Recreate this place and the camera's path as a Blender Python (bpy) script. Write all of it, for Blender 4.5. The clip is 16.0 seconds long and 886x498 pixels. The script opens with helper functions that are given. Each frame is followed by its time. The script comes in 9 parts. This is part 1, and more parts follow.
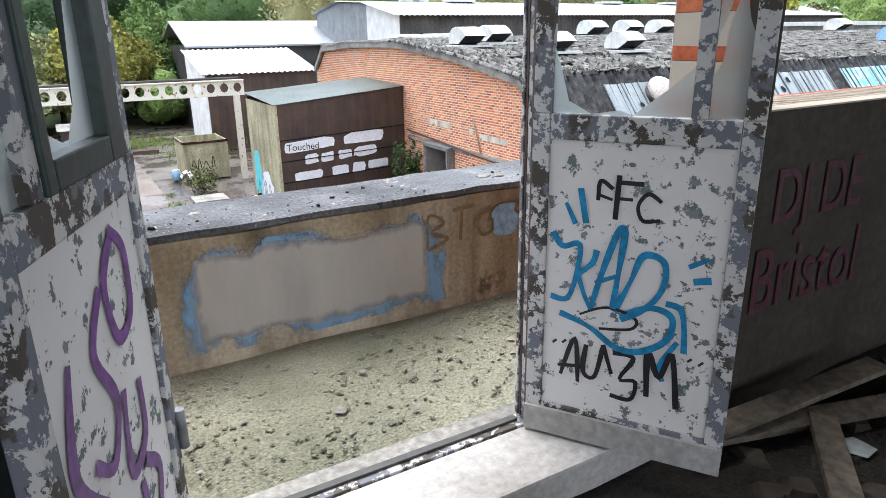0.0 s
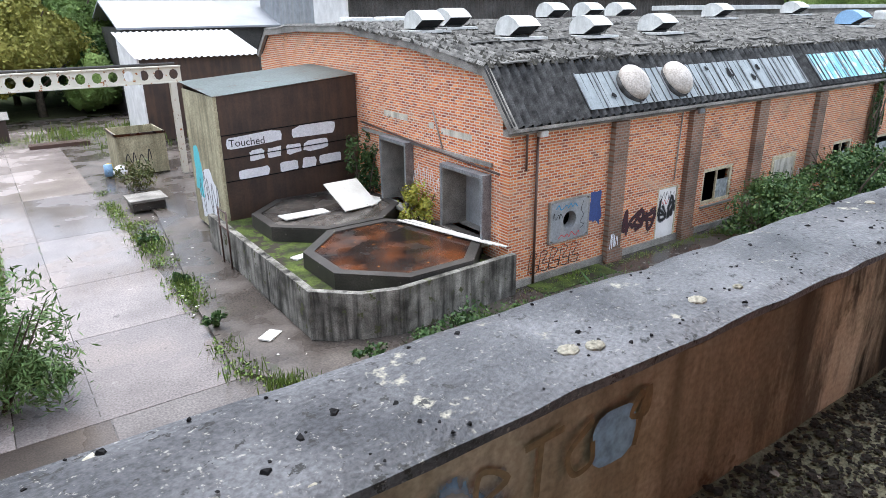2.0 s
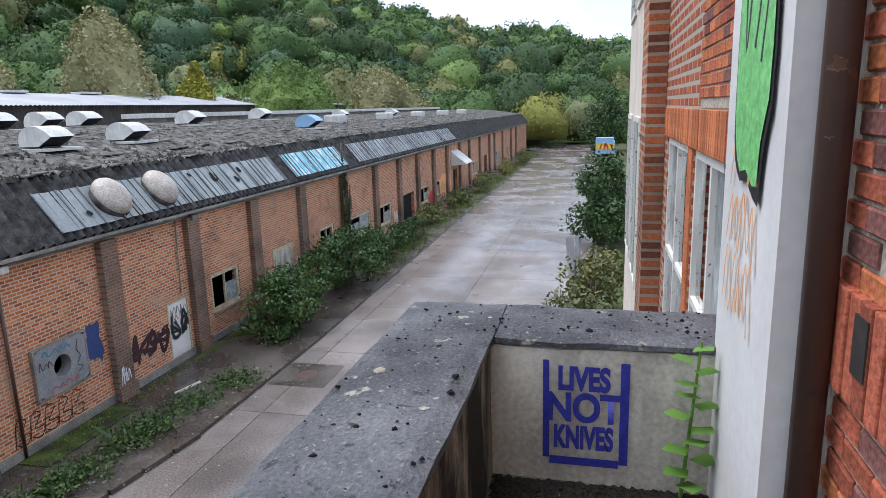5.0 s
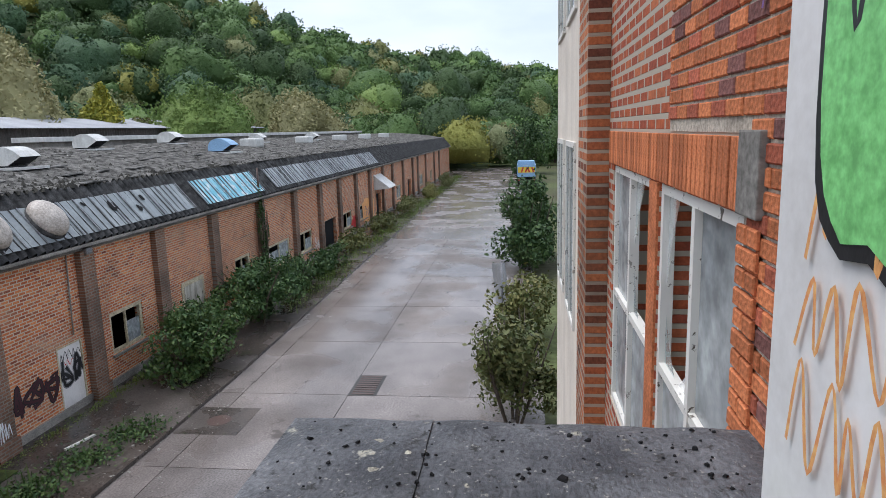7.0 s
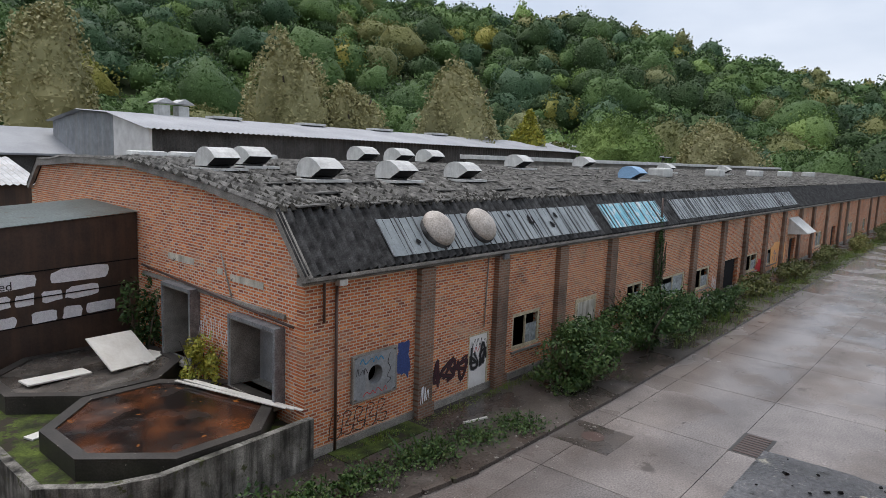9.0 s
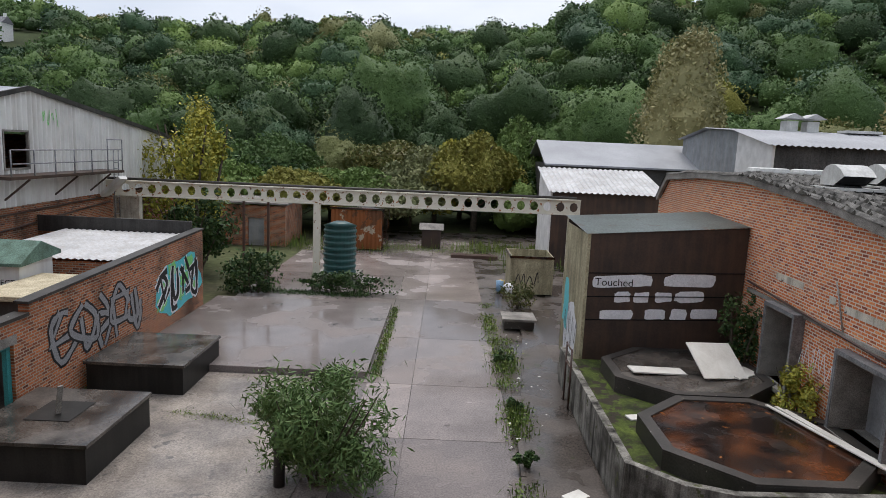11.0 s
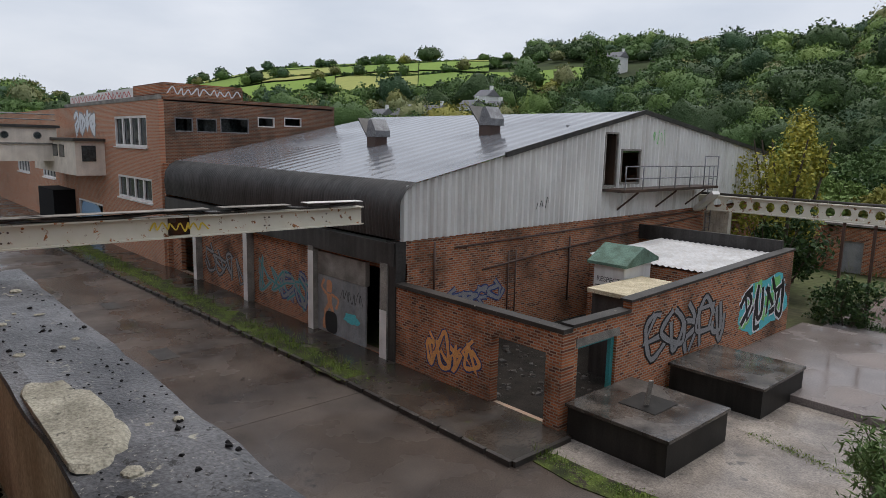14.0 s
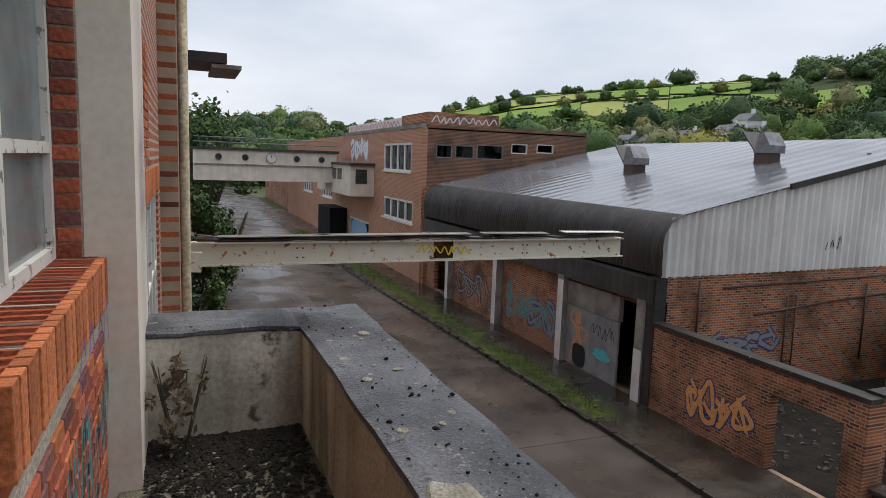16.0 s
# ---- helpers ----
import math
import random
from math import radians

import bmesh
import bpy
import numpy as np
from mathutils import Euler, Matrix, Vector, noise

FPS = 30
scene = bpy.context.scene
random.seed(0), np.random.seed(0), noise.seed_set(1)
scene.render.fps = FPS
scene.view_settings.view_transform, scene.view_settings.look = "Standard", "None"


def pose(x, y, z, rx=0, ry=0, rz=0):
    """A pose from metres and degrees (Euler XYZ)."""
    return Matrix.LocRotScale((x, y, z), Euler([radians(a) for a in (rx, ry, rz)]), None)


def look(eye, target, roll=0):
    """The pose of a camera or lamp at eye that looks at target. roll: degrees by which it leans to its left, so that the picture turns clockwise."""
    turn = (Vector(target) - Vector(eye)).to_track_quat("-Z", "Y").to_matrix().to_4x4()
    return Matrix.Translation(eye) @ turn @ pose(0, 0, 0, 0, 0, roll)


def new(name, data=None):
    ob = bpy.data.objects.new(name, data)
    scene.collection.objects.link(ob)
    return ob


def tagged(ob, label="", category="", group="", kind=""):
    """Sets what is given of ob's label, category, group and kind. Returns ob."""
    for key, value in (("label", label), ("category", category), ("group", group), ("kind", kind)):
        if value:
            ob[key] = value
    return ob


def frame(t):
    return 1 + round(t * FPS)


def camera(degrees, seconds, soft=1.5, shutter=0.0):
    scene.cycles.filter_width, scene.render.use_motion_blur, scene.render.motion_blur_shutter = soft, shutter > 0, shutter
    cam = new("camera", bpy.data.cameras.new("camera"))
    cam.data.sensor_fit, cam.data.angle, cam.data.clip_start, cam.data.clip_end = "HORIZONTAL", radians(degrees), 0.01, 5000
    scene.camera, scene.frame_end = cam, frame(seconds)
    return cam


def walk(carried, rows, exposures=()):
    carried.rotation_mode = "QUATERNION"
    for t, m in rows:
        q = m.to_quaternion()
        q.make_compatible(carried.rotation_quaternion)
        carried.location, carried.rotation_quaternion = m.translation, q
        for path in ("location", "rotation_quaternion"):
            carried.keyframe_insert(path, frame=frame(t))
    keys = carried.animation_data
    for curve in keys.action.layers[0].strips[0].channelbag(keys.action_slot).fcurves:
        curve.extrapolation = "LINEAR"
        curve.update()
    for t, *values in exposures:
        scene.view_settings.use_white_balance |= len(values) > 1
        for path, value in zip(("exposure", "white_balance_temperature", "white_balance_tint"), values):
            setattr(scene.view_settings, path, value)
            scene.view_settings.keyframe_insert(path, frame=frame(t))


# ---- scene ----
cam = camera(68.0, 16.0, soft=0.5)
PATH = [
    (0, (-0.038, -1.732, 7.612), (0.926, -0.095, 6.988), -0.9),
    (0.5, (0.143, -1.348, 7.664), (1.153, 0.249, 7.009), -0.9),
    (1, (0.401, -0.94, 7.665), (1.439, 0.633, 6.994), -1.5),
    (1.5, (0.563, -0.542, 7.68), (1.584, 1.036, 6.998), -1.3),
    (2, (0.66, -0.114, 7.746), (1.734, 1.431, 7.068), -0.7),
    (2.5, (0.706, 0.012, 7.788), (1.88, 1.476, 7.096), -0.1),
    (3, (0.806, 0.087, 7.815), (2.051, 1.5, 7.14), 0.3),
    (3.4, (0.933, 0.119, 7.808), (2.276, 1.464, 7.185), 0.4),
    (3.5, (0.962, 0.133, 7.801), (2.341, 1.448, 7.191), 0.4),
    (4, (1.162, 0.304, 7.705), (2.767, 1.371, 7.17), 0.3),
    (4.5, (1.505, 0.384, 7.734), (3.314, 1.102, 7.274), -0.8),
    (5, (1.882, 0.412, 7.768), (3.784, 0.869, 7.349), -1.7),
    (5.2, (2.007, 0.431, 7.763), (3.931, 0.795, 7.356), -2.0),
    (7.3, (2.847, 0.564, 7.765), (4.801, 0.798, 7.408), -1.6),
    (7.5, (2.815, 0.591, 7.77), (4.751, 0.953, 7.424), -1.3),
    (8, (2.711, 0.642, 7.782), (4.557, 1.345, 7.469), -0.2),
    (8.5, (2.601, 0.691, 7.792), (4.321, 1.668, 7.5), 1.4),
    (9, (2.457, 0.735, 7.797), (3.971, 2.012, 7.518), 2.1),
    (9.3, (2.4, 0.738, 7.809), (3.719, 2.214, 7.523), 2.1),
    (9.5, (2.379, 0.739, 7.812), (3.536, 2.343, 7.515), 2.0),
    (9.7, (2.368, 0.731, 7.813), (3.347, 2.45, 7.516), 1.7),
    (10, (2.365, 0.756, 7.809), (3.073, 2.603, 7.513), 1.8),
    (10.2, (2.355, 0.763, 7.807), (2.906, 2.663, 7.514), 1.9),
    (12.3, (2.287, 0.586, 7.76), (1.545, 2.414, 7.432), 3.5),
    (12.5, (2.262, 0.573, 7.759), (1.419, 2.356, 7.427), 3.6),
    (13, (2.149, 0.53, 7.771), (1.071, 2.179, 7.431), 3.6),
    (13.5, (1.996, 0.477, 7.789), (0.706, 1.968, 7.455), 2.8),
    (14, (1.809, 0.434, 7.795), (0.346, 1.761, 7.48), 1.4),
    (14.5, (1.563, 0.405, 7.8), (-0.034, 1.571, 7.504), 0.8),
    (15, (1.288, 0.371, 7.83), (-0.425, 1.363, 7.548), 0.4),
    (15.5, (1.073, 0.283, 7.84), (-0.719, 1.127, 7.568), 1.4),
    (16, (0.895, 0.191, 7.844), (-0.947, 0.924, 7.584), 2.0),
]
EXPOSURES = [(0, 1.98, 6250, 10), (1.0, 1.92, 6200, 10), (2.0, 1.62, 6150, 11), (3.0, 1.42, 6150, 12), (4.0, 1.26, 6080, 12), (5.2, 0.9, 6050, 12.5), (7.5, 0.62, 6250, 12.5), (8.5, 0.4, 6400, 12), (9.5, 0.4, 6550, 12.5), (10.2, 0.42, 6550, 12.5), (12.5, 0.25, 6700, 13), (14.5, 0.16, 6650, 12), (16.0, 0.3, 6650, 12)]
walk(cam, [(t, look(eye, target, roll)) for t, eye, target, roll in PATH], EXPOSURES)

# ---- world, sun and exposure ----
world = bpy.data.worlds.new("overcast")
scene.world = world
world.use_nodes = True
wn, wl = world.node_tree.nodes, world.node_tree.links
sky = wn.new("ShaderNodeTexSky")
sky.sky_type, sky.sun_disc = "NISHITA", False
sky.sun_elevation, sky.sun_rotation = radians(68), radians(356)
sky.air_density, sky.dust_density = 1.0, 4.0
wco = wn.new("ShaderNodeTexCoord")
wmap = wn.new("ShaderNodeMapping")
wmap.inputs["Scale"].default_value = (1.0, 1.0, 3.2)
wnoise = wn.new("ShaderNodeTexNoise")
wnoise.inputs["Scale"].default_value, wnoise.inputs["Detail"].default_value = 2.6, 5.0
wramp = wn.new("ShaderNodeValToRGB")
wramp.color_ramp.elements[0].position, wramp.color_ramp.elements[0].color = 0.3, (4.8, 5.5, 6.5, 1)
wramp.color_ramp.elements[1].position, wramp.color_ramp.elements[1].color = 0.72, (7.3, 7.8, 8.5, 1)
wmix = wn.new("ShaderNodeMix")
wmix.data_type = "RGBA"
wmix.inputs["Factor"].default_value = 0.86
wl.new(wco.outputs["Generated"], wmap.inputs["Vector"])
wl.new(wmap.outputs["Vector"], wnoise.inputs["Vector"])
wl.new(wnoise.outputs["Fac"], wramp.inputs["Fac"])
wl.new(sky.outputs["Color"], wmix.inputs["A"])
wl.new(wramp.outputs["Color"], wmix.inputs["B"])
background = wn["Background"]
wl.new(wmix.outputs["Result"], background.inputs["Color"])
background.inputs["Strength"].default_value = 0.105

sun_data = bpy.data.lights.new("sun", "SUN")
sun_data.energy, sun_data.angle, sun_data.color = 1.5, radians(40), (1.0, 0.97, 0.93)
sun = new("sun", sun_data)
sun.rotation_euler = (radians(22), 0, radians(-176))


# ---- mesh helpers ----
def box(bm, x0, x1, y0, y1, z0, z1, bevel=0.0):
    x0, x1, y0, y1, z0, z1 = min(x0, x1), max(x0, x1), min(y0, y1), max(y0, y1), min(z0, z1), max(z0, z1)
    v = [bm.verts.new((x, y, z)) for z in (z0, z1) for y in (y0, y1) for x in (x0, x1)]
    fs = [bm.faces.new([v[i] for i in q]) for q in ((0, 2, 3, 1), (4, 5, 7, 6), (0, 1, 5, 4), (2, 6, 7, 3), (0, 4, 6, 2), (1, 3, 7, 5))]
    if bevel:
        es = list({e for f in fs for e in f.edges})
        bmesh.ops.bevel(bm, geom=es, offset=bevel, segments=2, affect="EDGES", profile=0.6)
    return bm


def boxm(*a, bevel=0.0):
    return box(bmesh.new(), *a, bevel=bevel)


def slab(bm, pts, z0, z1):
    """A prism over a plan polygon, counter-clockwise."""
    lo = [bm.verts.new((x, y, z0)) for x, y in pts]
    hi = [bm.verts.new((x, y, z1)) for x, y in pts]
    bm.faces.new(lo[::-1])
    bm.faces.new(hi)
    n = len(pts)
    for i in range(n):
        bm.faces.new((lo[i], lo[(i + 1) % n], hi[(i + 1) % n], hi[i]))
    return bm


def prism(bm, pts, axis, a, b):
    """A prism along x or y over a polygon in the upright plane across it."""
    def at(u, z, w):
        return (w, u, z) if axis == "x" else (u, w, z)
    lo = [bm.verts.new(at(u, z, a)) for u, z in pts]
    hi = [bm.verts.new(at(u, z, b)) for u, z in pts]
    bm.faces.new(lo)
    bm.faces.new(hi[::-1])
    n = len(pts)
    for i in range(n):
        bm.faces.new((lo[i], hi[i], hi[(i + 1) % n], lo[(i + 1) % n]))
    bmesh.ops.recalc_face_normals(bm, faces=bm.faces)
    return bm


def tube(bm, p, q, r, r2=None, n=10):
    """A capped round bar from p to q."""
    p, q = Vector(p), Vector(q)
    turn = (q - p).to_track_quat("Z", "Y").to_matrix()
    r2 = r if r2 is None else r2
    ring = [(math.cos(2 * math.pi * i / n), math.sin(2 * math.pi * i / n)) for i in range(n)]
    a = [bm.verts.new(p + turn @ Vector((c * r, s * r, 0))) for c, s in ring]
    b = [bm.verts.new(q + turn @ Vector((c * r2, s * r2, 0))) for c, s in ring]
    bm.faces.new(a[::-1])
    bm.faces.new(b)
    for i in range(n):
        f = bm.faces.new((a[i], a[(i + 1) % n], b[(i + 1) % n], b[i]))
        f.smooth = n > 6
    return bm


def bar(bm, p, q, w, h):
    """A straight square bar from p to q, w wide and h high."""
    p, q = Vector(p), Vector(q)
    d = (q - p).normalized()
    side = d.cross(Vector((0, 0, 1)))
    side = side.normalized() if side.length > 1e-3 else Vector((1, 0, 0))
    up = side.cross(d)
    c = [(-1, -1), (1, -1), (1, 1), (-1, 1)]
    a = [bm.verts.new(p + side * (w / 2 * i) + up * (h / 2 * j)) for i, j in c]
    b = [bm.verts.new(q + side * (w / 2 * i) + up * (h / 2 * j)) for i, j in c]
    bm.faces.new(a)
    bm.faces.new(b[::-1])
    for i in range(4):
        bm.faces.new((a[i], b[i], b[(i + 1) % 4], a[(i + 1) % 4]))
    bmesh.ops.recalc_face_normals(bm, faces=bm.faces)
    return bm


def cells(u0, u1, z0, z1, holes):
    """The wall's upright rectangles that its openings (ua, ub, za, zb) leave."""
    cuts = sorted({u0, u1, *(min(max(h[i], u0), u1) for h in holes for i in (0, 1))})
    out = []
    for a, b in zip(cuts, cuts[1:]):
        mine = sorted((h[2], h[3]) for h in holes if h[0] < b - 1e-6 and h[1] > a + 1e-6)
        z = z0
        for lo, hi in mine:
            if lo > z + 1e-6:
                out.append((a, b, z, lo))
            z = max(z, hi)
        if z < z1 - 1e-6:
            out.append((a, b, z, z1))
    return out


def wall_x(x0, x1, y0, y1, z0, z1, holes=()):
    bm = bmesh.new()
    for a, b, c, d in cells(x0, x1, z0, z1, holes):
        box(bm, a, b, y0, y1, c, d)
    bmesh.ops.remove_doubles(bm, verts=bm.verts, dist=1e-5)
    return bm


def wall_y(y0, y1, x0, x1, z0, z1, holes=()):
    bm = bmesh.new()
    for a, b, c, d in cells(y0, y1, z0, z1, holes):
        box(bm, x0, x1, a, b, c, d)
    bmesh.ops.remove_doubles(bm, verts=bm.verts, dist=1e-5)
    return bm


def part(name, bm, material, parent=None, label="", smooth=False):
    """Links a bmesh, in world places, as one mesh object under a thing or a part."""
    me = bpy.data.meshes.new(name)
    if isinstance(bm, bmesh.types.BMesh):
        if smooth:
            for f in bm.faces:
                f.smooth = True
        bm.to_mesh(me)
        bm.free()
    else:
        me.from_pydata(*bm)
    me.materials.append(material)
    ob = new(name, me)
    if parent is not None:
        ob.parent = parent
        ob.matrix_parent_inverse = parent.matrix_basis.inverted() if parent.data is None else Matrix.Identity(4)
    if label:
        ob["label"] = label
    return ob


def thing(name, x, y, z, label, category, group="", kind=""):
    ob = new(name)
    ob.empty_display_size = 0.2
    ob.location = (x, y, z)
    ob.matrix_basis = Matrix.Translation((x, y, z))
    return tagged(ob, label, category, group, kind)


def setting(name, bm, material, label, category, smooth=False):
    return tagged(part(name, bm, material, None, "", smooth), label, category, "", "structure")


# ---- materials ----
def shader(name, rough=0.8, metal=0.0, spec=0.5):
    if rough >= 0.6 and spec == 0.5:
        spec = 0.2
    m = bpy.data.materials.new(name)
    m.use_nodes = True
    nt = m.node_tree
    p = nt.nodes["Principled BSDF"]
    p.inputs["Roughness"].default_value = rough
    p.inputs["Metallic"].default_value = metal
    p.inputs["Specular IOR Level"].default_value = spec
    return m, nt, p


def node(nt, kind, **inputs):
    n = nt.nodes.new(kind)
    for key, value in inputs.items():
        n.inputs[key.replace("_", " ")].default_value = value
    return n


def noise_fac(nt, scale, detail=4.0, rough=0.55, stretch=None):
    co = nt.nodes.new("ShaderNodeTexCoord")
    out = co.outputs["Object"]
    if stretch:
        mp = nt.nodes.new("ShaderNodeMapping")
        mp.inputs["Scale"].default_value = stretch
        nt.links.new(out, mp.inputs["Vector"])
        out = mp.outputs["Vector"]
    n = node(nt, "ShaderNodeTexNoise", Scale=scale, Detail=detail, Roughness=rough)
    nt.links.new(out, n.inputs["Vector"])
    return n.outputs["Fac"]


def ramp(nt, fac, stops):
    r = nt.nodes.new("ShaderNodeValToRGB")
    e = r.color_ramp.elements
    while len(e) < len(stops):
        e.new(0.5)
    for el, (pos, col) in zip(e, stops):
        el.position = pos
        el.color = (*col, 1) if len(col) == 3 else col
    nt.links.new(fac, r.inputs["Fac"])
    return r.outputs["Color"]


def mixc(nt, fac, a, b, mode="MIX"):
    m = nt.nodes.new("ShaderNodeMix")
    m.data_type, m.blend_type = "RGBA", mode
    for key, v in (("Factor", fac), ("A", a), ("B", b)):
        if isinstance(v, (int, float)):
            m.inputs[key].default_value = v
        elif isinstance(v, tuple):
            m.inputs[key].default_value = (*v, 1)
        else:
            nt.links.new(v, m.inputs[key])
    return m.outputs["Result"]


def bump(nt, p, height, strength=0.4, dist=0.01, normal=None):
    b = node(nt, "ShaderNodeBump", Strength=strength, Distance=dist)
    nt.links.new(height, b.inputs["Height"])
    if normal is not None:
        nt.links.new(normal, b.inputs["Normal"])
    nt.links.new(b.outputs["Normal"], p.inputs["Normal"])
    return b.outputs["Normal"]


def weathered(name, base, dark, scale=1.2, rough=0.8, spots=None, spot_scale=8.0, spot_at=0.62, streak=None, metal=0.0,
              grain=40.0, relief=0.35, wet=None, spread=(0.35, 0.7), random=0.0, spec=0.5, relief_dist=0.006, speckle=False, grit=0.55):
    """A worn surface: two tones at a large scale, fine grain, optional spots, upright streaks and wet patches."""
    m, nt, p = shader(name, rough, metal, spec)
    col = ramp(nt, noise_fac(nt, scale, 6), [(spread[0], dark), (spread[1], base)])
    fine = noise_fac(nt, grain, 3)
    col = mixc(nt, grit, col, ramp(nt, fine, [(0.32, (0.22, 0.22, 0.22)), (0.68, (0.8, 0.8, 0.8))]), "OVERLAY")
    if streak:
        tone, sx, amount = streak
        s = ramp(nt, noise_fac(nt, sx, 4, 0.6, (1, 1, 0.08)), [(0.45, (0, 0, 0)), (0.68, (1, 1, 1))])
        scaled = nt.nodes.new("ShaderNodeMath")
        scaled.operation = "MULTIPLY"
        scaled.inputs[1].default_value = amount
        nt.links.new(s, scaled.inputs[0])
        col = mixc(nt, scaled.outputs[0], col, tone)
    if spots:
        s = ramp(nt, noise_fac(nt, spot_scale, 5, 0.65), [(spot_at, (0, 0, 0)), (spot_at + 0.05, (1, 1, 1))])
        col = mixc(nt, s, col, spots)
    if speckle:
        s = ramp(nt, noise_fac(nt, 21, 4, 0.7), [(0.60, (0, 0, 0)), (0.64, (1, 1, 1))])
        col = mixc(nt, s, col, (0.035, 0.035, 0.035))
        s = ramp(nt, noise_fac(nt, 55, 3, 0.7), [(0.62, (0, 0, 0)), (0.70, (0.8, 0.8, 0.8))])
        col = mixc(nt, s, col, (0.34, 0.33, 0.30))
    if random:
        info = nt.nodes.new("ShaderNodeObjectInfo")
        col = mixc(nt, random, col, ramp(nt, info.outputs["Random"], [(0, (0.25, 0.25, 0.25)), (1, (0.8, 0.78, 0.75))]), "OVERLAY")
    nt.links.new(col, p.inputs["Base Color"])
    if wet:
        r = ramp(nt, noise_fac(nt, wet[0], 4, 0.5), [(wet[1], (wet[2],) * 3), (wet[1] + 0.18, (rough,) * 3)])
        nt.links.new(r, p.inputs["Roughness"])
    bump(nt, p, fine, relief, relief_dist)
    return m


def brickwork(name, axis, tones, mortar, course=0.086, length=0.24, joint=0.0155, soot=0.35, rough=0.85, stain=(0.05, 0.045, 0.04), stain_at=0.55, pale=None):
    """Brick in courses, laid on the upright plane along x or y."""
    m, nt, p = shader(name, rough)
    co = nt.nodes.new("ShaderNodeTexCoord")
    sep = nt.nodes.new("ShaderNodeSeparateXYZ")
    comb = nt.nodes.new("ShaderNodeCombineXYZ")
    nt.links.new(co.outputs["Object"], sep.inputs[0])
    nt.links.new(sep.outputs["X" if axis == "x" else "Y"], comb.inputs["X"])
    nt.links.new(sep.outputs["Z"], comb.inputs["Y"])
    b = nt.nodes.new("ShaderNodeTexBrick")
    b.offset = 0.5
    for key, v in (("Scale", 1.0), ("Mortar Size", joint), ("Mortar Smooth", 0.15), ("Bias", -0.1), ("Brick Width", length), ("Row Height", course)):
        b.inputs[key].default_value = v
    b.inputs["Color1"].default_value = (0, 0, 0, 1)
    b.inputs["Color2"].default_value = (1, 1, 1, 1)
    b.inputs["Mortar"].default_value = (0.5, 0.5, 0.5, 1)
    nt.links.new(comb.outputs[0], b.inputs["Vector"])
    n = len(tones)
    col = ramp(nt, b.outputs["Color"], [(i / max(1, n - 1), t) for i, t in enumerate(tones)])
    col = mixc(nt, 0.5, col, ramp(nt, noise_fac(nt, 30, 3), [(0.3, (0.22, 0.22, 0.22)), (0.7, (0.78, 0.78, 0.78))]), "OVERLAY")
    col = mixc(nt, b.outputs["Fac"], col, mortar)
    big = ramp(nt, noise_fac(nt, 0.55, 5, 0.6), [(stain_at, (0, 0, 0)), (stain_at + 0.22, (1, 1, 1))])
    amount = nt.nodes.new("ShaderNodeMath")
    amount.operation = "MULTIPLY"
    amount.inputs[1].default_value = soot
    nt.links.new(big, amount.inputs[0])
    col = mixc(nt, amount.outputs[0], col, stain)
    if pale:
        lim = ramp(nt, noise_fac(nt, 0.35, 4, 0.6, (1, 1, 2.2)), [(0.56, (0, 0, 0)), (0.7, (0.55, 0.55, 0.55))])
        col = mixc(nt, lim, col, pale)
    nt.links.new(col, p.inputs["Base Color"])
    inv = nt.nodes.new("ShaderNodeMath")
    inv.operation = "SUBTRACT"
    inv.inputs[0].default_value = 1.0
    nt.links.new(b.outputs["Fac"], inv.inputs[1])
    bump(nt, p, inv.outputs[0], 0.9, 0.02)
    return m


def leafy(name, tones, rough=0.6, tone=0.4, relief=0.0):
    """Leaves in several greens, one tone for each leaf."""
    m, nt, p = shader(name, rough, spec=0.3)
    g = nt.nodes.new("ShaderNodeNewGeometry")
    n = len(tones)
    col = ramp(nt, g.outputs["Random Per Island"], [(i / max(1, n - 1), t) for i, t in enumerate(tones)])
    co = nt.nodes.new("ShaderNodeTexCoord")
    vor = node(nt, "ShaderNodeTexVoronoi", Scale=0.115)
    nt.links.new(co.outputs["Object"], vor.inputs["Vector"])
    sep = nt.nodes.new("ShaderNodeSeparateColor")
    nt.links.new(vor.outputs["Color"], sep.inputs[0])
    crown = ramp(nt, sep.outputs[0], [(0.0, (0.16, 0.2, 0.2)), (0.45, (0.42, 0.46, 0.4)), (0.8, (0.6, 0.58, 0.42)), (1.0, (0.8, 0.66, 0.5))])
    col = mixc(nt, tone, col, crown, "OVERLAY")
    big = ramp(nt, noise_fac(nt, 0.022, 2), [(0.36, (0.32, 0.35, 0.34)), (0.64, (0.64, 0.62, 0.5))])
    col = mixc(nt, tone, col, big, "OVERLAY")
    nt.links.new(col, p.inputs["Base Color"])
    if relief:
        bump(nt, p, noise_fac(nt, 1.3, 6, 0.7), 1.0, relief)
    return m


def plain(name, col, rough=0.6, metal=0.0, vary=0.25, scale=6.0, relief=0.15):
    dark = tuple(c * (1 - vary) for c in col)
    return weathered(name, col, dark, scale, rough, metal=metal, relief=relief)


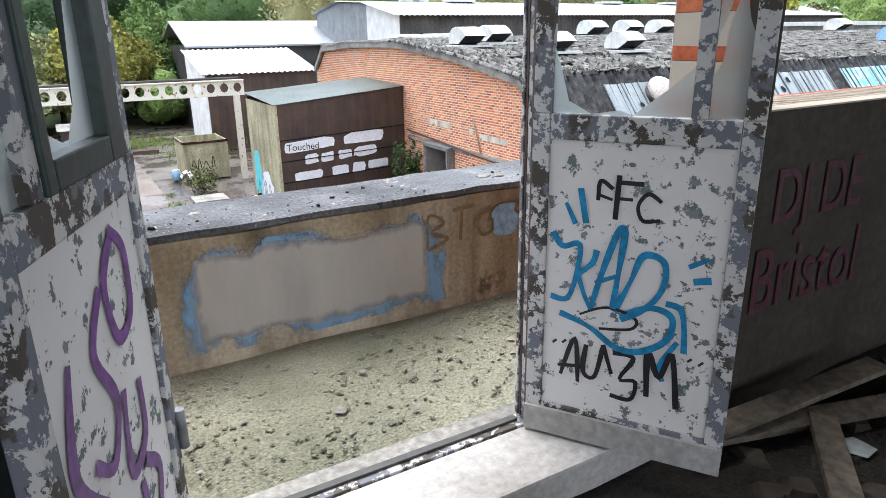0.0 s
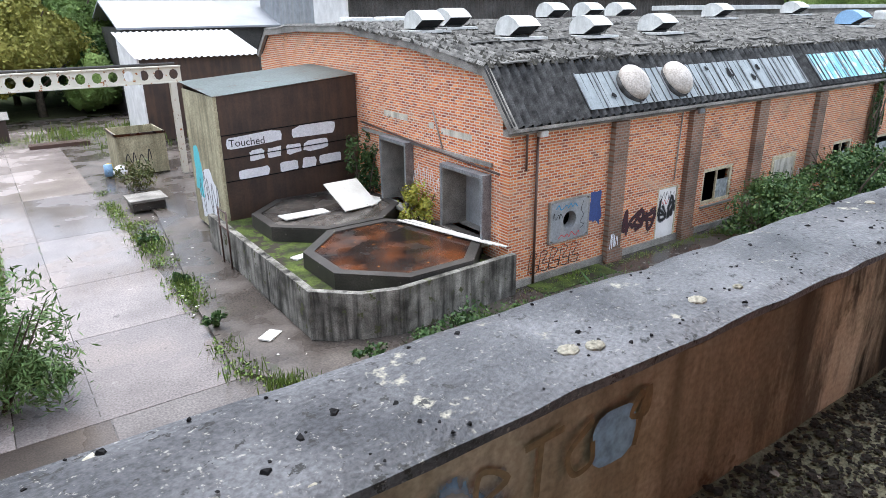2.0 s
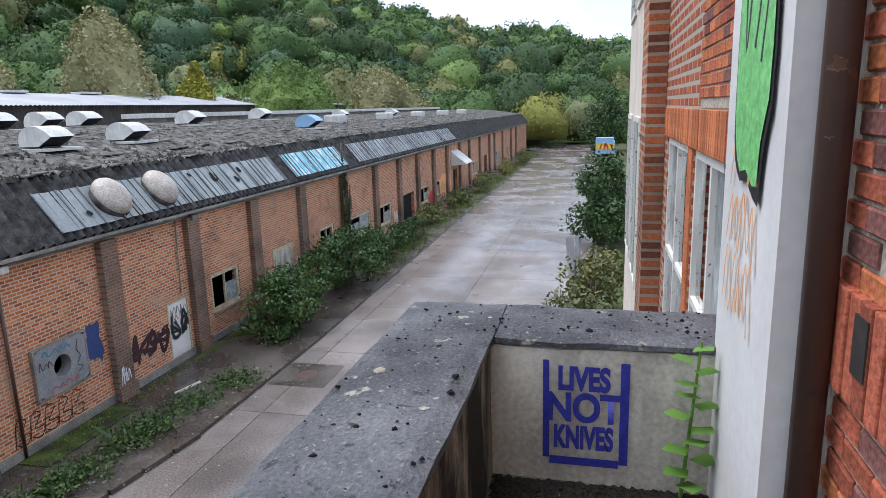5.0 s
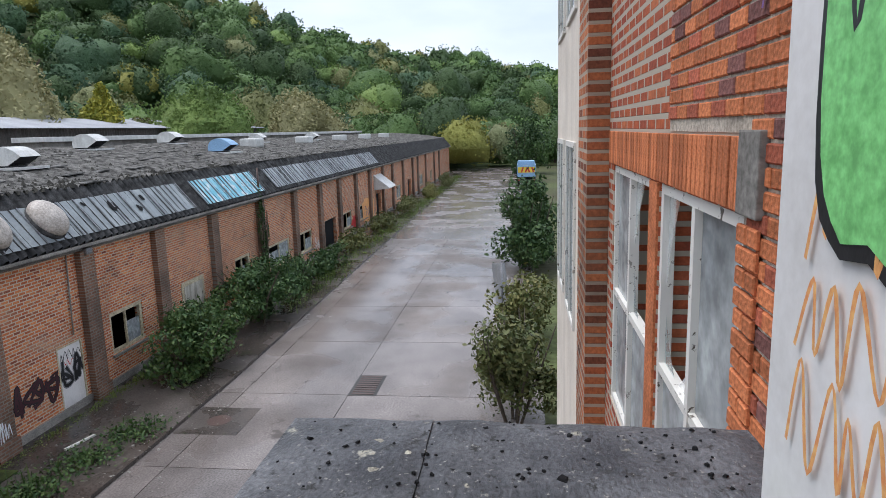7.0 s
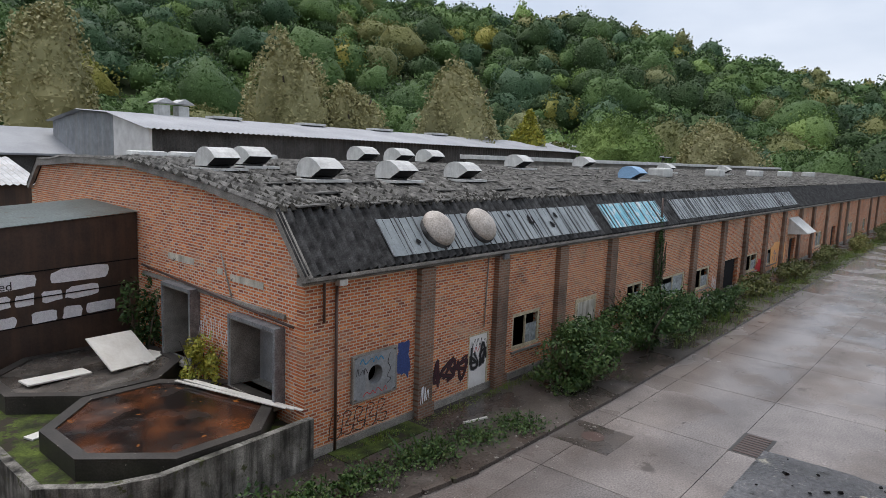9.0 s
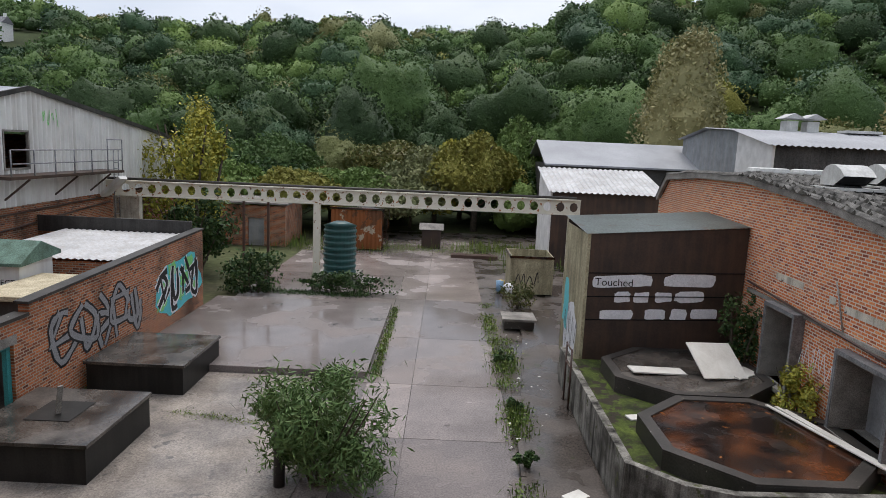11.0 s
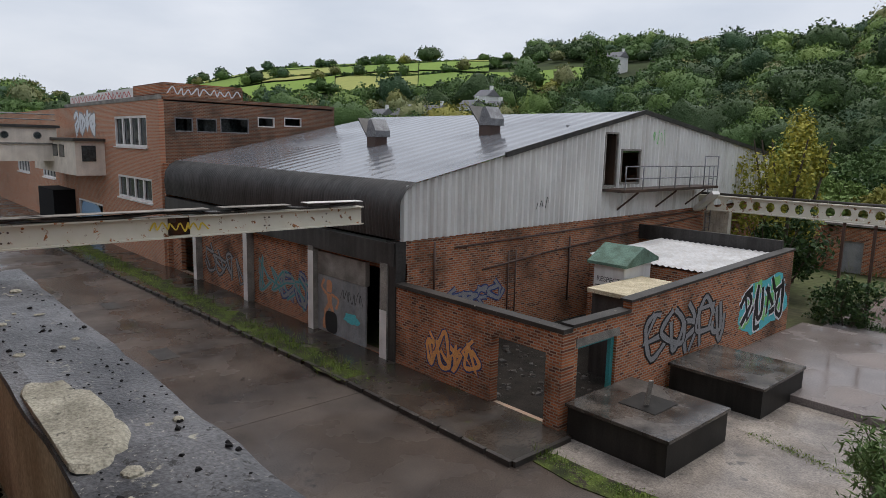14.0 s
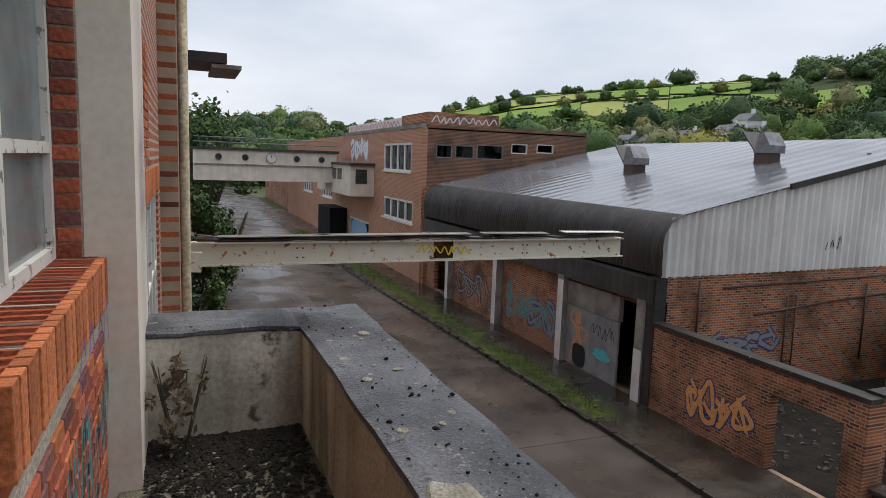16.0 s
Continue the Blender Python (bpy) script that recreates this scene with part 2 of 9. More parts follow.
def flaky(name, coats, scale=9.0, at=0.5, rough=0.65, relief=0.6):
    """Paint that flakes off in patches to the coats below it: (top, middle, bare)."""
    m, nt, p = shader(name, rough)
    f1 = noise_fac(nt, scale, 8, 0.68)
    f2 = noise_fac(nt, scale * 0.35, 6, 0.6)
    k1 = ramp(nt, f1, [(at, (0, 0, 0)), (at + 0.015, (1, 1, 1))])
    k2 = ramp(nt, f2, [(0.5, (0, 0, 0)), (0.54, (1, 1, 1))])
    top = mixc(nt, 0.3, coats[0], ramp(nt, noise_fac(nt, 3, 4), [(0.3, (0.4, 0.4, 0.4)), (0.7, (0.62, 0.62, 0.62))]), "OVERLAY")
    col = mixc(nt, k1, top, mixc(nt, k2, coats[1], coats[2]))
    nt.links.new(col, p.inputs["Base Color"])
    inv = ramp(nt, f1, [(at, (1, 1, 1)), (at + 0.015, (0, 0, 0))])
    bump(nt, p, inv, relief, 0.003)
    return m


M = {}
RED = [(0.44, 0.12, 0.045), (0.60, 0.185, 0.065), (0.24, 0.07, 0.04), (0.68, 0.26, 0.10), (0.50, 0.14, 0.05), (0.33, 0.09, 0.045)]
M["mortar"] = weathered("pale_lime_mortar", (0.52, 0.46, 0.38), (0.36, 0.31, 0.25), 4, 0.9, grain=60, relief=0.6)
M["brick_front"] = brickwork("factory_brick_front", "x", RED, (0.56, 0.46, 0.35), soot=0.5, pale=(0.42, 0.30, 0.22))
# gable copy of the front bricks: tones times 1.15, paler mortar, less stain
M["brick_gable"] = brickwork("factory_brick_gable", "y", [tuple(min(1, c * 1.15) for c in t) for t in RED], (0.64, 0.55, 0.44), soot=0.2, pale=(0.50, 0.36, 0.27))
M["brick_pier"] = brickwork("pier_brick", "x", [(0.20, 0.10, 0.06), (0.28, 0.14, 0.09), (0.17, 0.10, 0.07)], (0.26, 0.23, 0.19), soot=0.6, stain_at=0.42)
M["brick_dark_x"] = brickwork("sooty_brick_front", "x", [(0.38, 0.11, 0.045), (0.54, 0.18, 0.07), (0.12, 0.04, 0.028), (0.45, 0.15, 0.06), (0.25, 0.075, 0.04)], (0.40, 0.32, 0.245), soot=0.75, stain_at=0.47, stain=(0.04, 0.031, 0.024))
M["brick_dark_y"] = brickwork("sooty_brick_side", "y", [(0.38, 0.11, 0.045), (0.54, 0.18, 0.07), (0.12, 0.04, 0.028), (0.45, 0.15, 0.06), (0.25, 0.075, 0.04)], (0.40, 0.32, 0.245), soot=0.75, stain_at=0.47, stain=(0.04, 0.031, 0.024))
M["brick_own"] = brickwork("mortar_brick_back", "x", [(0.40, 0.10, 0.04), (0.30, 0.07, 0.04), (0.48, 0.15, 0.06)], (0.42, 0.36, 0.29), course=0.075, length=0.225, soot=0.2)
M["concrete"] = weathered("mossy_parapet_concrete", (0.165, 0.168, 0.178), (0.05, 0.052, 0.058), 2.4, 0.85, (0.36, 0.345, 0.28), 7.0, 0.65, grain=75, relief=1.0, wet=(1.1, 0.46, 0.34), speckle=True)
M["render"] = weathered("stained_cement_render", (0.64, 0.56, 0.43), (0.34, 0.275, 0.185), 1.6, 0.85, (0.14, 0.11, 0.07), 2.6, 0.62, streak=((0.085, 0.06, 0.035), 3.0, 0.9), grain=50, relief=0.4, grit=0.35)
rnt = M["render"].node_tree
rp = rnt.nodes["Principled BSDF"]
rco = rnt.nodes.new("ShaderNodeTexCoord")
rsep = rnt.nodes.new("ShaderNodeSeparateXYZ")
rnt.links.new(rco.outputs["Object"], rsep.inputs[0])
along = node(rnt, "ShaderNodeMapRange", From_Min=1.7, From_Max=3.2)
rnt.links.new(rsep.outputs["X"], along.inputs["Value"])
drips = ramp(rnt, noise_fac(rnt, 4.5, 6, 0.68, (1, 1, 0.22)), [(0.42, (0, 0, 0)), (0.56, (1, 1, 1))])
wetted = mixc(rnt, along.outputs[0], (0, 0, 0), drips)
rcol = mixc(rnt, wetted, rp.inputs["Base Color"].links[0].from_socket, (0.028, 0.024, 0.019))
rnt.links.new(rcol, rp.inputs["Base Color"])
M["render_pale"] = weathered("pale_cement_render", (0.70, 0.66, 0.565), (0.40, 0.365, 0.30), 1.5, 0.85, (0.12, 0.11, 0.085), 2.2, 0.62, streak=((0.09, 0.082, 0.066), 2.5, 0.7), grain=45, relief=0.3, grit=0.35)
M["cream"] = weathered("cream_painted_concrete", (0.80, 0.72, 0.62), (0.64, 0.57, 0.49), 1.2, 0.7, grain=25, relief=0.15, streak=((0.38, 0.34, 0.29), 2.0, 0.25), grit=0.2)
M["white_paint"] = weathered("white_painted_concrete", (0.80, 0.78, 0.76), (0.62, 0.60, 0.58), 1.4, 0.65, grain=25, relief=0.15, grit=0.15)
M["gravel_floor"] = weathered("gritty_asphalt_balcony_floor", (0.29, 0.275, 0.205), (0.10, 0.10, 0.065), 0.9, 0.85, (0.40, 0.39, 0.36), 34, 0.66, grain=90, relief=1.0, wet=(1.5, 0.4, 0.35), relief_dist=0.015)
M["slab"] = weathered("wet_yard_concrete", (0.29, 0.252, 0.24), (0.16, 0.138, 0.13), 0.35, 0.6, grain=20, relief=0.15, wet=(0.35, 0.5, 0.1), random=0.5, spots=(0.10, 0.088, 0.08), spot_scale=1.1, spot_at=0.64, grit=0.55)
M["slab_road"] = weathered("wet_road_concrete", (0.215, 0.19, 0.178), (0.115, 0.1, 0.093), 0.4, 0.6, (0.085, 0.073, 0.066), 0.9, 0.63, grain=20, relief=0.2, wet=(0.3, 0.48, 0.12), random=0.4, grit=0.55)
M["slab_rough"] = weathered("worn_aggregate_concrete", (0.34, 0.30, 0.26), (0.16, 0.14, 0.125), 0.7, 0.6, (0.13, 0.12, 0.11), 1.6, 0.6, grain=22, relief=0.5, wet=(0.6, 0.48, 0.12))
M["slab_dark"] = weathered("wet_dark_concrete", (0.115, 0.096, 0.083), (0.05, 0.042, 0.037), 0.5, 0.6, grain=18, relief=0.25, wet=(0.5, 0.46, 0.2), spec=0.35, random=0.3, grit=0.65, spots=(0.05, 0.055, 0.03), spot_scale=1.1, spot_at=0.62)
M["slab_black"] = weathered("wet_mossy_blackened_concrete", (0.085, 0.068, 0.054), (0.028, 0.024, 0.02), 0.7, 0.55, (0.05, 0.06, 0.02), 1.0, 0.6, grain=22, relief=0.3, wet=(0.6, 0.48, 0.15), grit=0.6)
M["earth"] = weathered("damp_rough_grass_and_earth", (0.10, 0.125, 0.045), (0.055, 0.05, 0.03), 0.06, 0.95, grain=2.5, relief=0.8)
M["moss"] = weathered("wet_moss", (0.10, 0.135, 0.028), (0.025, 0.03, 0.014), 1.6, 0.95, (0.04, 0.034, 0.025), 1.9, 0.53, grain=28, relief=1.0)
M["asbestos"] = weathered("lichened_asbestos_cement_sheet", (0.20, 0.193, 0.18), (0.03, 0.029, 0.027), 2.6, 0.9, (0.36, 0.35, 0.31), 8, 0.66, grain=30, relief=0.8, streak=None)
M["asbestos_dark"] = weathered("blackened_cement_sheet", (0.085, 0.085, 0.085), (0.016, 0.016, 0.016), 3.5, 0.75, (0.19, 0.185, 0.17), 16, 0.68, grain=25, relief=0.7)
M["skylight"] = weathered("grimy_clear_roof_sheet", (0.30, 0.33, 0.335), (0.18, 0.205, 0.215), 1.1, 0.3, grain=12, relief=0.1, streak=((0.18, 0.2, 0.2), 6.0, 0.5), grit=0.2)
M["skylight_blue"] = weathered("blue_painted_roof_sheet", (0.30, 0.55, 0.62), (0.13, 0.42, 0.53), 1.6, 0.3, (0.62, 0.66, 0.66), 3, 0.55, grain=12, relief=0.1, grit=0.2)
M["cladding"] = weathered("grey_white_sheet_cladding", (0.82, 0.82, 0.79), (0.68, 0.68, 0.66), 0.5, 0.5, grain=10, relief=0.08, streak=((0.30, 0.27, 0.22), 2.0, 0.35), grit=0.12)
M["roof_wet"] = weathered("wet_dark_sheet_roof", (0.17, 0.175, 0.19), (0.11, 0.115, 0.13), 0.25, 0.3, grain=8, relief=0.05, wet=(0.16, 0.5, 0.14), grit=0.2)
M["roof_black"] = weathered("sooty_curved_eave_sheet", (0.045, 0.042, 0.04), (0.018, 0.017, 0.016), 0.9, 0.5, grain=14, relief=0.2, streak=((0.10, 0.10, 0.095), 3.0, 0.4))
M["roof_grey"] = weathered("grey_sheet_roof", (0.36, 0.37, 0.39), (0.25, 0.26, 0.28), 0.3, 0.5, grain=10, relief=0.1, grit=0.2)
M["roof_pale"] = weathered("pale_sheet_roof", (0.62, 0.62, 0.62), (0.42, 0.42, 0.42), 0.6, 0.55, grain=10, relief=0.1, streak=((0.32, 0.27, 0.22), 3.0, 0.4), grit=0.2)
M["wall_dark"] = weathered("dark_corrugated_wall", (0.10, 0.095, 0.09), (0.05, 0.048, 0.045), 0.7, 0.7, grain=12, relief=0.2)
M["brown_sheet"] = weathered("dark_brown_steel_sheet", (0.065, 0.038, 0.026), (0.030, 0.020, 0.016), 0.9, 0.55, grain=18, relief=0.15, streak=((0.15, 0.075, 0.04), 3.0, 0.3), grit=0.3)
M["hut_side"] = weathered("cream_streaked_steel_sheet", (0.46, 0.42, 0.28), (0.26, 0.23, 0.15), 0.8, 0.6, grain=18, relief=0.15, streak=((0.13, 0.12, 0.07), 3.5, 0.7))
M["teal_roof"] = weathered("wet_green_grey_felt", (0.28, 0.33, 0.32), (0.19, 0.215, 0.20), 0.6, 0.35, (0.20, 0.15, 0.11), 1.4, 0.6, grain=14, relief=0.15)
M["green_felt"] = weathered("mossy_green_felt", (0.15, 0.25, 0.20), (0.08, 0.13, 0.10), 2.5, 0.6, grain=25, relief=0.3)
M["lichen"] = weathered("pale_crusted_lichen", (0.42, 0.40, 0.33), (0.22, 0.21, 0.17), 6, 0.95, (0.12, 0.115, 0.10), 26, 0.62, grain=90, relief=1.0)
M["rust"] = weathered("rusted_tank_top", (0.11, 0.036, 0.013), (0.014, 0.010, 0.009), 0.8, 0.45, (0.30, 0.11, 0.03), 2.6, 0.63, grain=16, relief=0.5, wet=(0.7, 0.47, 0.12), spread=(0.45, 0.66))
M["tank_rim"] = weathered("bitumen_tank_edge", (0.055, 0.048, 0.042), (0.02, 0.018, 0.016), 1.0, 0.5, (0.30, 0.27, 0.23), 6, 0.66, grain=25, relief=0.4)
M["black_box"] = weathered("black_bitumen_box", (0.018, 0.017, 0.016), (0.008, 0.008, 0.007), 0.9, 0.5, grain=20, relief=0.2, streak=((0.05, 0.045, 0.04), 4.0, 0.25), spec=0.3)
M["box_top"] = weathered("wet_worn_concrete_top", (0.12, 0.104, 0.09), (0.022, 0.02, 0.018), 1.1, 0.45, grain=24, relief=0.3, wet=(0.8, 0.45, 0.1), grit=0.7)
M["basin"] = weathered("blackened_concrete_basin", (0.34, 0.325, 0.29), (0.06, 0.056, 0.048), 1.3, 0.85, (0.07, 0.075, 0.035), 3.2, 0.6, grain=35, relief=0.5, streak=((0.015, 0.014, 0.012), 3.4, 1.0))
M["rusty_white"] = flaky("rust_blistered_white_steel", ((0.66, 0.63, 0.53), (0.36, 0.13, 0.035), (0.20, 0.10, 0.05)), 4.2, 0.6, 0.6, 0.4)
M["galv"] = weathered("pale_galvanised_hood", (0.66, 0.66, 0.63), (0.48, 0.48, 0.46), 2.5, 0.5, grain=20, relief=0.1, streak=((0.30, 0.28, 0.25), 8.0, 0.3), grit=0.15)
M["dome"] = weathered("weathered_plastic_dome", (0.52, 0.47, 0.42), (0.33, 0.29, 0.25), 2.4, 0.5, grain=20, relief=0.15)
# near-black painting the shade inside openings; also used for seams and moss clumps
M["dark"] = plain("void_shade_and_trim_black", (0.012, 0.012, 0.013), 0.9)
M["steel"] = weathered("dull_grey_steel", (0.26, 0.27, 0.28), (0.14, 0.14, 0.15), 3, 0.5, metal=0.3, grain=25, relief=0.1)
M["steel_bright"] = weathered("bright_crumpled_aluminium", (0.75, 0.76, 0.78), (0.6, 0.61, 0.63), 8, 0.3, metal=0.8, grain=40, relief=0.1, grit=0.1)
M["brown_pipe"] = flaky("brown_painted_iron", ((0.075, 0.042, 0.032), (0.05, 0.035, 0.03), (0.13, 0.06, 0.03)), 14, 0.6, 0.4)
M["door_paint"] = flaky("white_paint_flaking_to_grey_green", ((0.64, 0.60, 0.57), (0.13, 0.155, 0.15), (0.20, 0.21, 0.22)), 22, 0.575, 0.6)
M["frame_paint"] = flaky("grey_paint_flaking_from_steel", ((0.50, 0.48, 0.46), (0.145, 0.15, 0.17), (0.07, 0.06, 0.05)), 24, 0.475, 0.6)
M["frame_white"] = flaky("worn_white_window_paint", ((0.68, 0.66, 0.61), (0.30, 0.28, 0.25), (0.12, 0.10, 0.08)), 14, 0.6, 0.6)
M["frame_dark"] = plain("dark_green_steel_frame", (0.02, 0.035, 0.032), 0.5)
# plaster, and the debris floor with it, darkened to carry the room's shade
M["plaster"] = weathered("grubby_shade_darkened_plaster", (0.062, 0.05, 0.04), (0.03, 0.025, 0.02), 1.2, 0.85, (0.03, 0.02, 0.014), 2.6, 0.66, grain=30, relief=0.3, grit=0.35)
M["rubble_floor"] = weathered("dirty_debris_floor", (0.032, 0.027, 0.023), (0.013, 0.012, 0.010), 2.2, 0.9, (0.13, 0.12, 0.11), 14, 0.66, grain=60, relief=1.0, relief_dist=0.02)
M["sill_white"] = weathered("dusty_pale_threshold", (0.46, 0.44, 0.42), (0.28, 0.26, 0.24), 2, 0.6, grain=40, relief=0.2, grit=0.3)
M["grey_panel"] = weathered("grey_steel_panel", (0.30, 0.315, 0.33), (0.20, 0.21, 0.22), 1.4, 0.6, grain=20, relief=0.1, streak=((0.42, 0.38, 0.34), 3.0, 0.3), grit=0.3)
M["lintel"] = weathered("grey_concrete_member", (0.33, 0.31, 0.28), (0.16, 0.15, 0.135), 1.5, 0.85, grain=35, relief=0.3)
M["white_board"] = weathered("wet_white_board", (0.78, 0.77, 0.72), (0.62, 0.60, 0.55), 1.5, 0.4, grain=15, relief=0.1, grit=0.15)
M["wood_frame"] = weathered("cream_painted_timber", (0.60, 0.53, 0.38), (0.40, 0.34, 0.23), 3, 0.65, grain=20, relief=0.2)
M["bark"] = weathered("grey_brown_bark", (0.13, 0.105, 0.08), (0.06, 0.05, 0.04), 4, 0.9, grain=30, relief=0.8)
M["tank_green"] = weathered("dark_green_plastic_tank", (0.018, 0.09, 0.085), (0.010, 0.055, 0.055), 2, 0.35, grain=14, relief=0.05, grit=0.1)
M["far_white"] = plain("white_house_render", (0.88, 0.88, 0.86), 0.7)
M["slate"] = plain("grey_slate_roof", (0.20, 0.20, 0.215), 0.6)
M["field"] = weathered("pasture", (0.20, 0.30, 0.06), (0.15, 0.23, 0.05), 0.012, 0.95, grain=0.6, relief=0.1, grit=0.15)
M["field_dry"] = weathered("mown_pasture", (0.36, 0.36, 0.12), (0.24, 0.28, 0.08), 0.012, 0.95, grain=0.6, relief=0.1, grit=0.15)
M["hill"] = weathered("woodland_floor", (0.045, 0.065, 0.02), (0.025, 0.035, 0.013), 0.05, 0.95, grain=1.5, relief=0.3)
M["leaf_wood"] = leafy("mixed_woodland_leaves", [(0.028, 0.062, 0.016), (0.045, 0.092, 0.022), (0.06, 0.11, 0.026), (0.085, 0.12, 0.03), (0.035, 0.075, 0.025)])
M["leaf_bush"] = leafy("dark_shrub_leaves", [(0.02, 0.05, 0.016), (0.035, 0.08, 0.022), (0.055, 0.105, 0.028), (0.09, 0.135, 0.045)])
M["leaf_olive"] = leafy("olive_shrub_leaves", [(0.07, 0.09, 0.03), (0.11, 0.13, 0.04), (0.15, 0.14, 0.05), (0.09, 0.10, 0.035)])
M["leaf_yellow"] = leafy("yellowing_leaves", [(0.16, 0.19, 0.03), (0.30, 0.29, 0.04), (0.40, 0.36, 0.05), (0.18, 0.21, 0.035)], tone=0.12)
M["leaf_willow"] = leafy("pale_willow_leaves", [(0.23, 0.225, 0.105), (0.29, 0.265, 0.125), (0.33, 0.30, 0.15), (0.20, 0.195, 0.09)], tone=0.12)
M["grass"] = leafy("weedy_grass_blades", [(0.08, 0.14, 0.025), (0.13, 0.20, 0.04), (0.20, 0.24, 0.06), (0.05, 0.10, 0.02)])
M["leaf_bamboo"] = leafy("narrow_bamboo_leaves", [(0.06, 0.12, 0.035), (0.10, 0.17, 0.05), (0.15, 0.22, 0.08)], tone=0.2)
M["moss_dark"] = weathered("dried_dark_moss", (0.07, 0.066, 0.055), (0.028, 0.027, 0.024), 1.5, 0.95, (0.22, 0.21, 0.18), 5, 0.64, grain=30, relief=0.6)
M["leaf_dead"] = leafy("withered_leaves", [(0.09, 0.065, 0.04), (0.15, 0.11, 0.07), (0.05, 0.04, 0.025)], tone=0.1)
M["leaf_fresh"] = leafy("fresh_green_leaves", [(0.09, 0.20, 0.035), (0.14, 0.27, 0.05)])
PAINT = {}
for pn, pc in {"purple": (0.16, 0.055, 0.22), "blue": (0.008, 0.19, 0.36), "black": (0.012, 0.012, 0.014), "maroon": (0.055, 0.012, 0.02), "navy": (0.03, 0.035, 0.30), "white": (0.78, 0.79, 0.82),
               "green": (0.22, 0.62, 0.20), "orange": (0.80, 0.38, 0.13), "teal": (0.035, 0.27, 0.28), "pale_blue": (0.25, 0.42, 0.62), "brown": (0.20, 0.135, 0.065), "yellow": (0.72, 0.52, 0.05),
               "red": (0.5, 0.03, 0.03), "grey": (0.26, 0.265, 0.275), "flesh": (0.62, 0.30, 0.16), "cyan": (0.10, 0.55, 0.62), "dark_blue": (0.03, 0.06, 0.20)}.items():
    PAINT[pn] = plain("spray_paint_" + pn, pc, 0.5, vary=0.15, scale=12)

WOODS = {"wood_dark": [(0.025, 0.050, 0.017), (0.038, 0.072, 0.022)], "wood_green": [(0.045, 0.088, 0.025), (0.065, 0.118, 0.032)], "wood_bright": [(0.085, 0.145, 0.036), (0.11, 0.175, 0.044)], "wood_olive": [(0.10, 0.115, 0.038), (0.12, 0.13, 0.046)],
         "wood_blue": [(0.030, 0.065, 0.030), (0.042, 0.085, 0.038)], "wood_pale": [(0.12, 0.145, 0.065), (0.15, 0.165, 0.075)], "wood_gold": [(0.14, 0.155, 0.032), (0.19, 0.185, 0.04)]}
for wn_name, wn_tones in WOODS.items():
    M[wn_name] = leafy(wn_name.replace("wood_", "woodland_leaves_"), [(r_ * 1.5, g_ * 1.42, b_ * 1.5) for r_, g_, b_ in wn_tones], 0.7, tone=0.22, relief=0.6)


def glass(name, tint, rough=0.05, see=0.6):
    m, nt, p = shader(name, rough)
    p.inputs["Base Color"].default_value = (*tint, 1)
    p.inputs["Transmission Weight"].default_value = see
    p.inputs["IOR"].default_value = 1.45
    return m


M["glass"] = glass("grimy_window_glass", (0.55, 0.68, 0.70), 0.12, 0.8)
M["glass_frost"] = glass("wired_frosted_glass", (0.60, 0.72, 0.75), 0.45, 0.75)
M["glass_dark"] = weathered("dirty_dark_glass", (0.05, 0.065, 0.07), (0.02, 0.028, 0.03), 2, 0.15, grain=8, relief=0.02)
M["glass_mid"] = weathered("dull_green_glass", (0.22, 0.27, 0.27), (0.11, 0.14, 0.14), 1.5, 0.2, grain=8, relief=0.02, grit=0.2)
M["glass_pale"] = weathered("filmed_over_glass", (0.42, 0.45, 0.45), (0.20, 0.22, 0.23), 3, 0.25, grain=8, relief=0.02)


# ---- ground, roads and pavements ----
setting("ground", slab(bmesh.new(), [(-1500, -1500), (1500, -1500), (1500, 1500), (-1500, 1500)], -0.5, -0.03), M["earth"], "rough grass and damp earth around the works", "ground")
road = setting("road", boxm(-170, 135, -0.1, 13.2, -0.3, -0.012), M["slab_dark"], "wet concrete service road between the factory buildings", "road")
yard = setting("yard", boxm(-8.1, 14, 13.2, 62, -0.3, -0.012), M["slab_dark"], "wet pinkish concrete yard with weeds in its joints", "yard")


M["slab_brown"] = weathered("wet_brown_road_concrete", (0.105, 0.084, 0.07), (0.045, 0.036, 0.031), 0.45, 0.65, (0.032, 0.026, 0.022), 0.8, 0.62, grain=26, relief=0.3, wet=(0.3, 0.46, 0.22), spec=0.3, random=0.3, grit=0.65)


def bays(parent, xs, ys, material, top=0.0):
    for xa, xb in zip(xs, xs[1:]):
        for ya, yb in zip(ys, ys[1:]):
            part("slab", boxm(xa + 0.012, xb - 0.012, ya + 0.012, yb - 0.012, -0.12, top), material, parent)


bays(road, [-170, -130, -100, -78, -60, -44, -30, -14.5, 1.6], [-0.1, 5.7, 13.2], M["slab_brown"])
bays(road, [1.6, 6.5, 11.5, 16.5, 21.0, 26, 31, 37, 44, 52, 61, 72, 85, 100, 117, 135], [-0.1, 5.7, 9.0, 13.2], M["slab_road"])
bays(yard, [-8.1, -0.05, 1.45, 4.4], [13.2, 17.5, 21.6, 27, 33.9, 40, 47, 56], M["slab"])
setting("yard_slab_worn", slab(bmesh.new(), [(-8.4, 13.2), (-0.9, 13.2), (-0.4, 21.9), (-8.4, 21.9)], 0.0, 0.02), M["slab_rough"], "worn aggregate concrete slab beside the roofless annexe", "concrete slab")
setting("raised_platform", boxm(-8.6, -0.1, 21.95, 31.9, 0.0, 0.25, bevel=0.02), M["slab"], "low raised concrete platform, wet and puddled", "concrete platform")
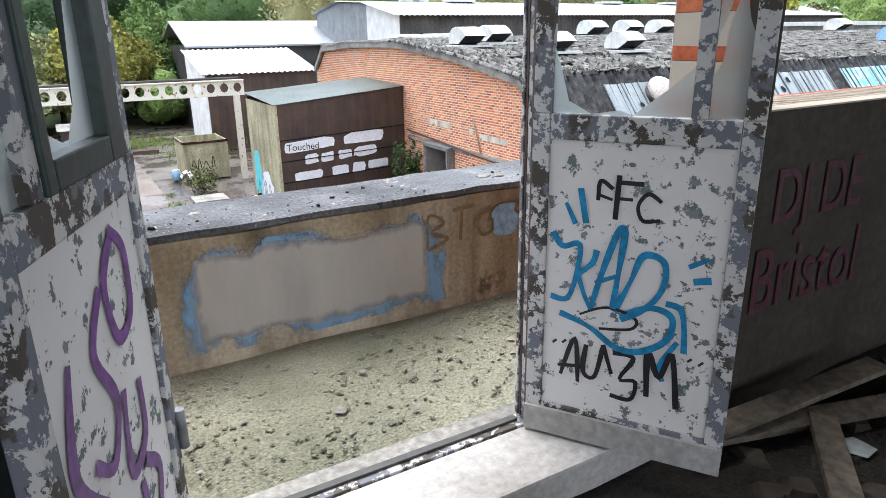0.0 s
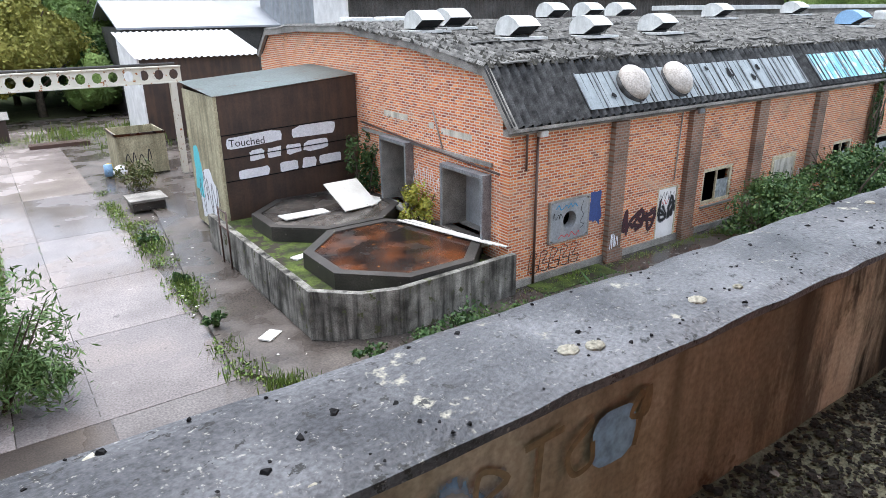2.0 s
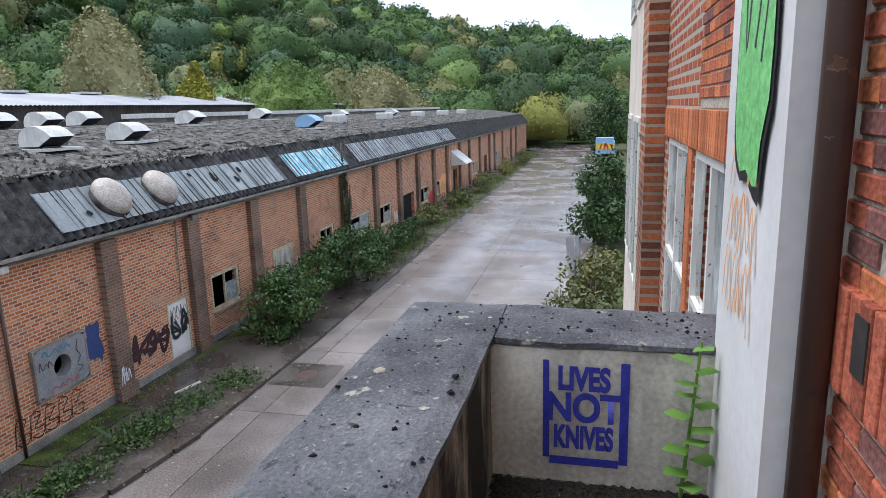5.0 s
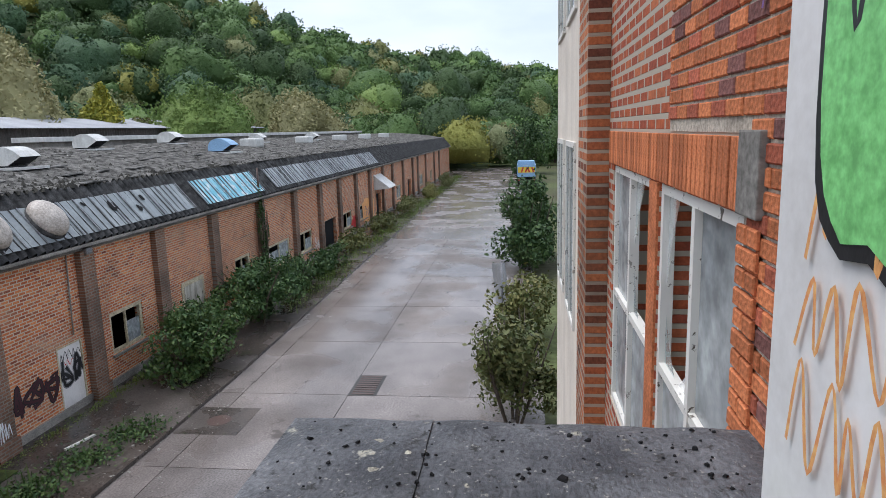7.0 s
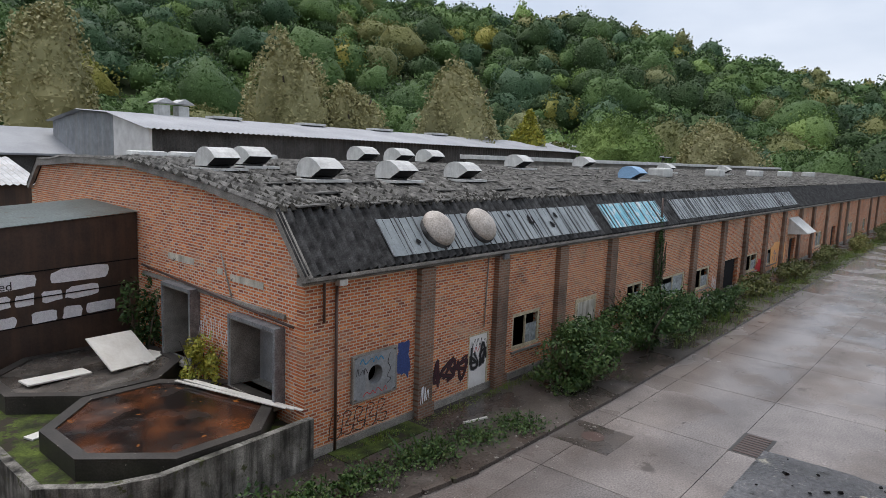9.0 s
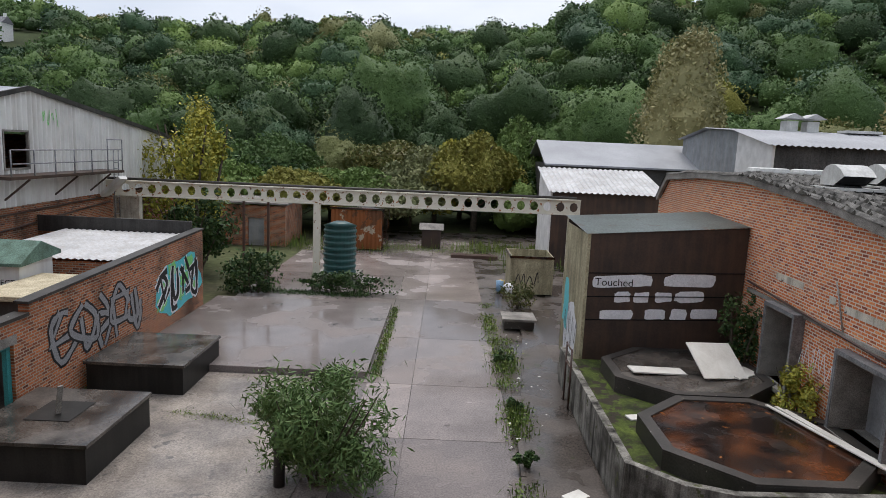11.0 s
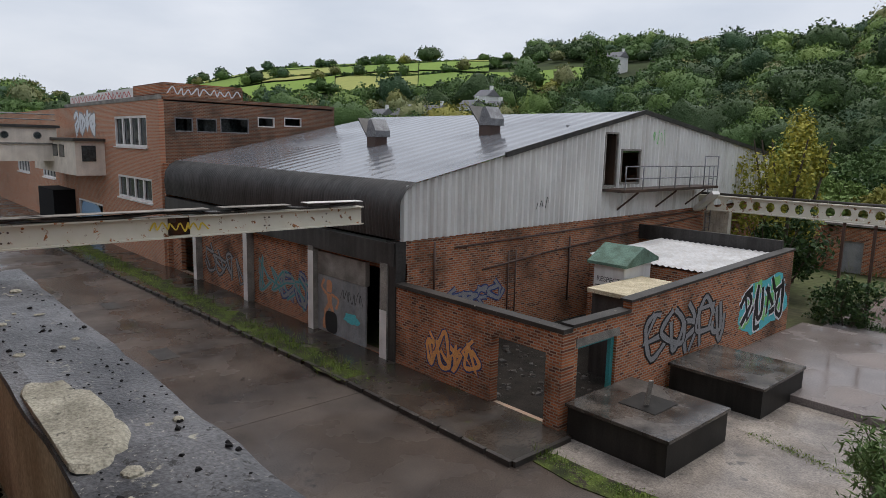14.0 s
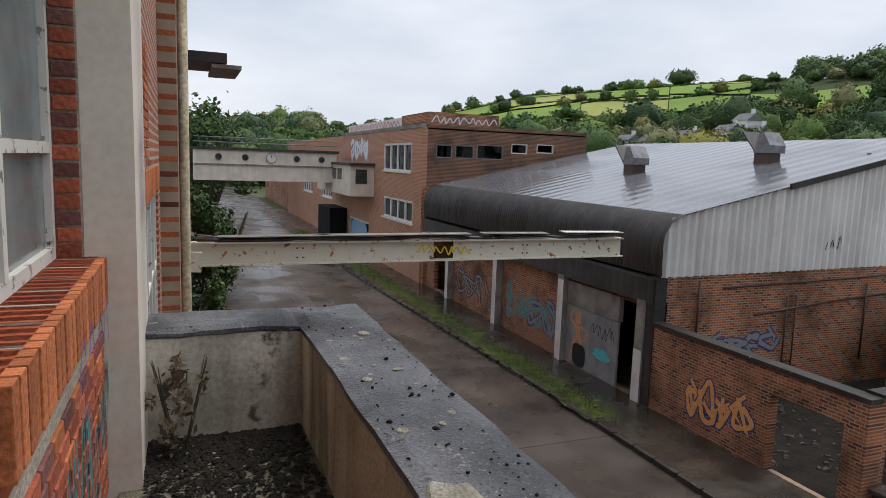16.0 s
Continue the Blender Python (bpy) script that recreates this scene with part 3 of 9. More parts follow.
setting("pavement_1", slab(bmesh.new(), [(4.6, 17.4), (4.35, 13.5), (5.4, 11.85), (6.1, 11.35), (15.0, 9.9), (22, 9.75), (60, 10.1), (120, 10.1), (120, 13.3), (6.2, 13.3), (6.5, 22), (6.8, 34), (5.8, 34), (5.8, 27.8)], -0.02, 0.1), M["slab_dark"], "broken wet concrete pavement along the brick factory", "pavement")
setting("pavement_2", slab(bmesh.new(), [(-8.15, 11.95), (-8.15, 14.4), (-100, 14.4), (-100, 10.6), (-44, 10.9), (-17, 11.9)], -0.02, 0.12), M["slab_black"], "kerbed wet pavement in front of the sheet-roofed shed", "pavement")
kerb1 = setting("kerb_1", boxm(5.0, 5.02, 12.4, 12.42, 0, 0.05), M["lintel"], "worn concrete kerb stones edging the pavement", "kerb")
for p, q in (((4.35, 13.5), (5.4, 11.85)), ((5.4, 11.85), (6.1, 11.35)), ((6.1, 11.35), (15.0, 9.9)), ((4.6, 17.4), (4.35, 13.5))):
    d = Vector(q) - Vector(p)
    n = max(1, round(d.length / 0.92))
    for i in range(n):
        a, b = Vector(p) + d * (i / n + 0.004), Vector(p) + d * ((i + 1) / n - 0.004)
        part("kerb_stone", bar(bmesh.new(), (*a, 0.06), (*b, 0.06), 0.14, 0.11), M["slab_dark"], kerb1)
kerb2 = setting("kerb_2", boxm(-9.0, -8.98, 12.0, 12.02, 0, 0.05), M["lintel"], "dark kerb stones in front of the shed", "kerb")
for p, q in (((-8.15, 11.93), (-17, 11.88)), ((-17, 11.88), (-44, 10.88)), ((-8.13, 11.95), (-8.13, 14.2))):
    d = Vector(q) - Vector(p)
    n = max(1, round(d.length / 0.92))
    for i in range(n):
        a, b = Vector(p) + d * (i / n + 0.004), Vector(p) + d * ((i + 1) / n - 0.004)
        part("kerb_stone", bar(bmesh.new(), (*a, 0.07), (*b, 0.07), 0.13, 0.15), M["tank_rim"], kerb2)

# manhole cover and drain grate in the road
mh = thing("manhole_cover", 19.05, 8.86, 0.0, "round rusty iron manhole cover set in a concrete square", "manhole cover")
part("surround", boxm(18.2, 19.9, 8.0, 9.75, 0.001, 0.006), M["slab_dark"], mh)
part("lid", tube(bmesh.new(), (19.05, 8.86, 0.0), (19.05, 8.86, 0.014), 0.33, n=28), M["brown_pipe"], mh)
gr = thing("drain_grate", 21.8, 5.3, 0.0, "rectangular iron drain grate with parallel bars", "drain grate")
part("frame", boxm(20.95, 22.6, 4.85, 5.72, 0.001, 0.006), M["tank_rim"], gr)
for i in range(9):
    part("bar", boxm(21.05 + i * 0.175, 21.14 + i * 0.175, 4.95, 5.62, 0.004, 0.016), M["brown_pipe"], gr)
for gx, gy in ((-30.5, 9.0), (-22.0, 8.4)):
    g2 = thing("drain_cover", gx, gy, 0, "rectangular iron drain cover flush with the road", "drain cover", "road drain covers")
    part("plate", boxm(gx - 0.7, gx + 0.7, gy - 0.35, gy + 0.35, 0.0, 0.012), M["tank_rim"], g2)


for px, py, pw, ph in ((-26.5, 8.6, 2.4, 0.9), (-35.0, 7.2, 3.0, 1.0), (-12.0, 5.4, 1.6, 1.1), (-19.0, 3.6, 2.0, 0.7)):
    pt = part("tar_patch", slab(bmesh.new(), [(px + pw * c * (0.5 + 0.08 * noise.noise((px, k, 0))), py + ph * d * 0.5) for k, (c, d) in enumerate(((-1, -1), (0.9, -0.9), (1, 0.8), (0.1, 1.05), (-0.95, 0.95)))], 0.0, 0.008), M["slab_black"])
    tagged(pt, "dark worn tar patch in the concrete road", "road patch", "tar patches")


# ---- corrugated sheets ----
def corrugated(bm, profile, a, b, pitch, amp, axis="x", steps=4, jitter=0.0, thick=0.0):
    """A sheet with waves running along profile (u, z) and repeating along the axis from a to b."""
    n = int((b - a) / pitch * steps) + 1
    rows = []
    for k, (u, z) in enumerate(profile):
        k0, k1 = max(0, k - 1), min(len(profile) - 1, k + 1)
        du, dz = profile[k1][0] - profile[k0][0], profile[k1][1] - profile[k0][1]
        ln = math.hypot(du, dz) or 1
        nu, nz = -dz / ln, du / ln
        row = []
        for i in range(n):
            w = a + (b - a) * i / (n - 1)
            h = amp * math.sin(2 * math.pi * i / steps)
            if jitter:
                h += jitter * noise.noise((w * 0.8, u * 0.8, 3.1))
            uu, zz = u + nu * h, z + nz * h
            row.append(bm.verts.new((w, uu, zz) if axis == "x" else (uu, w, zz)))
        rows.append(row)
    for r0, r1 in zip(rows, rows[1:]):
        for i in range(n - 1):
            bm.faces.new((r0[i], r0[i + 1], r1[i + 1], r1[i]))
    return bm


def fine(profile, step=0.9):
    out = []
    for (u0, z0), (u1, z1) in zip(profile, profile[1:]):
        n = max(1, int(math.hypot(u1 - u0, z1 - z0) / step))
        out += [(u0 + (u1 - u0) * i / n, z0 + (z1 - z0) * i / n) for i in range(n)]
    return out + [profile[-1]]


# ---- brick factory across the road ----
YF, XG, XEND = 13.27, 12.2, 122.0
factory = thing("brick_factory", XG, YF, 0, "long single-storey red brick factory with a mossy cement-sheet roof", "factory")
WINS = [(21.25, 23.05, 1.06, 2.39), (25.66, 27.4, 1.06, 2.3), (30.45, 32.15, 1.0, 2.3), (34.5, 37.6, 0.9, 2.15), (39.0, 41.6, 0.8, 2.05), (44.3, 47.0, 0.1, 2.05), (48.7, 51.4, 0.75, 2.0),
        (54.0, 56.5, 0.75, 2.0), (60.2, 62.0, 0.1, 2.3), (70.0, 72.5, 0.75, 2.2), (77, 79, 0.1, 2.3), (86, 89, 0.8, 2.2), (96, 98, 0.8, 2.2)]
DOOR = (18.78, 19.85, 0.1, 2.1)
BOX = (13.9, 15.05, 1.45, 2.3)
front = part("front_wall", wall_x(XG, XEND, YF, YF + 0.3, 0, 4.72, WINS + [DOOR, BOX]), M["brick_front"], factory)
part("plinth", boxm(XG, XEND, YF - 0.06, YF - 0.003, 0, 0.32), M["lintel"], factory)
# black sheets behind the openings stand for the unlit interior
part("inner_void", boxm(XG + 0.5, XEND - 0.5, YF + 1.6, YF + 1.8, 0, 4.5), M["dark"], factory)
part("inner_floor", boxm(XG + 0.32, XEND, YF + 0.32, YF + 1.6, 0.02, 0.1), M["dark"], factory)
ROOF = [(12.97, 4.86), (14.2, 6.33), (17.9, 6.9), (22.7, 7.33), (27.0, 7.3), (31.2, 7.05), (32.5, 6.0)]
bm = bmesh.new()
# the gable in strips, with two loading openings
DOCKS = [(14.15, 16.15, 1.4, 3.3), (18.4, 20.0, 1.4, 3.6)]


def gable_top(y):
    tops = [(YF, 4.95), (14.3, 6.2), (17.9, 6.75), (22.7, 7.18), (27.0, 7.15), (31.1, 6.9), (32.3, 5.9)]
    return float(np.interp(y, [t[0] for t in tops], [t[1] for t in tops]))


edges = sorted({YF + 0.304, 14.3, 17.9, 22.7, 27.0, 31.1, 32.3, *(d[i] for d in DOCKS for i in (0, 1))})
for ya, yb in zip(edges, edges[1:]):
    holes = [d for d in DOCKS if d[0] < yb - 1e-6 and d[1] > ya + 1e-6]
    lo = 0.0
    for d in holes:
        box(bm, XG, XG + 0.3, ya, yb, 0, d[2])
        lo = d[3]
    prism(bm, [(ya, lo), (yb, lo), (yb, gable_top(yb)), (ya, gable_top(ya))], "x", XG, XG + 0.3)
bmesh.ops.remove_doubles(bm, verts=bm.verts, dist=1e-4)
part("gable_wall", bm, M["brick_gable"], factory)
part("back_wall", boxm(XG, XEND, 32.3, 32.6, 0, 5.9), M["brick_front"], factory)
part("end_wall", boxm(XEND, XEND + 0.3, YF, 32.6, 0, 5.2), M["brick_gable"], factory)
part("steep_roof", corrugated(bmesh.new(), fine(ROOF[:2], 0.5), XG - 0.22, XEND, 0.32, 0.1, jitter=0.04), M["asbestos_dark"], factory, "blackened corrugated cement roof skirt", smooth=True)
part("main_roof", corrugated(bmesh.new(), fine(ROOF[1:6], 1.1), XG - 0.22, XEND, 0.34, 0.09, jitter=0.1), M["asbestos"], factory, "lichened corrugated cement roof", smooth=True)
part("back_roof", corrugated(bmesh.new(), ROOF[5:], XG - 0.22, XEND, 0.3, 0.05), M["asbestos_dark"], factory, smooth=True)
# sheets that overlap and lift unevenly along the brow and over the slope
bm = bmesh.new()
rng = random.Random(4)
for i in range(150):
    x = XG + rng.uniform(0.3, 62)
    y = rng.choice((14.25, 14.25, 15.6, 17.0, 18.6, 20.2))
    z = float(np.interp(y, [t[0] for t in ROOF], [t[1] for t in ROOF]))
    s = rng.uniform(0.5, 1.1)
    bar(bm, (x, y, z + 0.075), (x + s, y + rng.uniform(-0.04, 0.04), z + 0.08 + rng.uniform(-0.01, 0.04)), rng.uniform(0.18, 0.4), 0.035)
part("lapped_sheet_edges", bm, M["asbestos"], factory)["kind"] = "stuff"
# mossy verge along the gable
bm = bmesh.new()
for (y0, z0), (y1, z1) in zip(ROOF[:6], ROOF[1:7]):
    bar(bm, (XG - 0.12, y0, z0 - 0.1), (XG - 0.12, y1, z1 - 0.1), 0.14, 0.26)
part("verge_board", bm, M["lintel"], factory, "grey mossy verge board")
part("eaves_board", boxm(XG - 0.2, XEND, YF - 0.16, YF + 0.05, 4.62, 4.78), M["lintel"], factory)
bm = bmesh.new()
box(bm, XG - 0.25, XEND, 12.9, 13.06, 4.72, 4.74)
box(bm, XG - 0.25, XEND, 12.9, 12.92, 4.72, 4.83)
part("gutter", bm, M["lintel"], factory, "pale grey eaves gutter")
for i, x in enumerate([16.2, 20.0, 23.95, 28.2, 33.2, 38.2, 43.0, 47.6, 52.4, 57.2, 62.6, 67.4, 73.4, 80, 84, 91, 100, 106]):
    bm = boxm(x, x + 0.62, YF - 0.2, YF - 0.004, 0, 4.6)
    box(bm, x - 0.05, x + 0.67, YF - 0.26, YF - 0.2, 0, 0.5)
    part("pier", bm, M["brick_pier"], factory, "soot-streaked brick buttress")


def sky_sheet(xa, xb, material, label):
    def on(k, lift):
        (u0, z0), (u1, z1) = ROOF[0], ROOF[1]
        return (u0 + (u1 - u0) * k - 0.7 * lift, z0 + (z1 - z0) * k + 0.7 * lift)
    sheet = part("skylight", corrugated(bmesh.new(), [on(0.1, 0.085), on(0.4, 0.085), on(0.74, 0.085)], xa, xb, 0.6, 0.012), material, factory, label)
    n = int((xb - xa) / 0.72)
    for i in range(n + 1):
        x = xa + (xb - xa) * i / n
        part("glazing_bar", bar(bmesh.new(), (x, *on(0.1, 0.11)), (x, *on(0.74, 0.11)), 0.05, 0.04), M["steel"], sheet)


sky_sheet(15.0, 26.9, M["skylight"], "grimy clear rooflight strip with holes")
sky_sheet(27.9, 34.0, M["skylight_blue"], "rooflight strip sprayed pale blue")
sky_sheet(35.6, 60.5, M["skylight"], "grimy clear rooflight strip")
# black faces over the uncut sheet paint the darkness seen through holes
for hx, hk, hr in ((22.4, 0.5, 0.22), (23.6, 0.35, 0.16), (24.2, 0.55, 0.14), (16.2, 0.3, 0.1), (21.2, 0.62, 0.1)):
    yy, zz = 12.97 + 1.23 * hk, 4.86 + 1.47 * hk
    bm = bmesh.new()
    vs = [bm.verts.new((hx + hr * rng.uniform(0.5, 1.2) * math.cos(a), yy - 0.085 + 0.7 * hr * math.sin(a), zz + 0.085 + 0.7 * hr * math.sin(a))) for a in [i * math.pi / 4 for i in range(8)]]
    bm.faces.new(vs)
    part("broken_hole", bm, M["dark"], factory, "black patch drawn as a jagged hole in the rooflight")
for dx in (17.2, 19.3):
    dm = thing("roof_dome", dx, 13.7, 5.5, "weathered oval plastic dome on the rooflight strip", "roof dome", "roof domes")
    bm = bmesh.new()
    bmesh.ops.create_uvsphere(bm, u_segments=24, v_segments=12, radius=1.0)
    bm.transform(Matrix.Translation((dx, 13.36, 5.68)) @ Matrix.Rotation(radians(50), 4, "X") @ Matrix.Diagonal((0.54, 0.6, 0.34, 1)))
    part("shell", bm, M["dome"], dm, smooth=True)
    bm = bmesh.new()
    tube(bm, (dx, 13.52, 5.5), (dx, 13.36, 5.64), 0.62, 0.55, 24)
    part("collar", bm, M["asbestos_dark"], dm)


def cowl(x, y, z, s=1.0, turn=0.0, name="roof_cowl", blue=False):
    t = thing(name, x, y, z, "pale blue hooded metal roof ventilator" if blue else "white hooded metal roof ventilator facing the road", "roof ventilator", "roof ventilators")
    w, mt = 0.46 * s, M["galv"] if not blue else PAINT["pale_blue"]
    prof = [(-0.58, 0.1), (-0.6, 0.3), (-0.52, 0.5), (-0.36, 0.64), (-0.14, 0.7), (0.1, 0.68), (0.36, 0.56), (0.58, 0.38)]
    bm = bmesh.new()
    a = [bm.verts.new((x - w, y - u * s, z + v * s)) for u, v in prof]
    b = [bm.verts.new((x + w, y - u * s, z + v * s)) for u, v in prof]
    lo = [bm.verts.new((x + k * w, y - 0.1 * s, z + 0.1 * s)) for k in (-1, 1)]
    for i in range(len(prof) - 1):
        bm.faces.new((a[i], b[i], b[i + 1], a[i + 1]))
    bm.faces.new([*a[::-1], lo[0]])
    bm.faces.new([*b, lo[1]])
    bm.faces.new((a[0], lo[0], lo[1], b[0]))
    bmesh.ops.recalc_face_normals(bm, faces=bm.faces)
    part("hood", bm, mt, t)
    # a black face closes the mouth and paints the shade under the hood
    bm = bmesh.new()
    v = [bm.verts.new((x + k * w * 0.97, y - u * s, z + q * s)) for k, u, q in ((-1, 0.13, 0.13), (1, 0.13, 0.13), (1, 0.53, 0.375), (-1, 0.53, 0.375))]
    bm.faces.new(v)
    part("mouth", bm, M["dark"], t, "black face painting the shade in the hood's mouth")
    part("base", boxm(x - w * 0.8, x + w * 0.8, y - 0.12 * s, y + 0.5 * s, z - 0.15, z + 0.1 * s), M["asbestos_dark"], t)
    part("flashing", boxm(x - w * 1.5, x + w * 1.5, y - 0.65 * s, y + 0.72 * s, z - 0.03, z + 0.05), M["galv"], t)
    return t


def roof_z(y):
    return float(np.interp(y, [t[0] for t in ROOF], [t[1] for t in ROOF])) + 0.05


for cx, cy, cs, cb in ((13.9, 19.9, 1.0, 0), (15.6, 20.6, 1.0, 0), (16.1, 17.5, 1.05, 0), (19.4, 17.3, 1.05, 0), (23.3, 17.4, 1.05, 0), (33.4, 21.5, 1.1, 0), (42.6, 22.4, 1.1, 0), (38.6, 17.1, 1.15, 1),
                       (24.5, 24.6, 1.1, 0), (27.0, 24.6, 1.1, 0), (29.4, 24.6, 1.1, 0), (52, 20.5, 1.0, 0), (64, 20.0, 1.0, 0)):
    cowl(cx, cy, roof_z(cy), cs, blue=bool(cb))
rb = thing("ridge_vent_box", 30, 24, 7.4, "long pale ridge ventilator along the factory roof", "ridge ventilator")
part("body", boxm(33.5, 100, 24.2, 25.4, 7.2, 7.7), M["lintel"], rb)
part("lid", boxm(33.3, 100.2, 23.9, 25.7, 7.7, 7.95, bevel=0.02), M["galv"], rb)
for k in range(9):
    lv = thing("low_roof_vent", 14 + 2.2 * (k % 4), 26.5, 7.4, "low round-topped pale roof vent on the factory", "roof ventilator", "low roof vents")
    if k < 4:
        part("hood", boxm(14.0 + 1.7 * k, 15.2 + 1.7 * k, 25.6, 26.8, 7.2, 7.6, bevel=0.14), M["galv"], lv)
    else:
        x = 46 + (k - 4) * 11
        lv.location = (x, 18.5, 6.95)
        lv.matrix_basis = Matrix.Translation((x, 18.5, 7.0))
        part("hood", boxm(x - 0.7, x + 0.7, 17.9, 19.1, 6.95, 7.55, bevel=0.12), M["galv"], lv)


def window_unit(w, kind, y=YF):
    x0, x1, z0, z1 = w
    wn_ = part("window", wall_x(x0, x1, y + 0.04, y + 0.14, z0, z1, [(x0 + 0.12, x1 - 0.12, z0 + 0.12, z1 - 0.12)]), M["wood_frame"], factory, kind)
    part("sill", boxm(x0 - 0.05, x1 + 0.05, y - 0.07, y + 0.1, z0 - 0.07, z0 - 0.003), M["lintel"], wn_)
    xm = (x0 + x1) / 2
    part("mullion", boxm(xm - 0.03, xm + 0.03, y + 0.05, y + 0.12, z0 + 0.12, z1 - 0.12), M["wood_frame"], wn_)
    return wn_


for i, w in enumerate(WINS):
    if i == 1:
        part("boarded_window", boxm(w[0], w[1], YF - 0.03, YF + 0.1, w[2], w[3]), M["wood_frame"], factory, "window closed with a cream board in a timber frame")
        part("board_panel", boxm(w[0] + 0.16, w[1] - 0.16, YF - 0.05, YF - 0.031, w[2] + 0.16, w[3] - 0.16), M["render_pale"], factory)
        continue
    if w[2] < 0.5:
        # no leaf here: a black sheet fills the doorway as its shade
        part("door_leaf", boxm(w[0] + 0.1, w[1] - 0.1, YF + 0.2, YF + 0.26, w[2], w[3]), M["dark"], factory, "black sheet standing for the shade in a gaping doorway")
        continue
    wu = window_unit(w, "broken window in a cream timber frame")
    xm = (w[0] + w[1]) / 2
    part("pane", boxm(xm + 0.05, w[1] - 0.13, YF + 0.08, YF + 0.086, w[2] + 0.13, w[3] - (0.13 if i % 2 else 0.5)), M["glass_pale"], wu)
    if i % 2:
        part("pane", boxm(w[0] + 0.13, xm - 0.04, YF + 0.08, YF + 0.086, w[2] + 0.13, w[3] - 0.4), M["glass_pale"], wu)
dr = part("door", boxm(DOOR[0] + 0.05, DOOR[1] - 0.05, YF + 0.03, YF + 0.08, DOOR[2], DOOR[3] - 0.05), M["white_paint"], factory, "white door covered in black and red spray paint")
part("door_frame", wall_x(DOOR[0], DOOR[1], YF - 0.01, YF + 0.12, DOOR[2], DOOR[3], [(DOOR[0] + 0.05, DOOR[1] - 0.05, DOOR[2], DOOR[3] - 0.05)]), M["wood_frame"], factory)
# grey plate with a round fan hole
bm = bmesh.new()
cxp, czp, rr = 14.55, 1.85, 0.27
ring_o, ring_i = [], []
for i in range(32):
    a = 2 * math.pi * i / 32
    c, s = math.cos(a), math.sin(a)
    k = min(0.79 / max(abs(c), 1e-6), 0.61 / max(abs(s), 1e-6))
    ring_o.append((cxp + c * k, czp + s * k))
    ring_i.append((cxp + rr * c, czp + rr * s))
for ylev in (YF - 0.09,):
    vo = [bm.verts.new((x, ylev, z)) for x, z in ring_o]
    vi = [bm.verts.new((x, ylev, z)) for x, z in ring_i]
    vb = [bm.verts.new((x, ylev + 0.085, z)) for x, z in ring_o]
    vj = [bm.verts.new((x, ylev + 0.3, z)) for x, z in ring_i]
    for i in range(32):
        j = (i + 1) % 32
        bm.faces.new((vo[i], vo[j], vi[j], vi[i]))
        bm.faces.new((vo[j], vo[i], vb[i], vb[j]))
        bm.faces.new((vi[i], vi[j], vj[j], vj[i]))
plate = part("fan_plate", bm, M["grey_panel"], factory, "grey steel plate with a round fan hole and graffiti")
part("plate_edge", wall_x(13.72, 15.38, YF - 0.1, YF - 0.01, 1.2, 2.5, [(13.77, 15.33, 1.25, 2.45)]), M["lintel"], plate)
for ya, yb, za, zb in DOCKS:
    dock = part("loading_bay", wall_y(ya - 0.1, yb + 0.1, XG - 0.32, XG + 0.1, za, zb + 0.1, [(ya, yb, za, zb)]), M["steel"], factory, "grey-lined loading opening in a dark steel surround")
    part("reveal", boxm(XG + 0.62, XG + 0.66, ya - 0.02, yb + 0.02, za, zb), M["grey_panel"], dock)
    for yl in (ya, yb - 0.03):
        part("reveal_side", boxm(XG - 0.3, XG + 0.62, yl + 0.001, yl + 0.029, za, zb), M["lintel"], dock)
    part("reveal_head", boxm(XG - 0.3, XG + 0.62, ya + 0.03, yb - 0.03, zb - 0.03, zb), M["lintel"], dock)
    part("bay_floor", boxm(XG - 0.34, XG + 0.62, ya - 0.1, yb + 0.1, za - 0.12, za), M["lintel"], dock)
part("blue_door", boxm(XG + 0.2, XG + 0.24, 18.44, 19.2, 1.41, 3.56), PAINT["pale_blue"], factory, "faded blue door in the loading opening")
part("lintel_strip", boxm(XG - 0.07, XG - 0.004, 14.0, 21.9, 3.62, 3.74), M["lintel"], factory)
for ya, yb, zc in ((15.0, 16.6, 4.2), (18.6, 20.2, 4.35), (17.0, 17.3, 4.3)):
    part("pale_patch", boxm(XG - 0.012, XG - 0.004, ya, yb, zc, zc + 0.2), M["render_pale"], factory)
for p, q, r in (((XG - 0.08, 13.6, 3.5), (XG - 0.08, 21.9, 3.95), 0.035), ((XG - 0.05, 17.0, 4.9), (XG - 0.05, 16.4, 3.6), 0.02), ((13.15, YF - 0.08, 0.0), (13.15, YF - 0.08, 4.6), 0.04), ((12.75, YF - 0.08, 3.6), (12.75, YF - 0.08, 5.1), 0.035),
                ((19.5, YF - 0.05, 2.3), (19.6, YF - 0.05, 4.6), 0.022), ((34.0, YF - 0.1, 0.4), (34.0, YF - 0.1, 5.0), 0.05), ((33.6, 13.2, 4.8), (33.6, 13.2, 6.2), 0.05), ((28.9, YF - 0.06, 2.4), (28.9, YF - 0.06, 4.6), 0.03)):
    part("pipe", tube(bmesh.new(), p, q, r), M["lintel"] if r < 0.03 else M["brown_pipe"], factory)
for lx in (13.2, 20.3):
    lamp = thing("wall_lamp", lx, YF - 0.15, 4.6, "small white bulkhead lamp under the factory eaves", "wall lamp", "factory wall lamps")
    part("housing", boxm(lx - 0.14, lx + 0.14, YF - 0.3, YF - 0.1, 4.5, 4.68, bevel=0.04), M["galv"] if lx < 15 else M["steel"], lamp)
cn = thing("door_canopy", 59, YF, 2.6, "pale sheet canopy over a far factory doorway", "canopy")
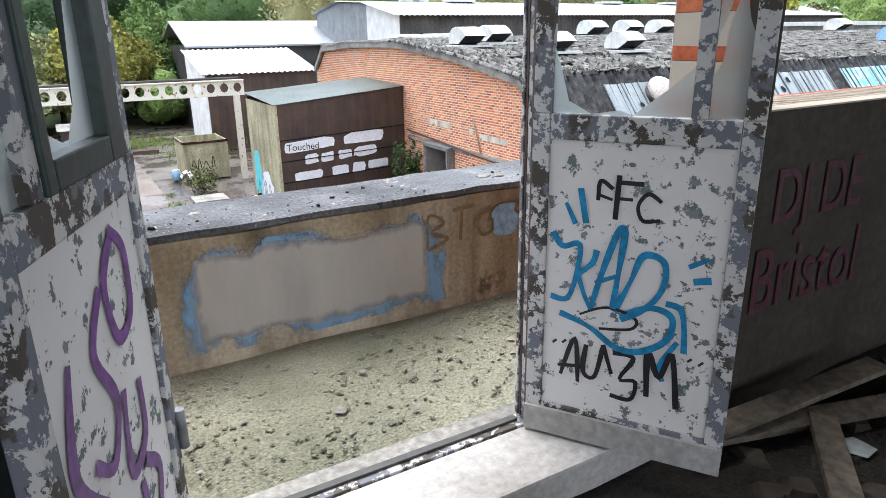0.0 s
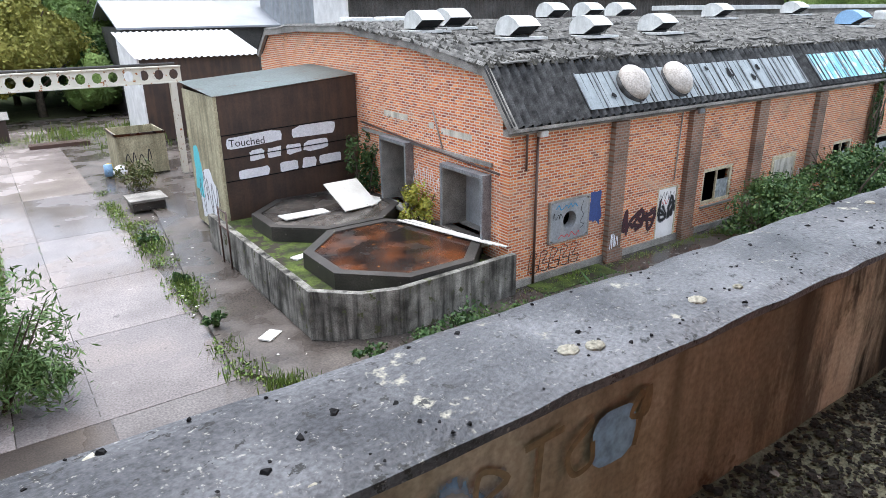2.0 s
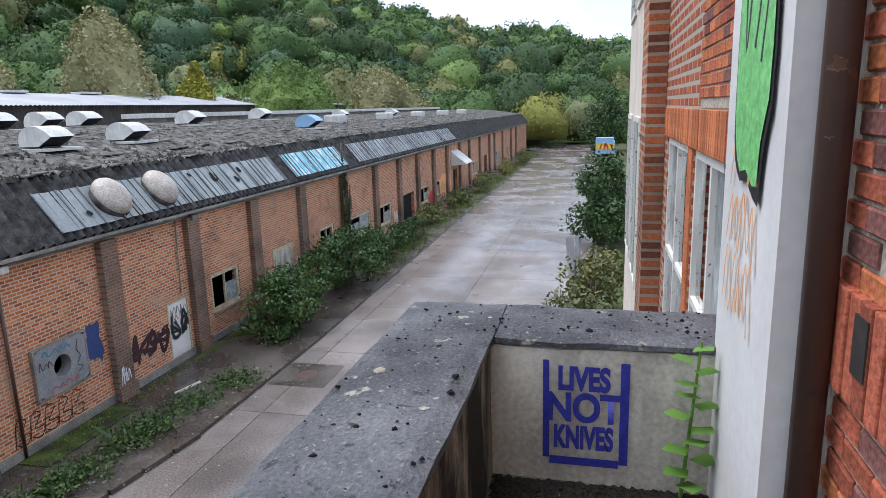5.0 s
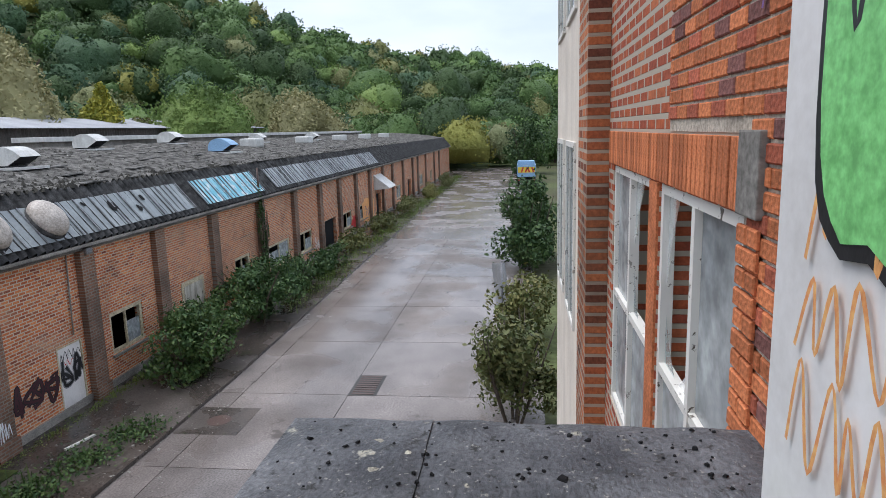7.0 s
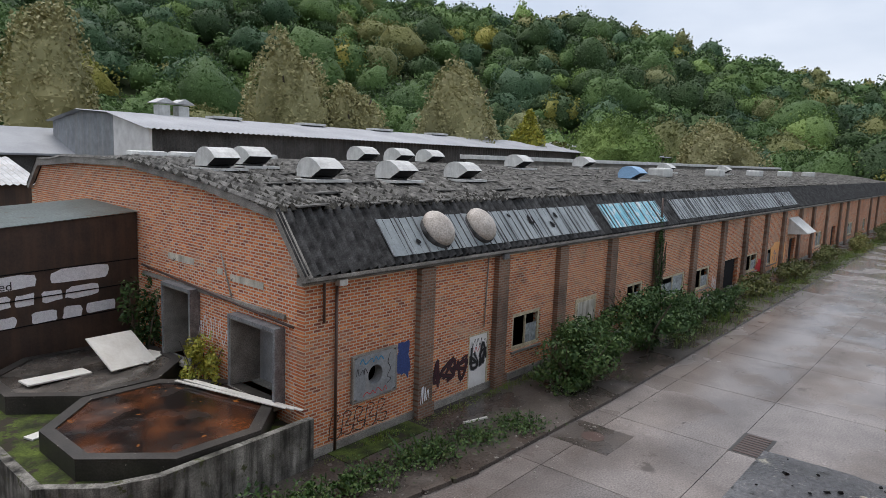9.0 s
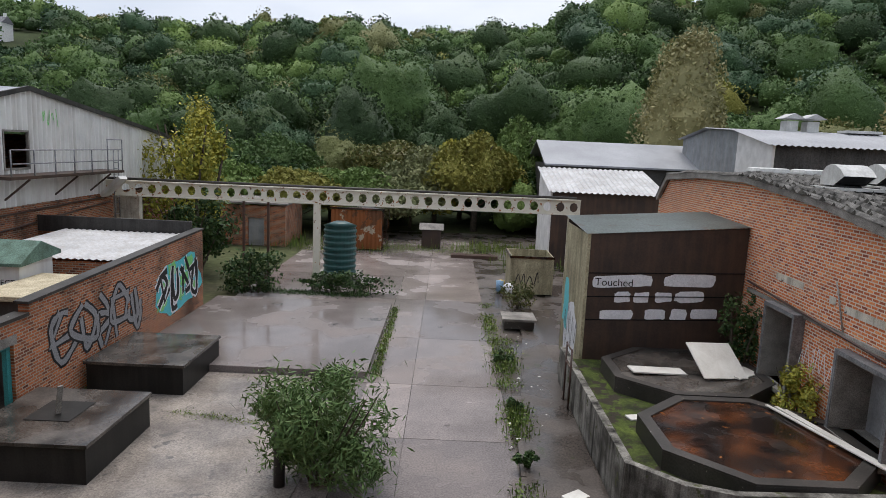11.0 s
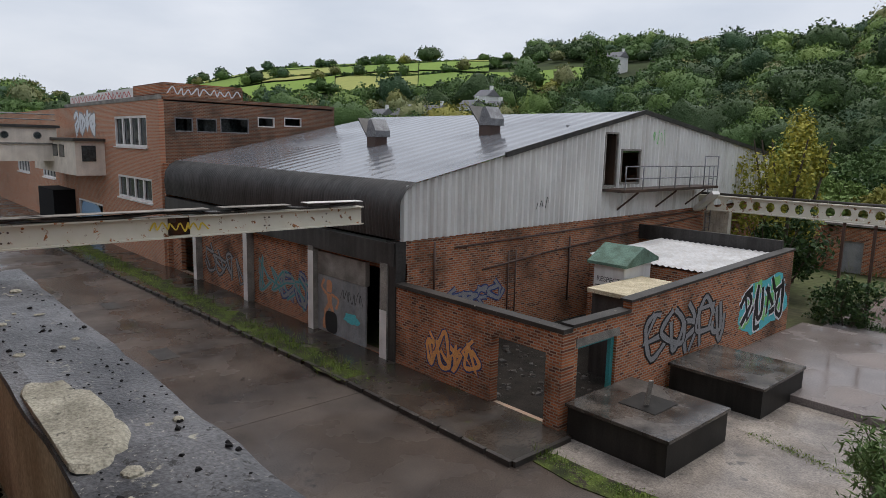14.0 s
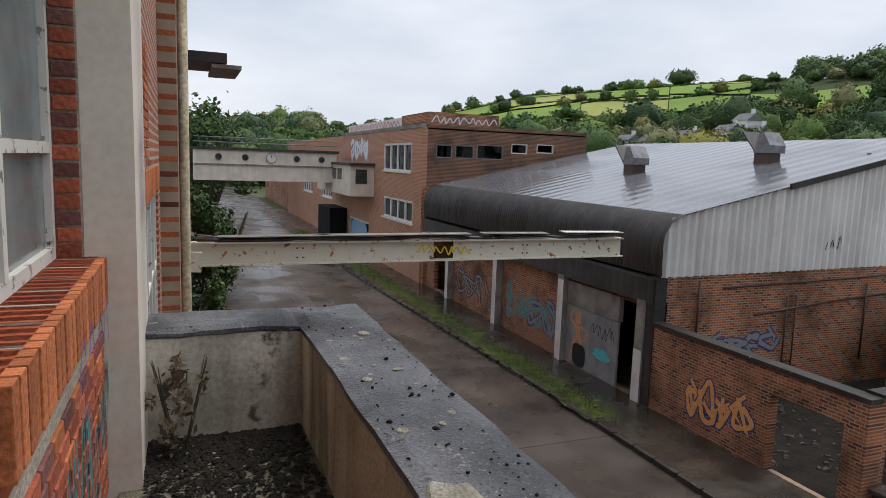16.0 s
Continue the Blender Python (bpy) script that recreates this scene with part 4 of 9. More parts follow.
part("sheet", prism(bmesh.new(), [(YF, 4.0), (YF - 1.4, 2.9), (YF - 1.4, 2.84), (YF, 2.7)], "x", 59.4, 62.4), M["galv"], cn)

# the gable end stands slightly out of square
for ob in factory.children_recursive:
    if ob.type == "MESH":
        for v in ob.data.vertices:
            v.co.x += 0.021 * max(0.0, v.co.y - 13.4)

# ---- basin with two octagonal tanks ----
basin = thing("tank_basin", 6.5, 13.9, 0, "low streaked concrete basin wall round two octagonal tanks", "basin")
line = [(6.5, 22.2), (6.5, 14.0), (7.4, 13.15), (8.35, 12.82), (12.15, 13.0)]
for k, ((xa, ya), (xb, yb)) in enumerate(zip(line, line[1:])):
    d = (Vector((xb, yb)) - Vector((xa, ya))).normalized() * 0.08
    part("wall_panel", bar(bmesh.new(), (xa - d.x, ya - d.y, 0.66 + 0.004 * k), (xb + d.x, yb + d.y, 0.66 + 0.004 * k), 0.2 - 0.006 * k, 1.32), M["basin"], basin)
part("moss_bed", slab(bmesh.new(), [(6.55, 22.2), (6.55, 14.0), (7.4, 13.25), (8.35, 12.9), (12.15, 13.1), (12.15, 22.2)], 0.1, 0.95), M["moss"], basin, "bright green moss bed")


def octagon(x, y, r, z0, z1, flat, material, rim, label):
    t = thing("octagonal_tank", x, y, z0, label, "tank", "octagonal tanks")
    ring = [(x + r * math.cos(math.pi / 4 * i + math.pi / 8), y + r * flat * math.sin(math.pi / 4 * i + math.pi / 8)) for i in range(8)]
    bm = slab(bmesh.new(), ring, z0, z1)
    part("body", bm, M["tank_rim"], t)
    bm = bmesh.new()
    inner = [(x + (px - x) * 0.88, y + (py - y) * 0.88) for px, py in ring]
    o = [bm.verts.new((*p, z1 + 0.004)) for p in ring]
    h = [bm.verts.new((*p, z1 + 0.05)) for p in ring]
    n2 = [bm.verts.new((*p, z1 + 0.05)) for p in inner]
    n3 = [bm.verts.new((*p, z1 + 0.006)) for p in inner]
    for i in range(8):
        j = (i + 1) % 8
        bm.faces.new((o[i], o[j], h[j], h[i]))
        bm.faces.new((h[i], h[j], n2[j], n2[i]))
        bm.faces.new((n2[i], n2[j], n3[j], n3[i]))
    part("rim", bm, rim, t)
    part("top", slab(bmesh.new(), inner, z1, z1 + 0.012), material, t)


octagon(9.8, 15.45, 2.65, 0.9, 1.38, 0.98, M["rust"], M["tank_rim"], "octagonal tank with a wet rust-orange top")
octagon(9.85, 20.1, 2.55, 0.9, 1.38, 0.92, M["box_top"], M["tank_rim"], "octagonal tank with a blackened wet top")
for k, (bx, by, bl, bw, tilt, rz, nm) in enumerate(((10.7, 19.9, 1.5, 1.35, 34, 14, "large white board leaning on the octagonal tank"), (8.9, 19.8, 1.7, 0.5, 3, 8, "long pale board lying on the tank"), (11.5, 19.9, 1.2, 0.5, 10, 40, "white board with black scrawl on the tank"), (7.6, 17.3, 0.5, 0.3, 2, 20, "small white board on the moss"), (5.55, 14.6, 0.6, 0.35, 2, 40, "small pale board on the pavement"))):
    z = 1.82 if k == 0 else 1.46 if k < 3 else 0.97 if k == 3 else 0.13
    b = part("loose_board", boxm(-bl / 2, bl / 2, -bw / 2, bw / 2, -0.02, 0.02), M["white_board"])
    b.matrix_basis = pose(bx, by, z, tilt, 3, rz)
    tagged(b, nm, "board")
for x0, y0, x1, y1 in ((11.2, 17.2, 12.0, 13.4), (11.35, 17.0, 12.1, 13.2), (11.0, 17.3, 11.9, 13.6)):
    b = part("plastic_strip", bar(bmesh.new(), (x0, y0, 1.48), (x1, y1, 1.5), 0.09, 0.03), M["white_board"])
    tagged(b, "long bent white plastic strip across the rusty tank", "plastic strip", "plastic strips")

setting("moss_strip", boxm(12.9, 15.9, 12.35, 13.18, 0.09, 0.125), M["moss"], "green moss strip at the foot of the factory wall", "moss")
b = part("loose_batten", bar(bmesh.new(), (16.9, 11.9, 0.14), (17.75, 11.65, 0.14), 0.07, 0.05), M["white_board"])
tagged(b, "white painted batten lying on the factory pavement", "batten")

# ---- brown steel hut ----
hut = thing("steel_hut", 7.0, 22.3, 0.1, "brown steel-clad hut with white painted-over letters", "hut")
part("front_panel", prism(bmesh.new(), [(7.12, 0.1), (12.36, 0.1), (12.36, 5.62), (7.12, 5.2)], "y", 22.3, 22.36), M["brown_sheet"], hut)
part("side_panel", boxm(7.08, 7.12, 22.3, 26.2, 0.1, 5.18), M["hut_side"], hut, "cream streaked steel side with graffiti")
part("back_panel", boxm(7.12, 12.36, 26.14, 26.2, 0.1, 5.3), M["brown_sheet"], hut)
bm = bmesh.new()
v = [bm.verts.new(p) for p in ((7.02, 22.2, 5.22), (12.42, 22.2, 5.66), (12.42, 26.3, 5.8), (7.02, 26.3, 5.42))]
bm.faces.new(v)
bmesh.ops.solidify(bm, geom=list(bm.faces), thickness=0.06)
part("roof", bm, M["teal_roof"], hut, "wet green-grey felt roof")
for z in (2.3, 3.1, 3.9):
    part("sheet_seam", bar(bmesh.new(), (7.12, 22.285, z), (12.36, 22.285, z + 0.2), 0.03, 0.03), M["dark"], hut)
part("corner_trim", boxm(7.06, 7.16, 22.26, 22.31, 0.1, 5.2), M["hut_side"], hut)
for row, spans in ((3.6, ((7.3, 9.3), (9.7, 11.4))), (3.05, ((8.1, 8.62), (8.75, 9.25), (9.45, 10.0), (10.1, 11.1))), (2.45, ((7.65, 8.75), (9.15, 9.85), (10.0, 10.55), (10.7, 11.6)))):
    for xa, xb in spans:
        bm = bmesh.new()
        n = 14
        h = 0.36 if row < 3.5 else 0.42
        vs = []
        for i in range(n):
            a = 2 * math.pi * i / n
            c, s = math.cos(a), math.sin(a)
            ex = math.copysign(abs(c) ** 0.35, c)
            ez = math.copysign(abs(s) ** 0.4, s)
            x = (xa + xb) / 2 + (xb - xa) / 2 * ex
            vs.append(bm.verts.new((x + rng.uniform(-0.03, 0.03), 22.29, row + 0.05 * (x - 7) + h / 2 * ez + rng.uniform(-0.03, 0.03))))
        bm.faces.new(vs)
        part("painted_block", bm, PAINT["white"], hut, "white paint patch over old letters")
sb = thing("railing_stub", 6.9, 20.6, 0.1, "short rusty handrail at the basin corner", "handrail")
for x, y in ((6.3, 20.6), (6.3, 19.8)):
    part("post", tube(bmesh.new(), (x, y, 0.1), (x, y, 2.0), 0.03), M["brown_pipe"], sb)
for z in (1.4, 1.95):
    part("rail", tube(bmesh.new(), (6.3, 20.6, z), (6.3, 19.8, z), 0.025), M["brown_pipe"], sb)

# ---- sheds behind ----
shed = thing("brown_shed", 9, 46, 0, "brown-walled shed with a pale corrugated roof", "shed")
part("wall", boxm(9.6, 17.4, 46, 52, 0, 5.2), M["brown_sheet"], shed)
part("side_wall", prism(bmesh.new(), [(46, 0), (52, 0), (52, 6.5), (46, 5.2)], "x", 9.48, 9.59), M["white_paint"], shed, "white side wall")
part("roof", corrugated(bmesh.new(), [(45.6, 5.2), (49, 5.95), (52.4, 6.7)], 9.3, 17.6, 0.4, 0.05), M["roof_pale"], shed)
shed2 = thing("grey_roofed_shed", 12, 58, 0, "shed with a grey pitched sheet roof", "shed")
part("wall", boxm(11, 27, 58, 70, 0, 6.9), M["wall_dark"], shed2)
part("roof", prism(bmesh.new(), [(57.5, 6.9), (64, 9.0), (70.5, 6.9), (70.5, 6.75), (64, 8.85), (57.5, 6.75)], "x", 10.6, 27.4), M["roof_grey"], shed2)
big = thing("corrugated_warehouse", 24, 45, 0, "large dark corrugated warehouse with a shallow grey roof", "warehouse")
part("long_wall", corrugated(bmesh.new(), [(45.0, 0), (45.0, 9.0)], 24, 140, 0.45, 0.06), M["wall_dark"], big)
part("gable_wall", prism(bmesh.new(), [(45, 0), (50.5, 0), (50.5, 10.05), (45, 9.05)], "x", 23.8, 23.98), M["white_paint"], big, "white gable panel")
part("grey_gable", prism(bmesh.new(), [(50.503, 0), (62, 0), (62, 9.55), (56, 10.3), (50.503, 10.05)], "x", 23.8, 23.98), M["grey_panel"], big, "blue-grey gable panel")
part("roof", corrugated(bmesh.new(), [(44.4, 8.95), (50.5, 10.1), (56, 10.4), (62.5, 9.55)], 23.3, 140.5, 0.45, 0.05), M["roof_grey"], big)
for i in range(9):
    rv = thing("long_roof_vent", 33 + i * 9, 50, 9.9, "low white ventilator on the warehouse roof", "roof ventilator", "warehouse vents")
    x = 33 + i * 9
    part("body", boxm(x - 1.1, x + 1.1, 50.4, 51.4, 9.7, 10.2), M["wall_dark"], rv)
    part("lid", boxm(x - 1.3, x + 1.3, 50.2, 51.6, 10.2, 10.4, bevel=0.03), M["galv"], rv)
for x in (28.2, 29.8):
    rv = thing("capped_roof_vent", x, 52, 10, "tall capped ventilator on the warehouse roof", "roof ventilator", "capped vents")
    part("shaft", boxm(x - 0.45, x + 0.45, 51.5, 52.4, 10.0, 11.0), M["galv"], rv)
    part("cap", prism(bmesh.new(), [(x - 0.85, 11.15), (x + 0.85, 11.15), (x, 11.55)], "y", 51.2, 52.7), M["roof_pale"], rv)


# ---- sheet-roofed shed on the other side ----
XB, YB = -15.9, 14.3
shedb = thing("sheet_roofed_shed", XB, YB, 0, "large brick shed with white sheet cladding and a wet dark roof", "shed")
GB = [(26.3, 27.2, 6.1, 8.45), (27.65, 29.2, 6.2, 7.7)]
part("gable_brick", boxm(XB - 0.35, XB, YB + 0.3, 44.5, 0, 4.62), M["brick_dark_y"], shedb, "sooty brick lower wall")


def clad_top(y):
    return float(np.interp(y, [14.4, 14.7, 29.3, 44.5], [5.9, 6.35, 9.5, 7.6]))


bm = bmesh.new()
ys = np.arange(14.45, 44.5, 0.085)
for i in range(len(ys) - 1):
    ya, yb = float(ys[i]), float(ys[i + 1])
    za, zb = clad_top(ya), clad_top(yb)
    xo = [XB + 0.01, XB + 0.13, XB + 0.13, XB + 0.01]
    xa, xb_ = xo[i % 4], xo[(i + 1) % 4]
    low = 4.42 + 0.012 * (ya - 14)
    spans = [(low, None)]
    for h in GB:
        if h[0] <= (ya + yb) / 2 <= h[1]:
            spans = [(low, h[2]), (h[3], None)]
    for lo, hi in spans:
        v = [bm.verts.new(p) for p in ((xa, ya, lo), (xb_, yb, lo), (xb_, yb, hi or zb), (xa, ya, hi or za))]
        bm.faces.new(v)
clad = part("cladding", bm, M["cladding"], shedb, "white corrugated sheet gable cladding")
# black sheet behind the gable openings, added as the dark of the inside
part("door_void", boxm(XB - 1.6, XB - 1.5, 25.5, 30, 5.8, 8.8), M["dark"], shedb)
for h in GB:
    part("opening_frame", wall_y(h[0] - 0.08, h[1] + 0.08, XB + 0.02, XB + 0.14, h[2] - 0.08, h[3] + 0.08, [h]), M["lintel"], shedb)
part("open_door", boxm(XB - 0.6, XB + 0.1, 27.1, 27.15, 6.1, 8.4), M["brown_sheet"], shedb)
ROOFB = [(14.3, 4.5), (14.22, 5.3), (14.3, 5.85), (14.55, 6.22), (15.0, 6.47), (29.3, 9.6), (44.7, 7.65)]
XB1 = -37.9
bm = corrugated(bmesh.new(), ROOFB[:5], XB1, XB + 0.2, 0.2, 0.03)
part("curved_eave", bm, M["roof_black"], shedb, "sooty ribbed curved eave", smooth=True)
part("roof_slope", corrugated(bmesh.new(), fine(ROOFB[4:], 3), XB1, XB + 0.2, 0.9, 0.006, steps=6), M["roof_wet"], shedb, "wet dark grey roof sheets", smooth=False)
bm = bmesh.new()
for (y0, z0), (y1, z1) in (((19.5, 7.5), (29.3, 9.62)), ((29.3, 9.62), (44.7, 7.68))):
    bar(bm, (XB + 0.2, y0, z0 - 0.05), (XB + 0.2, y1, z1 - 0.05), 0.1, 0.2)
part("barge_board", bm, M["roof_black"], shedb)
part("west_wall", boxm(XB1 - 0.3, XB1, YB, 44.5, 0, 6.3), M["brick_dark_y"], shedb)
part("north_wall", boxm(XB1, XB, 44.3, 44.6, 0, 7.5), M["brick_dark_x"], shedb)
part("eaves_beam", boxm(XB1, XB, YB - 0.1, YB + 0.35, 3.55, 4.35), M["roof_black"], shedb, "blackened concrete beam under the eave")
FO = [(-17.75, -16.55, 0.1, 3.3), (-36.5, -34.0, 0.1, 2.8)]
part("front_brick", wall_x(XB1, XB, YB + 0.25, YB + 0.5, 0, 3.6, FO + [(-21.2, -17.75, 0.1, 3.4)]), M["brick_dark_x"], shedb)
part("grey_shutter", boxm(-21.2, -17.85, YB + 0.12, YB + 0.2, 0.12, 2.45), M["grey_panel"], shedb, "grey steel shutter with a painted figure")
part("shutter_head", boxm(-21.2, -17.85, YB + 0.1, YB + 0.3, 2.47, 3.4), M["lintel"], shedb)
# black sheet set back from the front imitates the shed's unlit inside
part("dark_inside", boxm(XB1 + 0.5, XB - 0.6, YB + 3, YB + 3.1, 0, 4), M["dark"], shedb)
for x in (-16.45, -21.4, -27.4, -33.6):
    part("post", boxm(x - 0.2, x + 0.2, YB - 0.12, YB + 0.24, 0.1, 3.6), M["lintel"], shedb)
    part("post_paint", boxm(x - 0.205, x + 0.205, YB - 0.126, YB - 0.1205, 0.12, 1.9 if x > -17 else 3.4), M["white_paint"], shedb, "white painted post face")
part("corner_post", boxm(XB - 0.5, XB + 0.06, YB - 0.05, YB + 0.4, 0.1, 4.4), M["roof_black"], shedb)
# balcony with rails and ladder on the gable
fire = thing("gable_balcony", XB + 0.1, 26, 5.9, "rusty steel access balcony with rails on the gable", "balcony")
part("deck", boxm(XB + 0.12, XB + 1.3, 26.2, 35.2, 5.82, 5.95), M["brown_sheet"], fire)
for y in np.linspace(26.3, 35.1, 7):
    part("post", tube(bmesh.new(), (XB + 1.25, float(y), 5.9), (XB + 1.25, float(y), 7.0 if y < 33 else 7.5), 0.03, n=8), M["steel"], fire)
for z in (6.45, 7.0):
    part("rail", tube(bmesh.new(), (XB + 1.25, 26.3, z), (XB + 1.25, 35.1, z), 0.025, n=8), M["steel"], fire)
part("rail", tube(bmesh.new(), (XB + 1.25, 33.6, 7.5), (XB + 1.25, 35.1, 7.5), 0.025, n=8), M["steel"], fire)
for y in (27.5, 31.0, 34.0):
    part("brace", bar(bmesh.new(), (XB + 0.12, y, 4.9), (XB + 1.2, y, 5.8), 0.07, 0.07), M["brown_sheet"], fire)
for y in (35.3, 35.8):
    part("ladder_rail", tube(bmesh.new(), (XB + 0.7, y, 3.4), (XB + 0.7, y, 7.0), 0.03, n=8), M["steel"], fire)
for i in range(10):
    part("rung", tube(bmesh.new(), (XB + 0.7, 35.3, 3.6 + i * 0.3), (XB + 0.7, 35.8, 3.6 + i * 0.3), 0.02, n=8), M["steel"], fire)
for x, y in ((-25.5, 20.5), (-20.5, 23.5)):
    z = float(np.interp(y, [15, 29.3], [6.47, 9.6]))
    t = thing("roof_extract", x, y, z, "galvanised roof extract with a tilted open flap", "roof ventilator", "roof extracts")
    part("shaft", boxm(x - 0.36, x + 0.36, y - 0.36, y + 0.36, z - 0.1, z + 0.4), M["brown_pipe"], t)
    part("head", prism(bmesh.new(), [(x - 0.35, z + 0.4), (x + 0.5, z + 0.4), (x + 0.5, z + 0.72), (x + 0.12, z + 1.28), (x - 0.12, z + 1.2)], "y", y - 0.45, y + 0.45), M["steel"], t)
    part("flap", bar(bmesh.new(), (x - 0.28, y, z + 0.5), (x - 1.0, y, z + 1.32), 0.95, 0.05), M["roof_black"], t)

# ---- roofless annexe ----
XA = -8.6
annexe = thing("roofless_annexe", XA, YB, 0, "roofless brick annexe with empty openings and moss-edged walls", "ruin")
part("front_wall", wall_x(XB, XA, YB, YB + 0.3, 0, 2.85, [(-11.2, -9.15, 0.1, 2.2)]), M["brick_dark_x"], annexe)
part("side_wall", wall_y(YB + 0.3, 30, XA - 0.3, XA, 0, 2.95, [(15.0, 16.9, 0.4, 2.35)]), M["brick_dark_y"], annexe)
part("side_wall_raised", prism(bmesh.new(), [(17.6, 2.953), (30, 2.953), (30, 3.7), (17.6, 3.25)], "x", XA - 0.3, XA), M["brick_dark_y"], annexe)
part("coping", prism(bmesh.new(), [(17.5, 3.253), (30.05, 3.703), (30.05, 3.78), (17.5, 3.33)], "x", XA - 0.36, XA + 0.05), M["tank_rim"], annexe)
part("coping", boxm(XA - 0.36, XA + 0.06, YB + 0.36, 17.5, 2.953, 3.05), M["tank_rim"], annexe)
part("coping", boxm(XB, XA + 0.06, YB - 0.06, YB + 0.36, 2.853, 2.98), M["tank_rim"], annexe)
part("corner_pier", boxm(XA - 0.42, XA + 0.03, YB - 0.04, YB + 0.5, 0, 2.85), M["brick_dark_x"], annexe)
part("lintel", boxm(XA - 0.33, XA + 0.03, 14.9, 17.0, 2.353, 2.6), M["lintel"], annexe)
part("floor", boxm(XB, XA - 0.3, YB + 0.3, 30, 0, 0.08), M["rubble_floor"], annexe)
part("back_wall", boxm(XB, XA - 0.3, 29.8, 30.1, 0, 3.4), M["brick_dark_x"], annexe)
part("opening_frame", wall_y(15.0, 16.9, XA - 0.22, XA - 0.1, 0.4, 2.35, [(15.1, 16.75, 0.4, 2.25)]), PAINT["teal"], annexe, "faded teal timber frame")
kiosk = thing("lean_to_kiosk", -12.5, 20, 0, "white rendered kiosk with a green felted roof", "kiosk")
part("wall", boxm(-12.5, -11.2, 21.2, 23.0, 0.08, 3.55), M["cladding"], kiosk)
part("roof", prism(bmesh.new(), [(21.0, 3.6), (22.1, 4.2), (23.2, 3.75), (23.2, 3.63), (21.0, 3.5)], "x", -12.7, -11.0), M["green_felt"], kiosk)
leanto = thing("lean_to_roof", -12, 26, 0, "low corrugated lean-to roof inside the annexe", "roof")
part("sheet", corrugated(bmesh.new(), [(23.6, 3.35), (29.5, 3.55)], -14.5, -9.2, 0.26, 0.03), M["roof_pale"], leanto)
part("fascia", boxm(-15.8, -8.95, 29.6, 29.75, 3.4, 4.1), M["roof_black"], leanto)
part("wall", boxm(-14.5, -9.3, 23.7, 23.9, 0.08, 3.25), M["brick_dark_x"], leanto)
slabt = thing("rusty_tank_lid", -10.3, 21, 0, "pale flat concrete lid on brick supports", "slab")
part("lid", boxm(-11.1, -9.1, 18.8, 22.2, 2.95, 3.1, bevel=0.02), M["wood_frame"], slabt)
for y in (19.0, 21.7):
    part("support", boxm(-11.0, -9.2, y, y + 0.25, 0.08, 2.95), M["roof_black"], slabt)
lad = thing("wall_ladder", XB + 0.1, 21, 0.5, "rusty iron ladder fixed to the brick gable", "ladder")
for y in (20.0, 20.45):
    part("rail", tube(bmesh.new(), (XB + 0.1, y, 0.5), (XB + 0.1, y, 3.6), 0.03, n=8), M["brown_pipe"], lad)
for i in range(11):
    part("rung", tube(bmesh.new(), (XB + 0.1, 20.0, 0.7 + 0.27 * i), (XB + 0.1, 20.45, 0.7 + 0.27 * i), 0.018, n=8), M["brown_pipe"], lad)
pipes = thing("wall_pipes", XB + 0.1, 24, 3, "rusty service pipes along the brick gable", "pipes")
for y0, z0, y1, z1 in ((17, 4.0, 36, 4.5), (22, 3.3, 36, 4.2), (16, 2.0, 16, 4.3), (24, 1.0, 24, 3.9), (18.5, 3.0, 22, 3.3)):
    part("pipe", tube(bmesh.new(), (XB + 0.1, y0, z0), (XB + 0.1, y1, z1), 0.04, n=8), M["brown_pipe"], pipes)
for y0 in (14.35, 19.75):
    t = thing("black_tank_box", -6.9, y0 + 1.6, 0, "square black bitumen tank with a wet worn lid", "tank", "black tank boxes")
    part("body", boxm(-8.35, -5.42, y0, y0 + 3.15, 0, 0.88), M["black_box"], t)
    part("lid", boxm(-8.42, -5.36, y0 - 0.06, y0 + 3.2, 0.885, 0.98, bevel=0.02), M["box_top"], t)
    if y0 < 15:
        part("hatch", boxm(-7.5, -6.4, y0 + 1.1, y0 + 2.3, 0.982, 1.0), M["black_box"], t)
        part("prop", bar(bmesh.new(), (-6.9, y0 + 1.5, 1.0), (-6.75, y0 + 1.4, 1.75), 0.12, 0.05), M["lintel"], t)
postt = thing("iron_bollard", -1.2, 14.7, 0, "dark iron bollard with a flat cap", "bollard")
part("shaft", tube(bmesh.new(), (-1.2, 14.7, 0), (-1.2, 14.7, 1.35), 0.13, n=14), M["tank_rim"], postt)
part("cap", tube(bmesh.new(), (-1.2, 14.7, 1.352), (-1.2, 14.7, 1.42), 0.17, n=14), M["lintel"], postt)

# ---- pipe gantry with round holes ----
gan = thing("pipe_gantry", 0, 35.4, 0, "pale rusty castellated steel pipe gantry across the yard", "gantry")
YG, GX0, GX1, GZ0, GZ1 = 35.4, -15.7, 9.4, 4.62, 5.38
pitch = 0.68
n = int((GX1 - GX0) / pitch)
bm = bmesh.new()
